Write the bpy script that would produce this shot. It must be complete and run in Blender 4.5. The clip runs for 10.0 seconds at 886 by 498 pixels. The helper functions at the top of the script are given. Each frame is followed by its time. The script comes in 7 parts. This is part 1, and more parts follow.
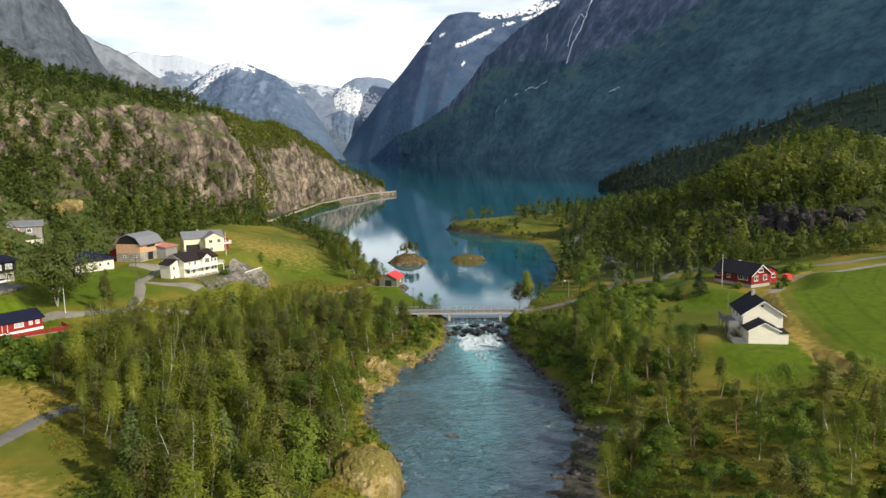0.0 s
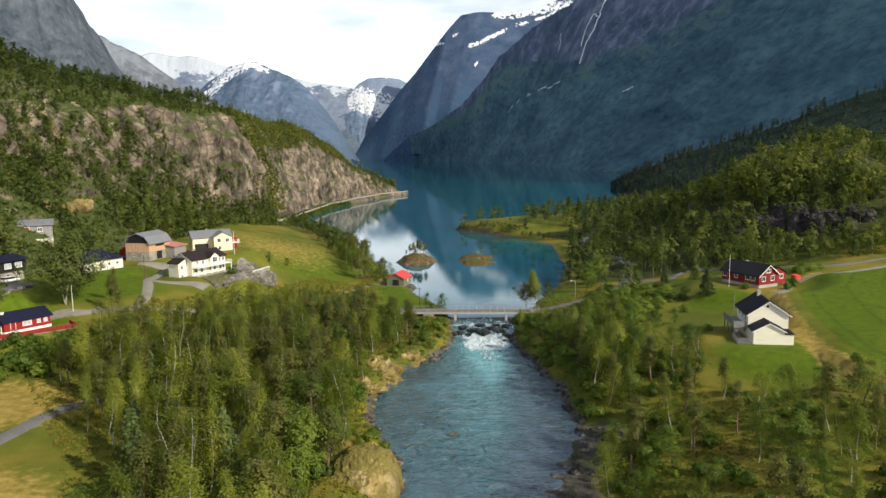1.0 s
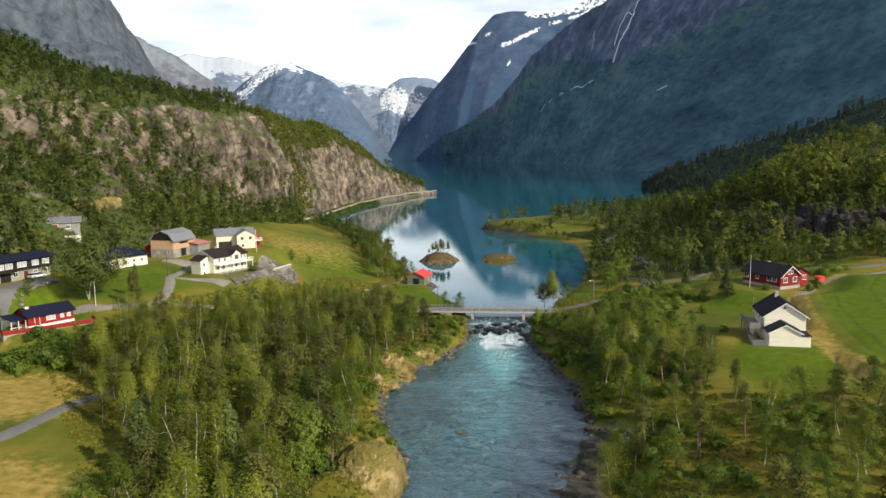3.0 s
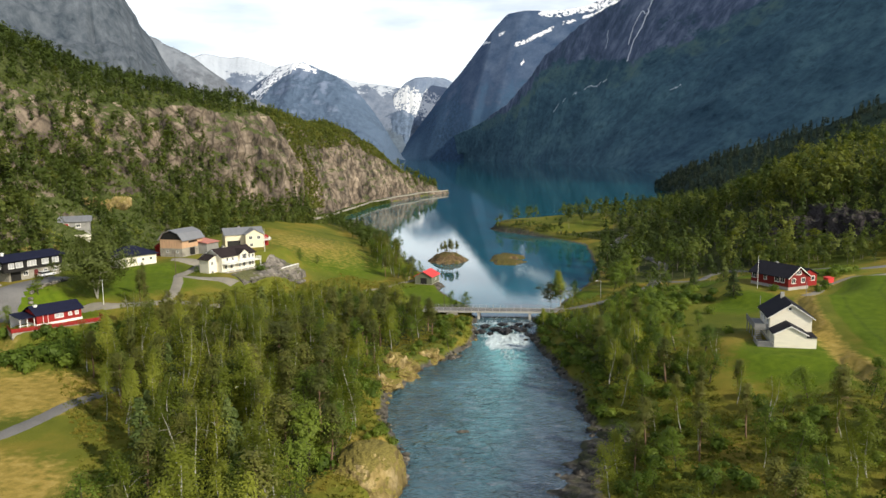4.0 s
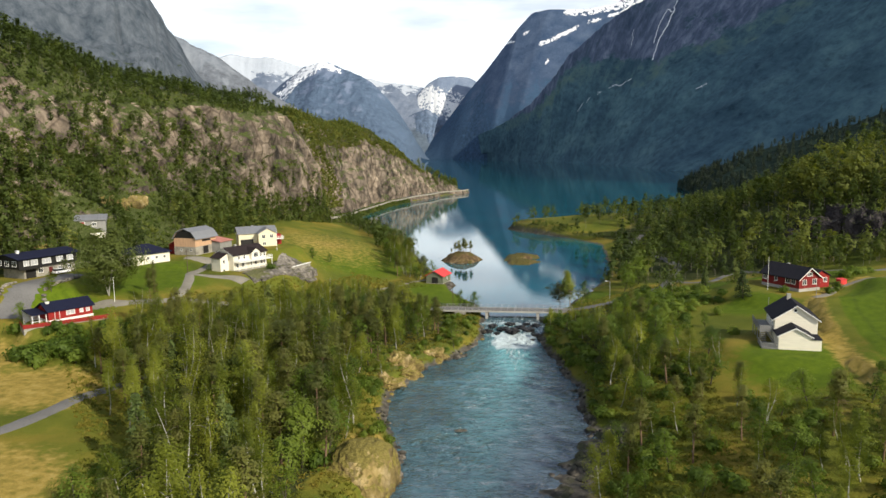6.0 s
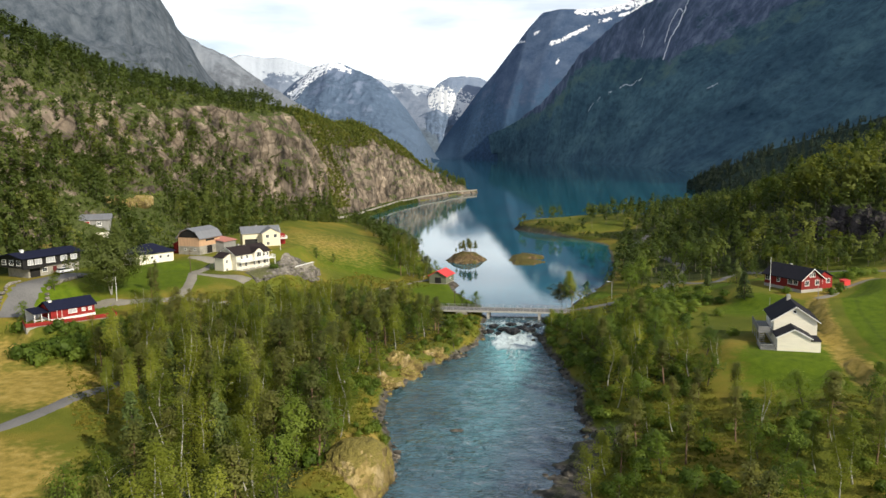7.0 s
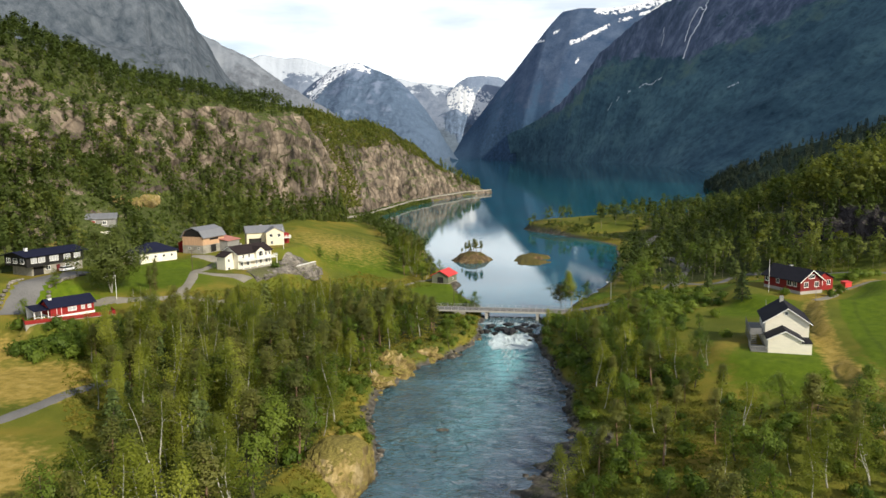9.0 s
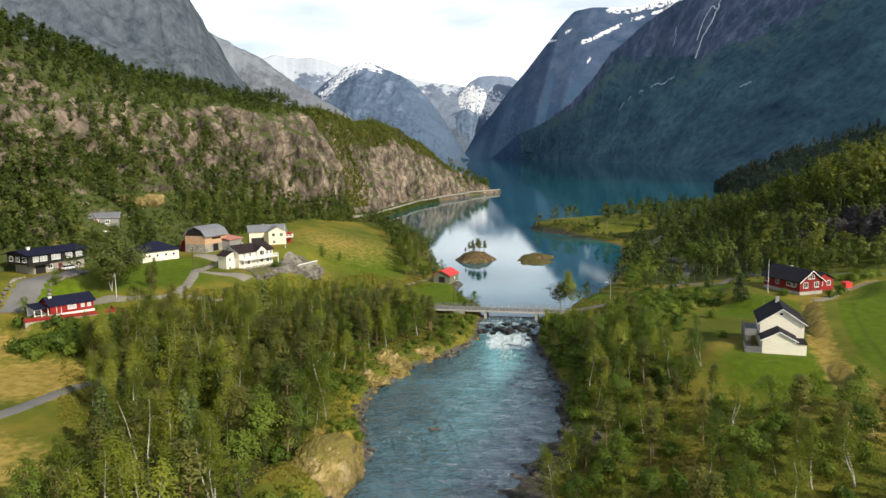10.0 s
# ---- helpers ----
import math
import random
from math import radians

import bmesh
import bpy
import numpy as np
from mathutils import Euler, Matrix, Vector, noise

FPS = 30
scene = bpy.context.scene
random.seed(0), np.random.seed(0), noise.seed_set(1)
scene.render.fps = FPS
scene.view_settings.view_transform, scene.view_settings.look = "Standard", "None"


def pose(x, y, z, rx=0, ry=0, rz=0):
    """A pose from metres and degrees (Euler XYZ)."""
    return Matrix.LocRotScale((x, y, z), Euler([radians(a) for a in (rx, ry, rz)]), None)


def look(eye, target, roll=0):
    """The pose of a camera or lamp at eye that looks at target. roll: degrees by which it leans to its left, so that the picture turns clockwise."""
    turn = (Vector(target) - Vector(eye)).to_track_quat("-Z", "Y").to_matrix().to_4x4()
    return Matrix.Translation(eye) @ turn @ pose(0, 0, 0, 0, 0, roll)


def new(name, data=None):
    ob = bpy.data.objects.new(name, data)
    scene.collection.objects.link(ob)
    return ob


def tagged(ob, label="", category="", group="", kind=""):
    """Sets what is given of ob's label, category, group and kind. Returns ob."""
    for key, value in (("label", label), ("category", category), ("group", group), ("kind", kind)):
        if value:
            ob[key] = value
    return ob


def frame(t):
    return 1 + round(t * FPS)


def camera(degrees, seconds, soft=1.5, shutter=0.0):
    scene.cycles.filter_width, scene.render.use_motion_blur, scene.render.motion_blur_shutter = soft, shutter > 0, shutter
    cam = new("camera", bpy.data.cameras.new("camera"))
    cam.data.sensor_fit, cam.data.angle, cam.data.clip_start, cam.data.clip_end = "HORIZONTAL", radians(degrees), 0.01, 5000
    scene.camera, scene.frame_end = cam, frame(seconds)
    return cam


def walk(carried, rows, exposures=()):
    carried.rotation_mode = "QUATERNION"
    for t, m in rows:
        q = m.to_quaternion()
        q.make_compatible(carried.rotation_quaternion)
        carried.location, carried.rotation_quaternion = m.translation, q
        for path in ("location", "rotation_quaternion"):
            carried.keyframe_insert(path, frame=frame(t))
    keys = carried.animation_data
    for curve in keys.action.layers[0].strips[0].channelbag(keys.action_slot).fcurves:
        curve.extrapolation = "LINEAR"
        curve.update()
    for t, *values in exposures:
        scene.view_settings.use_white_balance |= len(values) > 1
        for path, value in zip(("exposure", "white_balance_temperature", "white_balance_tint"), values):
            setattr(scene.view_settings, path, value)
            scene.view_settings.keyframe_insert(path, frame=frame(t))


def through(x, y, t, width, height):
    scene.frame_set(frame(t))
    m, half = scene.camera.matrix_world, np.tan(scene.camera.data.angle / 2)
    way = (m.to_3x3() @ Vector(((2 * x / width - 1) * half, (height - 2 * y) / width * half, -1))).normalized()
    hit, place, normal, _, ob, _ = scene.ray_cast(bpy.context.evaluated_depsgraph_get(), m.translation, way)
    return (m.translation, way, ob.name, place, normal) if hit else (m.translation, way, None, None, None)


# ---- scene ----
cam = camera(61.8, 10.0)
PATH = [
    (0, (1.783, 0.262, 49.252), (1.764, 2.244, 48.988), -0.9),
    (0.5, (2.766, 0.151, 49.161), (2.73, 2.133, 48.897), -0.9),
    (1, (3.794, 0.101, 49.075), (3.74, 2.083, 48.812), -0.9),
    (1.5, (4.854, 0.053, 49.006), (4.778, 2.034, 48.743), -0.9),
    (2, (5.849, -0.066, 48.916), (5.751, 1.914, 48.653), -0.9),
    (2.5, (6.946, -0.164, 48.848), (6.826, 1.815, 48.585), -0.9),
    (4, (10.146, -0.2, 48.864), (9.969, 1.774, 48.601), -0.9),
    (4.5, (11.208, -0.234, 48.822), (11.015, 1.739, 48.558), -0.9),
    (5, (12.38, -0.213, 48.822), (12.169, 1.758, 48.559), -0.9),
    (5.5, (13.576, -0.215, 48.828), (13.349, 1.754, 48.565), -0.9),
    (7, (17.415, -0.016, 48.838), (17.145, 1.948, 48.575), -0.9),
    (7.5, (18.863, 0.062, 48.857), (18.58, 2.025, 48.594), -0.9),
    (8, (20.393, 0.19, 48.914), (20.098, 2.151, 48.65), -0.9),
    (8.5, (21.898, 0.317, 48.85), (21.591, 2.275, 48.586), -0.9),
    (9, (23.543, 0.425, 48.861), (23.221, 2.381, 48.598), -0.9),
    (9.5, (25.379, 0.564, 48.843), (25.042, 2.518, 48.579), -0.9),
    (10, (27.195, 0.828, 48.766), (26.842, 2.778, 48.503), -0.9),
]
walk(cam, [(t, look(eye, target, roll)) for t, eye, target, roll in PATH])

# ---- light and sky ----
SUN_EL, SUN_AZ = radians(31), radians(126)  # azimuth clockwise from +y
world = bpy.data.worlds.new("sky")
scene.world = world
world.use_nodes = True
wn, wl = world.node_tree.nodes, world.node_tree.links
for n in list(wn):
    wn.remove(n)
w_out, w_bg = wn.new("ShaderNodeOutputWorld"), wn.new("ShaderNodeBackground")
w_sky = wn.new("ShaderNodeTexSky")
w_sky.sky_type, w_sky.sun_disc = "NISHITA", False
w_sky.sun_elevation, w_sky.sun_rotation = SUN_EL, SUN_AZ
w_tc, w_map, w_noise, w_ramp, w_mix = (wn.new("ShaderNodeTexCoord"), wn.new("ShaderNodeMapping"), wn.new("ShaderNodeTexNoise"),
                                       wn.new("ShaderNodeValToRGB"), wn.new("ShaderNodeMixRGB"))
w_map.inputs["Scale"].default_value = (1.0, 1.0, 4.5)
w_noise.inputs["Scale"].default_value, w_noise.inputs["Detail"].default_value = 2.6, 6
w_ramp.color_ramp.elements[0].position, w_ramp.color_ramp.elements[1].position = 0.31, 0.80
w_mix.inputs["Color2"].default_value = (19.0, 19.3, 19.7, 1)
wl.new(w_tc.outputs["Generated"], w_map.inputs["Vector"])
wl.new(w_map.outputs[0], w_noise.inputs["Vector"])
w_sep, w_abs, w_mul, w_add = wn.new("ShaderNodeSeparateXYZ"), wn.new("ShaderNodeMath"), wn.new("ShaderNodeMath"), wn.new("ShaderNodeMath")
w_abs.operation, w_mul.operation, w_add.operation = "ABSOLUTE", "MULTIPLY_ADD", "ADD"
w_mul.inputs[1].default_value, w_mul.inputs[2].default_value = -0.34, 0.085
wl.new(w_tc.outputs["Generated"], w_sep.inputs[0])
wl.new(w_sep.outputs[2], w_abs.inputs[0])
wl.new(w_abs.outputs[0], w_mul.inputs[0])
wl.new(w_noise.outputs[0], w_add.inputs[0])
wl.new(w_mul.outputs[0], w_add.inputs[1])
wl.new(w_add.outputs[0], w_ramp.inputs[0])
wl.new(w_ramp.outputs[0], w_mix.inputs["Fac"])
wl.new(w_sky.outputs[0], w_mix.inputs["Color1"])
wl.new(w_mix.outputs[0], w_bg.inputs["Color"])
w_bg.inputs["Strength"].default_value = 0.104
wl.new(w_bg.outputs[0], w_out.inputs["Surface"])
sun = new("sun", bpy.data.lights.new("sun", "SUN"))
sun.data.energy, sun.data.angle, sun.data.color = 5.2, radians(0.6), (1.0, 0.92, 0.76)
SUN_DIR = Vector((math.sin(SUN_AZ) * math.cos(SUN_EL), math.cos(SUN_AZ) * math.cos(SUN_EL), math.sin(SUN_EL)))
sun.matrix_world = look(SUN_DIR * 400, (0, 0, 0))


# ---- noise ----
def vnoise(x, y, seed=0):
    xi, yi = np.floor(x).astype(np.int64), np.floor(y).astype(np.int64)
    fx, fy = x - xi, y - yi
    fx, fy = fx * fx * (3 - 2 * fx), fy * fy * (3 - 2 * fy)

    def h(a, b):
        k = (a * 374761393 + b * 668265263 + seed * 974634777) & 0xFFFFFFFF
        k = ((k ^ (k >> 13)) * 1274126177) & 0xFFFFFFFF
        return ((k ^ (k >> 16)) & 0xFFFF) / 65535.0
    return (h(xi, yi) * (1 - fx) + h(xi + 1, yi) * fx) * (1 - fy) + (h(xi, yi + 1) * (1 - fx) + h(xi + 1, yi + 1) * fx) * fy


def fbm(x, y, octaves=5, seed=0, gain=0.5):
    """Fractal noise, about -1 to 1."""
    x, y = np.asarray(x, float), np.asarray(y, float)
    total, amp, norm = 0.0, 1.0, 0.0
    for o in range(octaves):
        total = total + amp * (2 * vnoise(x, y, seed + o) - 1)
        norm += amp
        x, y, amp = 1.62 * x + 1.18 * y + 7.3, -1.18 * x + 1.62 * y + 3.1, amp * gain
    return total / norm


def ridged(x, y, octaves=5, seed=0):
    """Sharp-crested noise, 0 to 1."""
    x, y = np.asarray(x, float), np.asarray(y, float)
    total, amp, norm = 0.0, 1.0, 0.0
    for o in range(octaves):
        total = total + amp * (1 - np.abs(2 * vnoise(x, y, seed + o) - 1)) ** 2
        norm += amp
        x, y, amp = 1.62 * x + 1.18 * y + 7.3, -1.18 * x + 1.62 * y + 3.1, amp * 0.55
    return total / norm


def smooth(v):
    v = np.clip(v, 0.0, 1.0)
    return v * v * (3 - 2 * v)


# ---- materials ----
def material(name, rough=0.8, spec=0.3):
    m = bpy.data.materials.new(name)
    m.use_nodes = True
    b = m.node_tree.nodes["Principled BSDF"]
    b.inputs["Roughness"].default_value, b.inputs["Specular IOR Level"].default_value = rough, spec
    return m, m.node_tree.nodes, m.node_tree.links, b


def coords(nodes, links, scale=(1, 1, 1), world_space=True):
    if world_space:
        src = nodes.new("ShaderNodeNewGeometry").outputs["Position"]
    else:
        src = nodes.new("ShaderNodeTexCoord").outputs["Object"]
    mp = nodes.new("ShaderNodeMapping")
    mp.inputs["Scale"].default_value = scale
    links.new(src, mp.inputs["Vector"])
    return mp.outputs[0]


def noise_tex(nodes, links, vec, scale, detail=4, rough=0.55, swirl=0.0):
    n = nodes.new("ShaderNodeTexNoise")
    n.inputs["Distortion"].default_value = swirl
    n.inputs["Scale"].default_value, n.inputs["Detail"].default_value, n.inputs["Roughness"].default_value = scale, detail, rough
    links.new(vec, n.inputs["Vector"])
    return n.outputs["Fac"]


def ramp(nodes, links, fac, stops):
    r = nodes.new("ShaderNodeValToRGB")
    while len(r.color_ramp.elements) < len(stops):
        r.color_ramp.elements.new(0.5)
    for e, (p, c) in zip(r.color_ramp.elements, stops):
        e.position, e.color = p, (*c, 1) if len(c) == 3 else c
    links.new(fac, r.inputs[0])
    return r.outputs[0]


def mix(nodes, links, fac, a, b, kind="MIX"):
    m = nodes.new("ShaderNodeMixRGB")
    m.blend_type = kind
    for sock, v in ((m.inputs[0], fac), (m.inputs[1], a), (m.inputs[2], b)):
        if isinstance(v, (int, float)):
            sock.default_value = v
        elif isinstance(v, tuple):
            sock.default_value = (*v, 1)
        else:
            links.new(v, sock)
    return m.outputs[0]


def math_node(nodes, links, op, a, b=0.0):
    m = nodes.new("ShaderNodeMath")
    m.operation = op
    for sock, v in ((m.inputs[0], a), (m.inputs[1], b)):
        if isinstance(v, (int, float)):
            sock.default_value = v
        else:
            links.new(v, sock)
    return m.outputs[0]


def bump(nodes, links, bsdf, height, strength=0.5, dist=0.1):
    b = nodes.new("ShaderNodeBump")
    b.inputs["Strength"].default_value, b.inputs["Distance"].default_value = strength, dist
    links.new(height, b.inputs["Height"])
    links.new(b.outputs[0], bsdf.inputs["Normal"])


def steepness(nodes, links):
    """0 on flat ground, 1 on a wall."""
    g = nodes.new("ShaderNodeNewGeometry")
    s = nodes.new("ShaderNodeSeparateXYZ")
    links.new(g.outputs["Normal"], s.inputs[0])
    a = math_node(nodes, links, "ABSOLUTE", s.outputs[2])
    return math_node(nodes, links, "SUBTRACT", 1.0, a)


def height_of(nodes, links):
    g = nodes.new("ShaderNodeNewGeometry")
    s = nodes.new("ShaderNodeSeparateXYZ")
    links.new(g.outputs["Position"], s.inputs[0])
    return s.outputs[2]


def ground_material():
    m, n, l, b = material("meadow_ground", 0.9, 0.1)
    v = coords(n, l)
    big, fine, tiny = noise_tex(n, l, v, 0.05, 5), noise_tex(n, l, v, 0.6, 6), noise_tex(n, l, v, 4.0, 3)
    wild = ramp(n, l, big, [(0.3, (0.075, 0.10, 0.014)), (0.5, (0.15, 0.16, 0.022)), (0.66, (0.27, 0.205, 0.036))])
    lawn = ramp(n, l, fine, [(0.3, (0.072, 0.115, 0.008)), (0.6, (0.110, 0.160, 0.010)), (0.8, (0.15, 0.175, 0.018))])
    dry = ramp(n, l, fine, [(0.3, (0.22, 0.18, 0.036)), (0.55, (0.38, 0.275, 0.068)), (0.75, (0.46, 0.35, 0.11))])
    stone = ramp(n, l, fine, [(0.3, (0.045, 0.042, 0.036)), (0.55, (0.115, 0.104, 0.086)), (0.75, (0.21, 0.19, 0.155))])
    at = n.new("ShaderNodeVertexColor")
    at.layer_name = "zone"
    sp = n.new("ShaderNodeSeparateColor")
    l.new(at.outputs[0], sp.inputs[0])
    edge = math_node(n, l, "MULTIPLY", math_node(n, l, "SUBTRACT", fine, 0.5), 0.7)

    def zone(i):
        e = math_node(n, l, "ADD", sp.outputs[i], edge)
        return ramp(n, l, e, [(0.35, (0, 0, 0)), (0.65, (1, 1, 1))])
    fdn = n.new("ShaderNodeAttribute")
    fdn.attribute_name = "field_depth"
    saw = math_node(n, l, "ABSOLUTE", math_node(n, l, "SUBTRACT", math_node(n, l, "FRACT", math_node(n, l, "DIVIDE", fdn.outputs["Fac"], 9.0)), 0.5))
    tracks = math_node(n, l, "MULTIPLY", ramp(n, l, saw, [(0.03, (1, 1, 1)), (0.07, (0, 0, 0))]), math_node(n, l, "GREATER_THAN", fdn.outputs["Fac"], 3.0))
    lawn = mix(n, l, math_node(n, l, "MULTIPLY", tracks, 0.3), lawn, (0.05, 0.075, 0.014))
    c = mix(n, l, zone(0), wild, lawn)
    c = mix(n, l, zone(1), c, dry)
    c = mix(n, l, zone(2), c, stone)
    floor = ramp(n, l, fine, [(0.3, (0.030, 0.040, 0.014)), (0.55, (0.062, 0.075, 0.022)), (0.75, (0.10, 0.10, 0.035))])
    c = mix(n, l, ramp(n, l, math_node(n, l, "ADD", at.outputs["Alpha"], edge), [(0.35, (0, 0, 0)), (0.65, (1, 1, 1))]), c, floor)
    c = mix(n, l, 0.35, c, ramp(n, l, tiny, [(0.3, (0.5, 0.5, 0.5)), (0.7, (1, 1, 1))]), "MULTIPLY")
    l.new(c, b.inputs["Base Color"])
    bump(n, l, b, tiny, 0.8, 0.25)
    return m


def cliff_material(name, low, mid, high, moss, moss_at=0.42, scale=1.0, crack=0.75):
    m, n, l, b = material(name, 0.85, 0.2)
    v = coords(n, l)
    vs = coords(n, l, (1.0, 1.0, 0.7))
    big, cracks, fine = noise_tex(n, l, v, 0.035 * scale, 6), noise_tex(n, l, vs, 0.13 * scale, 9, 0.62), noise_tex(n, l, v, 1.3 * scale, 5, 0.6)
    rock = ramp(n, l, cracks, [(0.34, low), (0.5, mid), (0.66, high)])
    rock = mix(n, l, 0.7, rock, ramp(n, l, big, [(0.38, (0.40, 0.38, 0.38)), (0.5, (0.9, 0.86, 0.83)), (0.62, (1.25, 1.18, 1.1))]), "MULTIPLY")
    st = steepness(n, l)
    e = math_node(n, l, "ADD", st, math_node(n, l, "MULTIPLY", math_node(n, l, "SUBTRACT", big, 0.5), 1.15))
    e = math_node(n, l, "ADD", e, math_node(n, l, "MULTIPLY", math_node(n, l, "SUBTRACT", fine, 0.5), 0.35))
    mossy = ramp(n, l, fine, [(0.3, tuple(0.5 * k for k in moss)), (0.7, tuple(1.5 * k for k in moss))])
    vor = n.new("ShaderNodeTexVoronoi")
    vor.feature = "DISTANCE_TO_EDGE"
    vor.inputs["Scale"].default_value = 0.16 * scale
    warp = mix(n, l, 0.12, vs, n.new("ShaderNodeTexNoise").outputs["Color"], "ADD")
    l.new(warp, vor.inputs["Vector"])
    rock = mix(n, l, crack, rock, ramp(n, l, vor.outputs["Distance"], [(0.0, (0.35, 0.33, 0.32)), (0.09, (1, 1, 1))]), "MULTIPLY")
    c = mix(n, l, ramp(n, l, e, [(moss_at - 0.05, (0, 0, 0)), (moss_at + 0.08, (1, 1, 1))]), mossy, rock)
    l.new(c, b.inputs["Base Color"])
    bump(n, l, b, mix(n, l, 0.5, cracks, fine), 1.0, 1.2 / scale)
    return m


def mountain_material(name, rock_lo, rock_hi, green, green_top, snow_from, scale=1.0, snow_bias=0.0, green_steep=0.62, snow=(0.50, 0.54, 0.60), relief=1.0, grain=0.35, lying=False):
    """Rock walls, woods up to a tree line, and snow on the ledges above snow_from metres."""
    m, n, l, b = material(name, 0.92, 0.05)
    v = coords(n, l)
    vs = coords(n, l, (1.0, 1.0, grain))
    big, cracks, fine = noise_tex(n, l, v, 0.004 * scale, 6), noise_tex(n, l, vs, 0.018 * scale, 9, 0.68), noise_tex(n, l, v, 0.09 * scale, 5, 0.65)
    rock = ramp(n, l, cracks, [(0.3, rock_lo), (0.7, rock_hi)])
    wood = ramp(n, l, fine, [(0.3, tuple(0.65 * k for k in green)), (0.55, green), (0.75, tuple(1.4 * k for k in green))])
    wood = mix(n, l, ramp(n, l, big, [(0.45, (0, 0, 0)), (0.65, (1, 1, 1))]), wood, tuple(1.12 * k for k in green))
    z = height_of(n, l)
    st = steepness(n, l)
    lim = math_node(n, l, "ADD", math_node(n, l, "DIVIDE", z, green_top), math_node(n, l, "MULTIPLY", math_node(n, l, "SUBTRACT", cracks, 0.5), 1.6))
    lim = math_node(n, l, "ADD", lim, math_node(n, l, "MULTIPLY", math_node(n, l, "SUBTRACT", st, green_steep), 1.2))
    c = mix(n, l, ramp(n, l, lim, [(0.42, (0, 0, 0)), (0.62, (1, 1, 1))]), wood, rock)
    s = math_node(n, l, "DIVIDE", math_node(n, l, "SUBTRACT", z, snow_from), 260.0)
    s = math_node(n, l, "ADD", s, math_node(n, l, "MULTIPLY", math_node(n, l, "SUBTRACT", cracks, 0.5), 2.2))
    s = math_node(n, l, "ADD", math_node(n, l, "SUBTRACT", s, math_node(n, l, "MULTIPLY", st, 0.8)), 0.2 + snow_bias)
    c = mix(n, l, ramp(n, l, s, [(0.46, (0, 0, 0)), (0.52, (1, 1, 1))]), c, snow)
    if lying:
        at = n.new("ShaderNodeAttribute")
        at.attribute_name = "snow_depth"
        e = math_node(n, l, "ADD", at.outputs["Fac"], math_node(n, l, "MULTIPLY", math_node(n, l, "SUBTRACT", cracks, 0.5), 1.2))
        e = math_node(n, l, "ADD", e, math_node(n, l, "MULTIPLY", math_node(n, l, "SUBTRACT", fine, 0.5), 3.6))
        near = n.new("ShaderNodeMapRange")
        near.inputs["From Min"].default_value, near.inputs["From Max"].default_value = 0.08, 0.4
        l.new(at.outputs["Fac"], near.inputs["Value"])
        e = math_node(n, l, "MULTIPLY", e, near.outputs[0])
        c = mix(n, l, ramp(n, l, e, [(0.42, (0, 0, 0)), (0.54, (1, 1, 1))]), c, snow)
    l.new(c, b.inputs["Base Color"])
    bump(n, l, b, mix(n, l, 0.5, cracks, fine), relief, 9 / scale)
    return m


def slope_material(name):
    """A shaded mountainside: gullied woods, a pale grass shelf and a band of dark rock walls, all tinted with the blue
    of haze.
    """
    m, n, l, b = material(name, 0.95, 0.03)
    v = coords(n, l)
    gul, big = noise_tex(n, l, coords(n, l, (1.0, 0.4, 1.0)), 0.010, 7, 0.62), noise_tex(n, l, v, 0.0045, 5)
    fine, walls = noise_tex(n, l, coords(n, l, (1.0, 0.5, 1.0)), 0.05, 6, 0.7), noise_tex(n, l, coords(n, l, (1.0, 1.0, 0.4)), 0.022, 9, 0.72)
    # Haze blue is put into the wood and rock colours.
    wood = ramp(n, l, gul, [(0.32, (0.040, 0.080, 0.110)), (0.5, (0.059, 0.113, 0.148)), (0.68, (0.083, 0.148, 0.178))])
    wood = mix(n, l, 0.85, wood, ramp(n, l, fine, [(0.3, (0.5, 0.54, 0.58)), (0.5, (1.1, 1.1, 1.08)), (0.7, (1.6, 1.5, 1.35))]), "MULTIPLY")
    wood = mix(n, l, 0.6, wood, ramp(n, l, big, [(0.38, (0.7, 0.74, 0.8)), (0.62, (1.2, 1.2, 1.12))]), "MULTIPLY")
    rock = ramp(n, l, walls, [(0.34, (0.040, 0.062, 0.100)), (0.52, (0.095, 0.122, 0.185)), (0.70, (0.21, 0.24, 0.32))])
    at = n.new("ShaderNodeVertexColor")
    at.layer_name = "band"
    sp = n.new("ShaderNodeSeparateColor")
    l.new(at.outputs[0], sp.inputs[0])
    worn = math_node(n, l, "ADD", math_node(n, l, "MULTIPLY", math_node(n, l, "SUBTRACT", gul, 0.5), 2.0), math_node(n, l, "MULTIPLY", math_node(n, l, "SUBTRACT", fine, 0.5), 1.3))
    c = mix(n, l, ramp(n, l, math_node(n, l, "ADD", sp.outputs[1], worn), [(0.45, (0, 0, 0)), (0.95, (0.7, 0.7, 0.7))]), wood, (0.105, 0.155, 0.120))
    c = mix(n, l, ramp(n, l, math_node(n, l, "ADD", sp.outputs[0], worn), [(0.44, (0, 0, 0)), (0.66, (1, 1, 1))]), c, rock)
    l.new(c, b.inputs["Base Color"])
    bump(n, l, b, mix(n, l, 0.5, gul, fine), 0.8, 10.0)
    return m


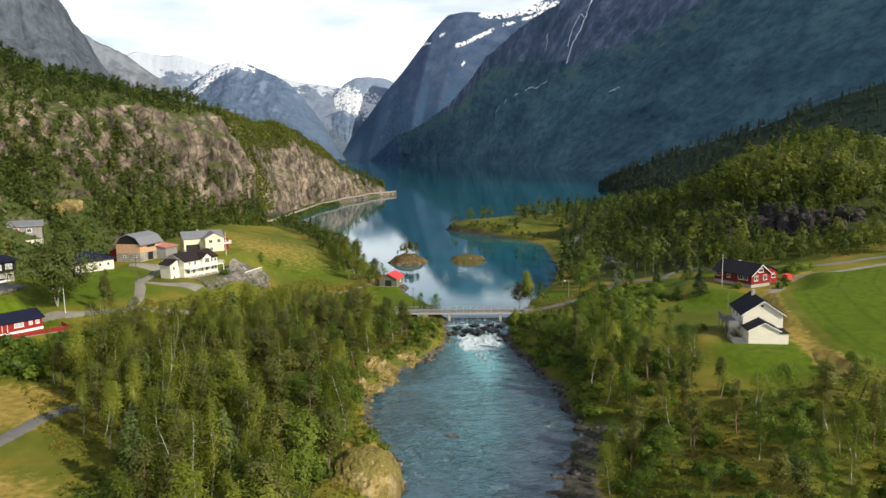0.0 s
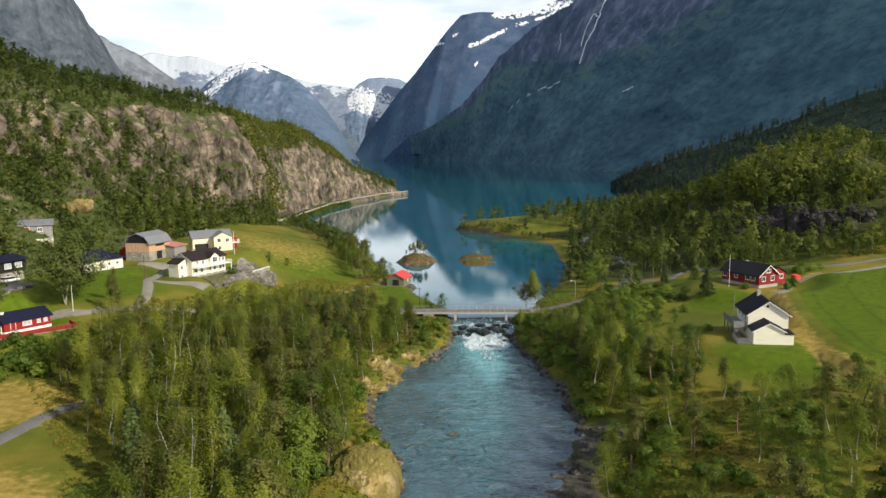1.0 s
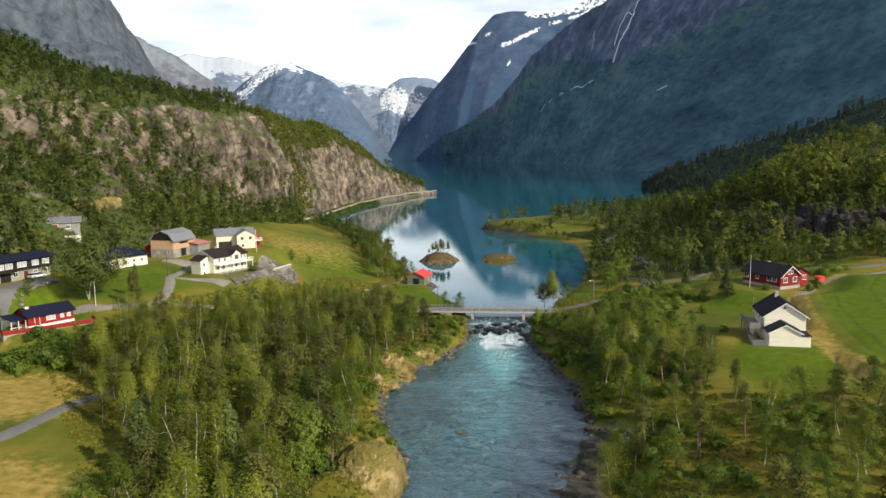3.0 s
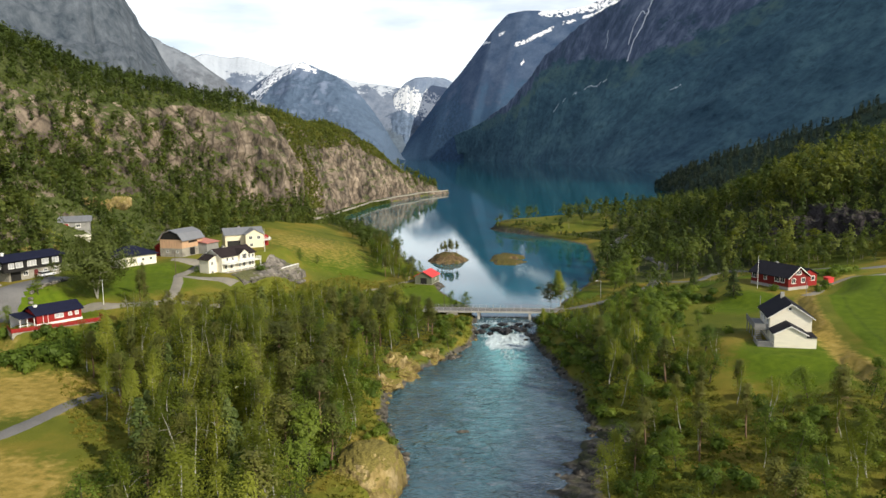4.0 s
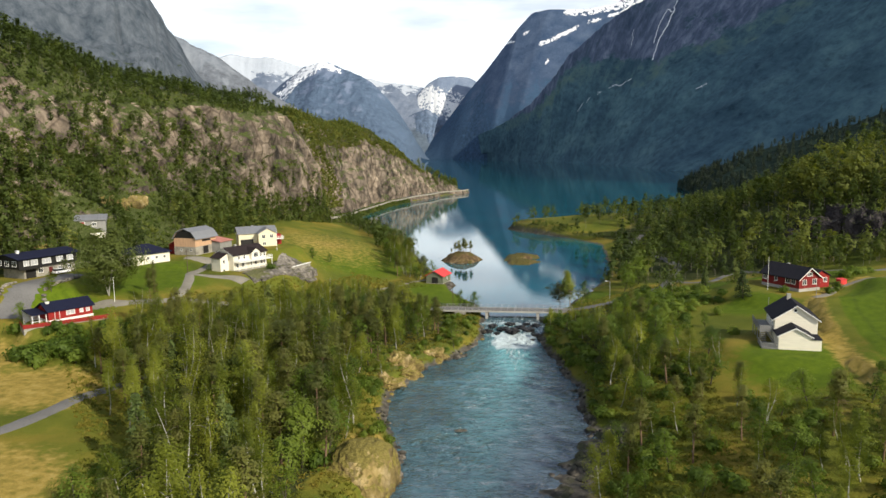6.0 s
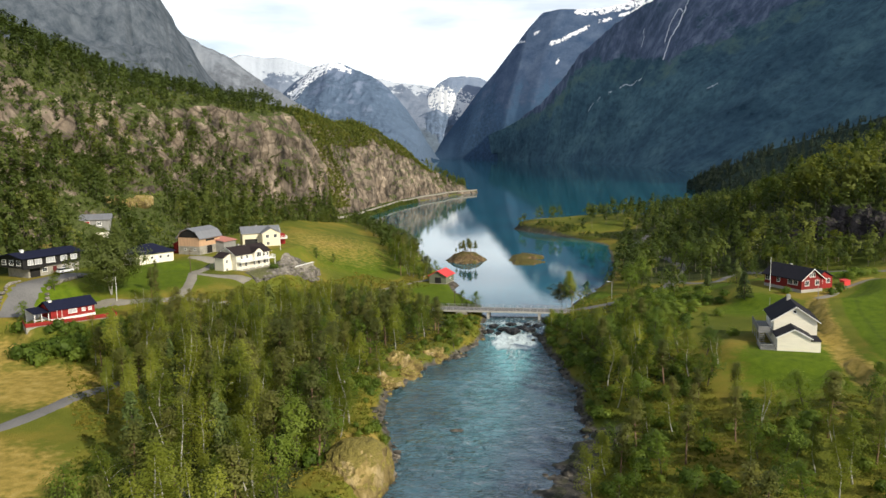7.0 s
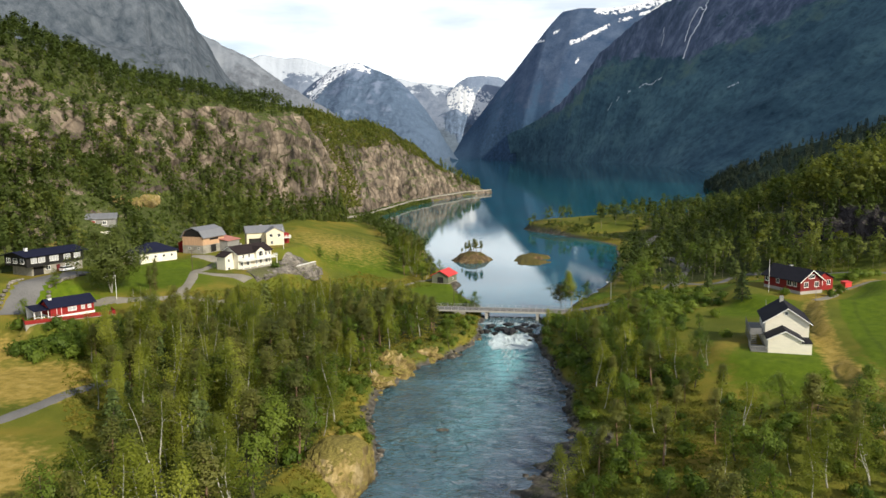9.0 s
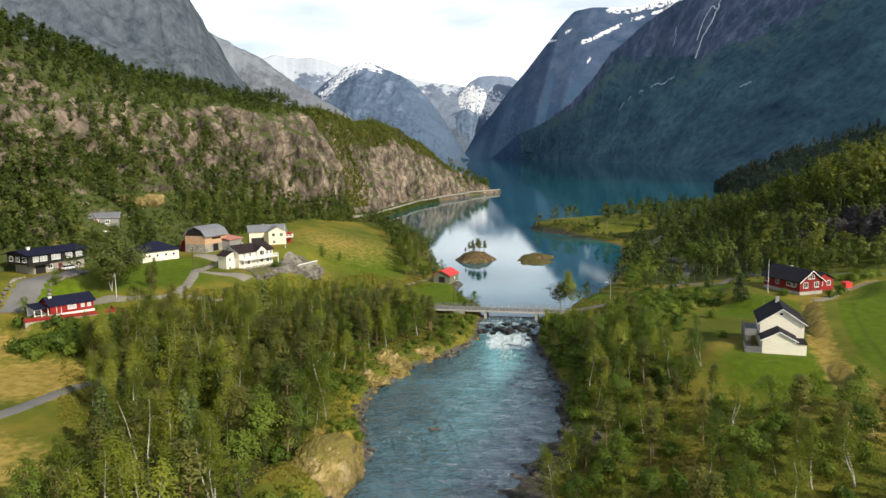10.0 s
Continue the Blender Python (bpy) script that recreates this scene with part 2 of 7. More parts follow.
def plain(name, colour, rough=0.7, spec=0.3, vary=0.25, scale=3.0, metallic=0.0, world_space=False, stretch=(1, 1, 1)):
    """A painted, wooden or stone surface with grain and weathering."""
    m, n, l, b = material(name, rough, spec)
    b.inputs["Metallic"].default_value = metallic
    v = coords(n, l, stretch, world_space)
    a, f = noise_tex(n, l, v, scale * 0.25, 4), noise_tex(n, l, v, scale * 4, 4)
    dark = tuple(k * (1 - vary) for k in colour)
    light = tuple(min(1, k * (1 + 0.5 * vary)) for k in colour)
    c = ramp(n, l, mix(n, l, 0.45, a, f), [(0.33, dark), (0.5, colour), (0.68, light)])
    l.new(c, b.inputs["Base Color"])
    bump(n, l, b, f, 0.25, 0.02)
    return m


def leaf_material(name, dark, mid, light, through=0.45):
    m, n, l, b = material(name, 0.55, 0.25)
    info, geo = n.new("ShaderNodeObjectInfo"), n.new("ShaderNodeNewGeometry")
    f = mix(n, l, 0.2, info.outputs["Random"], geo.outputs["Random Per Island"])
    c = ramp(n, l, f, [(0.12, dark), (0.5, mid), (0.9, light)])
    l.new(c, b.inputs["Base Color"])
    t, mx, out = n.new("ShaderNodeBsdfTranslucent"), n.new("ShaderNodeMixShader"), n["Material Output"]
    l.new(mix(n, l, 1.0, c, (1.0, 1.0, 0.45), "MULTIPLY"), t.inputs[0])
    mx.inputs[0].default_value = through
    l.new(b.outputs[0], mx.inputs[1])
    l.new(t.outputs[0], mx.inputs[2])
    l.new(mx.outputs[0], out.inputs["Surface"])
    return m


def water_material(name, deep, rough, wave, scale, foam=False):
    m, n, l, b = material(name, rough, 0.9)
    b.inputs["IOR"].default_value = 1.7 if foam else 1.75
    v = coords(n, l, (0.75, 1.0, 1.0) if foam else (1.0, 0.45, 1.0))
    a, f = noise_tex(n, l, v, scale, 4, 0.55, 1.2 if foam else 0.0), noise_tex(n, l, v, scale * 3.4, 3, 0.55, 0.8 if foam else 0.0)
    g = noise_tex(n, l, coords(n, l), 0.03, 4)
    c = ramp(n, l, g, [(0.35, tuple(0.75 * k for k in deep)), (0.65, tuple(1.25 * k for k in deep))])
    if foam:
        streak = noise_tex(n, l, coords(n, l, (0.8, 0.35, 1.0)), 0.3, 6, 0.65)
        c = mix(n, l, 0.8, c, ramp(n, l, streak, [(0.32, (0.6, 0.62, 0.66)), (0.62, (1.2, 1.2, 1.2))]), "MULTIPLY")
        at = n.new("ShaderNodeVertexColor")
        at.layer_name = "foam"
        sp = n.new("ShaderNodeSeparateColor")
        l.new(at.outputs[0], sp.inputs[0])
        fn = noise_tex(n, l, coords(n, l, (1.0, 0.28, 1.0)), 0.9, 8, 0.75)
        froth = math_node(n, l, "ADD", sp.outputs[0], math_node(n, l, "MULTIPLY", math_node(n, l, "SUBTRACT", fn, 0.5), 1.7))
        fr = ramp(n, l, froth, [(0.32, (0, 0, 0)), (0.72, (1, 1, 1))])
        caps = noise_tex(n, l, coords(n, l, (0.9, 1.3, 1.0)), 0.5, 7, 0.72)
        fr = mix(n, l, 1.0, fr, ramp(n, l, caps, [(0.66, (0, 0, 0)), (0.74, (0.55, 0.55, 0.55))]), "LIGHTEN")
        c = mix(n, l, sp.outputs[2], c, (0.050, 0.078, 0.108))
        milky = mix(n, l, sp.outputs[1], c, (0.15, 0.40, 0.43))
        c = mix(n, l, fr, milky, (0.50, 0.60, 0.63))
        l.new(mix(n, l, fr, (rough, rough, rough), (0.75, 0.75, 0.75)), b.inputs["Roughness"])
    l.new(c, b.inputs["Base Color"])
    h = mix(n, l, 0.3 if foam else 0.5, a, f)
    if foam:
        swell = noise_tex(n, l, coords(n, l, (1.0, 0.6, 1.0)), 0.09, 4, 0.6, 0.6)
        h = mix(n, l, ramp(n, l, swell, [(0.36, (0.25, 0.25, 0.25)), (0.6, (1, 1, 1))]), (0.5, 0.5, 0.5), h)
    bump(n, l, b, h, wave, 0.35 if not foam else 2.8)
    return m


GROUND = ground_material()
CLIFF = cliff_material("grey_brown_cliff", (0.045, 0.040, 0.034), (0.185, 0.152, 0.120), (0.35, 0.295, 0.235), (0.062, 0.078, 0.020), 0.40, 1.0, 0.85)
BOULDER = cliff_material("mossy_boulder", (0.12, 0.092, 0.034), (0.26, 0.20, 0.075), (0.42, 0.34, 0.18), (0.20, 0.165, 0.042), 0.30, 3.0, 0.3)
WETROCK = cliff_material("black_wet_rock", (0.006, 0.007, 0.008), (0.022, 0.023, 0.025), (0.06, 0.06, 0.06), (0.02, 0.024, 0.02), 0.02, 4.0)
WETROCK.node_tree.nodes["Principled BSDF"].inputs["Roughness"].default_value = 0.3
STONE = cliff_material("wet_stone", (0.02, 0.019, 0.018), (0.075, 0.07, 0.06), (0.22, 0.20, 0.17), (0.05, 0.055, 0.025), 0.05, 4.0)
MT_NEAR = slope_material("haze_tinted_mountainside")
MT_RIDGE = mountain_material("ridge_forest_floor", (0.020, 0.032, 0.026), (0.036, 0.052, 0.038), (0.022, 0.038, 0.028), 600, 3000, 3.0)
# Far mountains: the blue of distance haze is put into the base colours.
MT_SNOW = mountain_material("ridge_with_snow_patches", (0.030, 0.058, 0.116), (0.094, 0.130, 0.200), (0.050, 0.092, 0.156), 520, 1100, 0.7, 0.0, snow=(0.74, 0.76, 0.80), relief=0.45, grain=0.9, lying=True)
MT_FAR = mountain_material("haze_tinted_far_mountain", (0.13, 0.17, 0.25), (0.25, 0.29, 0.37), (0.12, 0.165, 0.24), 420, 410, 0.6, 0.06, relief=0.5, grain=0.9)
MT_PEAK = mountain_material("haze_tinted_peak", (0.080, 0.118, 0.200), (0.165, 0.205, 0.285), (0.085, 0.123, 0.185), 420, 520, 0.6, 0.0, snow=(0.80, 0.82, 0.86), relief=0.6, grain=0.9, lying=True)
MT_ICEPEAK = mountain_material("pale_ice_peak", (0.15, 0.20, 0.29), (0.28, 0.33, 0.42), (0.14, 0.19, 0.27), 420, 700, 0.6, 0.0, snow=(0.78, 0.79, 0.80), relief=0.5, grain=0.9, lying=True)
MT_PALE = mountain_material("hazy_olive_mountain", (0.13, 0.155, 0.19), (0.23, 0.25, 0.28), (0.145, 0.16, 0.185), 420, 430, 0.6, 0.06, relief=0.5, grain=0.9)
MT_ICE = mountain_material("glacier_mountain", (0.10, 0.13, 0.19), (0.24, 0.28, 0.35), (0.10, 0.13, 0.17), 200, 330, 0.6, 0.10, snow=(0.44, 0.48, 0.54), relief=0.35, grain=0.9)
MT_GREY = mountain_material("grey_rock_mountain", (0.034, 0.048, 0.064), (0.138, 0.158, 0.186), (0.05, 0.065, 0.045), 150, 900, 3.2, -0.3)
LAKE = water_material("lake_water", (0.005, 0.098, 0.132), 0.02, 0.05, 0.5)
RIVER = water_material("river_water", (0.047, 0.106, 0.128), 0.05, 1.0, 0.42, True)


# ---- shared mesh helpers ----
def mesh_object(name, verts, faces, mat, parent=None, shade=False, label=""):
    me = bpy.data.meshes.new(name)
    me.from_pydata([tuple(v) for v in verts], [], [tuple(f) for f in faces])
    me.materials.append(mat)
    if shade:
        me.polygons.foreach_set("use_smooth", [True] * len(me.polygons))
    me.update()
    ob = new(name, me)
    if parent is not None:
        ob.parent = parent
    if label:
        ob["label"] = label
    return ob


def grid_faces(nu, nv):
    i, j = np.meshgrid(np.arange(nu - 1), np.arange(nv - 1), indexing="ij")
    a = (i * nv + j).ravel()
    return np.stack([a, a + nv, a + nv + 1, a + 1], 1).tolist()


def paint(ob, layer, cols):
    at = ob.data.color_attributes.new(layer, "FLOAT_COLOR", "POINT")
    at.data.foreach_set("color", np.asarray(cols, np.float32).ravel())


# ---- plan of the valley ----
LEFT_Y = (-400, 60, 80, 103, 110, 119, 132, 152, 171, 178, 193, 212, 228, 247, 300, 364, 443, 500, 660, 790, 857, 900)
LEFT_X = (-6, -8, -9, -7.5, -6.2, -7.5, -12.7, -14.7, -8.8, -4.6, 1, 1, -1.4, -11, -27, -46, -80, -114, -112, -85, -57, -80)
RIGHT_Y = (-400, 80, 104, 117, 128, 138, 157, 175, 196, 212, 228, 268, 307, 360, 382, 407, 445, 460, 478, 492, 510, 560, 700, 989, 1414)
RIGHT_X = (14, 14, 16.5, 19.5, 25.4, 25, 24, 20.7, 16, 17, 24, 38, 46, 48, 49, 35, 4, -2, 4, 34, 84, 118, 160, 225, 321)
# house plots: x, y, level, radius
PLOTS = ((65, 153, 8.8, 9, 9), (84, 204, 11.2, 13, 9), (-94.0, 153.5, 10.9, 5.5, 3), (-95.4, 160.7, 11.0, 7.8, 4), (-88.0, 160.8, 10.9, 5.0, 3), (-117, 180, 17.2, 13, 9), (-105, 222, 15.6, 9, 9), (-93, 234, 15.8, 9, 9),
         (-79, 251, 16.2, 9, 9), (-76, 221, 13.0, 11, 9), (-20, 264, 1.3, 4.5, 5))


def shores(y):
    w = 1.1 * fbm(y * 0.09, y * 0 + 3.3, 3, 5)
    return np.interp(y, LEFT_Y, LEFT_X) + w, np.interp(y, RIGHT_Y, RIGHT_X) + w


def water_level(y):
    return -2.5 * (1 - smooth((y - 191) / 14.0)) - 0.003 * np.clip(110 - y, 0, 200)


def land(x, y):
    """Height of the ground, for arrays or numbers."""
    x, y = np.asarray(x, float), np.asarray(y, float)
    xl, xr = shores(y)
    wl_ = water_level(y)
    dl, dr = xl - x, x - xr
    # left side
    zl = 1.0 + 0.05 * np.clip(-x - 14, 0, 400) + 9.5 * smooth((y - 135) / 45.0) * smooth((-x - 35) / 50.0)
    zl = np.minimum(zl, 0.9 + 0.22 * np.clip(dl, 0, None))
    # right side
    zr = 9.3 * (1 - np.exp(-np.clip(dr, 0, None) / 26.0)) + 0.02 * np.clip(x - 60, 0, None)
    zr = zr + 2.2 * smooth((y - 150) / 50) * smooth((x - 60) / 25) * (1 - smooth((y - 225) / 40)) - 2.2 * smooth((125 - y) / 35) * smooth((dr - 20) / 20)
    low = smooth((y - 215) / 40.0)
    zr = zr * (1 - low) + low * np.minimum(zr, 1.2 + 0.07 * np.clip(dr, 0, None))
    zr = zr + 37 * np.exp(-((x - 165) / 58.0) ** 2 - ((y - 335) / 72.0) ** 2) * smooth((dr - 25) / 40)
    zr = zr + 4 * smooth((x - 190) / 160) + 2.7 * smooth((y - 415) / 20) * (1 - smooth((y - 540) / 40)) * smooth((90 - x) / 30)
    zbar = np.minimum(zr, -2.3 + 0.07 * np.clip(dr, 0, None) + 0.15 * np.clip(dr - 10, 0, None) + 2.2 * smooth((dr - 9) / 7))
    zr = zr + (zbar - zr) * smooth((146 - y) / 24)
    zr = zr + 1.7 * smooth((x - field_edge(y) + 4.5) / 1.0) * smooth((y - 80) / 20) * smooth((212 - y) / 10)
    zland = np.where(dl > 0, zl, zr)
    d = np.maximum(dl, dr)
    rise = smooth(d / 5.0)
    z = wl_ + (zland - wl_) * rise
    z = z + np.where(d > 2, 0.5 * fbm(x * 0.08, y * 0.08, 4, 11) * smooth((d - 2) / 10), 0) + 0.5 * fbm(x * 0.35, y * 0.35, 3, 21) * np.exp(-((d - 2) / 3) ** 2)
    z = np.where(d < 0, wl_ + np.maximum(0.5 * d, -6.0), z)
    far = smooth((y - 880) / 60.0) * (1 - smooth((x - 130) / 40) * (1 - smooth((y - 940) / 40)))
    z = z * (1 - far) - 8 * far
    for px, py, pz, pr, pw in PLOTS:
        k = 1 - smooth((np.hypot(x - px, y - py) - pr) / pw)
        z = z + (pz - z) * k
    return z


def ground_at(x, y):
    return float(land(np.array([x]), np.array([y]))[0])


def axis(stops):
    out = []
    for a, b, step in stops:
        out += list(np.arange(a, b, step))
    return np.array(out + [stops[-1][1]])


def field_edge(y):
    return np.interp(y, (60, 100, 128, 141, 157, 173, 187, 205, 215), (92, 84, 77, 77.5, 80, 83, 87, 99, 112))


def zone_colours(x, y):
    xl, xr = shores(y)
    d = np.maximum(xl - x, x - xr)
    lawn = np.zeros_like(x)
    for cx, cy, rx, ry in ((66, 142, 13, 13), (70, 190, 9, 8), (-92, 190, 16, 16), (-62, 290, 30, 36), (-20, 248, 9, 12), (-98, 200, 14, 18), (-100, 165, 12, 8), (84, 225, 30, 10), (30, 236, 11, 16), (-10, 234, 11, 14)):
        lawn = np.maximum(lawn, 1.25 - 0.75 * np.hypot((x - cx) / rx, (y - cy) / ry))
    lawn = np.maximum(lawn, smooth((x - field_edge(y)) / 2.5) * smooth((216 - y) / 4))
    dry = np.zeros_like(x)
    for cx, cy, rx, ry in ((-12, 112, 6, 10), (-82, 128, 16, 13), (-66, 90, 16, 12), (-105, 140, 12, 10), (80, 112, 12, 10), (-102, 250, 14, 10)):
        dry = np.maximum(dry, 1.2 - 0.75 * np.hypot((x - cx) / rx, (y - cy) / ry))
    dry = np.maximum(dry, 0.64 - 0.3 * np.hypot((x + 72) / 30, (y - 300) / 42))
    dry = np.maximum(dry, 0.75 * (1 - smooth(np.abs(x - field_edge(y) + 4.0) / 5.5)) * smooth((216 - y) / 4))
    stone = np.clip(1.1 - d / 2.4, 0, 1)
    stone = np.maximum(stone, np.where(x > 10, np.clip(1.55 - (x - xr) / 6.5, 0, 1) * smooth((138 - y) / 12), 0))
    stone = np.maximum(stone, np.clip(1.7 - d / 3.2, 0, 1) * smooth((y - 405) / 12) * (1 - smooth((y - 560) / 30)) * (x > -20))
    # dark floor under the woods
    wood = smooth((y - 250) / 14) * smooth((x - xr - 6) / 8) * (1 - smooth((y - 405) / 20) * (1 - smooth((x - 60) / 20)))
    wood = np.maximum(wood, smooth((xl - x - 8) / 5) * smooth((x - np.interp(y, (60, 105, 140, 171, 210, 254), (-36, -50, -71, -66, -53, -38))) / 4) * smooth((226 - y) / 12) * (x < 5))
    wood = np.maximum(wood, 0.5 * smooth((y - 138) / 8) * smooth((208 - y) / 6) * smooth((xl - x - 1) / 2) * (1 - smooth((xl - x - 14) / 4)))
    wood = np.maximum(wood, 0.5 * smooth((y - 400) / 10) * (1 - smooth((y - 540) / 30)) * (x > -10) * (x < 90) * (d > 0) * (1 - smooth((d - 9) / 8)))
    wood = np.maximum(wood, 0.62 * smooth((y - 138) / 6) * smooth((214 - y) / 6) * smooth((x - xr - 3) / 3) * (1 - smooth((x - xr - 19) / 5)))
    return np.stack([np.clip(lawn, 0, 1), np.clip(dry, 0, 1), stone, np.clip(wood, 0, 1)], -1)


gx = axis(((-5200, -1200, 800), (-1200, -400, 100), (-400, -160, 12), (-160, 150, 1.5), (150, 260, 3), (260, 500, 12), (500, 1300, 100), (1300, 5200, 650)))
gy = axis(((-3000, -400, 400), (-400, 40, 20), (40, 290, 1.5), (290, 560, 3), (560, 1000, 10), (1000, 5200, 600)))
GX, GY = np.meshgrid(gx, gy, indexing="ij")
GZ = land(GX, GY)
ground = mesh_object("ground", np.stack([GX.ravel(), GY.ravel(), GZ.ravel()], 1).tolist(), grid_faces(len(gx), len(gy)), GROUND, shade=True)
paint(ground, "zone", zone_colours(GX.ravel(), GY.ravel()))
fd = ground.data.attributes.new("field_depth", "FLOAT", "POINT")
fd.data.foreach_set("value", (GX - field_edge(GY)).ravel().astype(np.float32))
tagged(ground, "grassy valley floor with meadows and stony banks", "ground", kind="structure")

# lake
lake = mesh_object("lake_water", [(-3500, 214.5, 0), (3500, 214.5, 0), (3500, 5300, 0), (-3500, 5300, 0)], [(0, 1, 2, 3)], LAKE)
tagged(lake, "still teal lake mirroring sky and mountains", "lake", kind="structure")

# river with rapids below the bridge
rx_, ry_ = np.arange(-24, 36.1, 0.6), np.concatenate([np.arange(-300, 60, 12), np.arange(60, 215.2, 0.6)])
RX, RY = np.meshgrid(rx_, ry_, indexing="ij")
run = smooth((RY - 183) / 10) * (1 - smooth((RY - 203) / 5))
RZ = 0.01 + water_level(RY) + 0.26 * (1 - smooth((RY - 206) / 8)) * fbm(RX * 0.2, RY * 0.6, 3, 31) + (run * 0.45 + 0.12 * smooth((RY - 198) / 6) * (1 - smooth((RY - 209) / 5))) * fbm(RX * 0.45, RY * 0.3, 4, 33)
river = mesh_object("river_water", np.stack([RX.ravel(), RY.ravel(), RZ.ravel()], 1).tolist(), grid_faces(len(rx_), len(ry_)), RIVER, shade=True)
axis_x = 8.5 + 0.02 * (190 - RY)
core = np.exp(-((RX - axis_x) / (5.0 + 0.01 * (190 - RY))) ** 2)
boil = np.exp(-((RX - 9.8) / 6.0) ** 4) * smooth((RY - 186) / 6) * (1 - smooth((RY - 196.5) / 2.5))
tongue = np.exp(-((RX - axis_x - 1.5) / (1.8 + 3.2 * smooth((RY - 150) / 40))) ** 2) * smooth((RY - 146) / 44) * (1 - smooth((RY - 193) / 3))
foam = 1.0 * boil + 0.40 * tongue + 0.27 * smooth((RY - 203) / 3) + 0.34 * smooth((RY - 196) / 2) * (1 - smooth((RY - 205) / 3)) + 0.05 * core
milk = np.clip(1.25 * tongue + 0.35 * np.exp(-((RX - axis_x + 3) / 7.0) ** 2) * smooth((RY - 100) / 50), 0, 1) * (1 - smooth((RY - 204) / 3))
slate = np.clip(smooth((RX - axis_x + 5 + 4 * fbm(RX * 0.08, RY * 0.05, 3, 35)) / 9) * (0.35 + 0.65 * smooth((165 - RY) / 50)) + 0.25 * fbm(RX * 0.12, RY * 0.06, 4, 37), 0, 0.95) * (1 - milk)
paint(river, "foam", np.stack([foam.ravel(), milk.ravel(), slate.ravel(), 1 + 0 * foam.ravel()], -1))
tagged(river, "rushing turquoise river with white rapids", "river", kind="structure")


# ---- mountains ----
def along(points, n):
    p = np.array(points, float)
    k = np.linspace(0, len(p) - 1, n)
    return np.stack([np.interp(k, np.arange(len(p)), p[:, c]) for c in range(3)], 1)


def mountain(name, label, crest, foot, mat, nu=200, nv=90, power=1.2, amp=60.0, size=0.004, seed=0, gully=0.0):
    """A mountainside between its foot line and its crest, with a back slope behind the crest."""
    c, f = along(crest, nu), along(foot, nu)
    r = max(2, nu // (3 * len(crest)))
    k = np.hanning(2 * r + 3)[1:-1]
    for line in (c, f):
        for j in range(3):
            line[:, j] = np.convolve(np.pad(line[:, j], r, "reflect", reflect_type="odd"), k / k.sum(), "valid")
    v = np.concatenate([np.linspace(0, 1, nv), np.linspace(1.03, 1.5, 12)])
    base = f[:, None, :] + (c - f)[:, None, :] * v[None, :, None]
    prof = np.where(v <= 1, np.clip(v, 0, 1) ** power, 1 - 0.9 * (v - 1) - 1.2 * (v - 1) ** 2)
    base[:, :, 2] = f[:, None, 2] + (c - f)[:, None, 2] * prof[None, :]
    win = np.sin(np.clip(v, 0, 1) * np.pi)[None, :] ** 0.7 * 0.9 + 0.05 * smooth(v * 4)[None, :]
    x, y = base[:, :, 0], base[:, :, 1]
    rel = ridged(x * size, y * size + base[:, :, 2] * size * 0.6, 6, seed) - 0.45
    base[:, :, 2] += amp * rel * win
    along_ = np.linspace(0, 1, nu) * np.linalg.norm(np.diff(c[:, :2], axis=0), axis=1).sum()
    base[:, :, 2] += 0.16 * amp * fbm(along_ * size * 4.0, along_ * 0 + seed, 5, seed + 21)[:, None] * smooth((v - 0.6) / 0.4)[None, :]
    out = (f - c) / np.maximum(1e-6, np.linalg.norm((f - c)[:, :2], axis=1))[:, None]
    u = np.linspace(0, 1, nu) * np.linalg.norm(np.diff(c[:, :2], axis=0), axis=1).sum()
    gl = fbm(u[:, None] * size * 2.2 + 0 * v[None, :], base[:, :, 2] * size * 0.5, 5, seed + 9)
    base[:, :, :2] += (gully * gl * win)[:, :, None] * out[:, None, :2]
    g2 = ridged(u[:, None] * size * 6.5 + 0 * v[None, :], base[:, :, 2] * size * 1.1, 5, seed + 15) - 0.4
    base[:, :, :2] += (0.16 * gully * g2 * win)[:, :, None] * out[:, None, :2]
    ob = mesh_object(name, base.reshape(-1, 3).tolist(), grid_faces(nu, len(v)), mat, shade=True)
    return tagged(ob, label, "mountain", kind="structure")


def lower(points, toward, level=-5):
    """A foot line: the crest moved towards the valley, on the lake's level."""
    return [(x + toward[0], y + toward[1], level) for x, y, z in points]


def away(points, k):
    """The same line seen from the valley, k times as far off."""
    return [(13 + k * (x - 13), k * y, 48 + k * (z - 48)) for x, y, z in points]


C1 = [(-1000, 700, 330), (-823, 900, 347), (-706, 1050, 378), (-637, 1100, 366), (-588, 1100, 324), (-566, 1120, 279), (-547, 1140, 232), (-522, 1160, 181), (-497, 1180, 144), (-451, 1200, 100)]
mountain("mountain_grey", "steep bare grey rock mountain", C1, [(0.62 * x, 0.62 * y + 60, 0) for x, y, z in C1], MT_GREY, 160, 90, 1.25, 45, 0.009, 1, 30)
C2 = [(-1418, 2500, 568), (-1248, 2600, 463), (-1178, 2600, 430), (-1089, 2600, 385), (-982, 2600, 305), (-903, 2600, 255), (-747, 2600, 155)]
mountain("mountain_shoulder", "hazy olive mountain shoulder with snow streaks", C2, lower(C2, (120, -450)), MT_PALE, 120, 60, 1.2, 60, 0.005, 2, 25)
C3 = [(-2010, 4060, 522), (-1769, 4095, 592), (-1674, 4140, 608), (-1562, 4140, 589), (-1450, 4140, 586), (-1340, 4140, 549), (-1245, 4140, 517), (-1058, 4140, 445)]
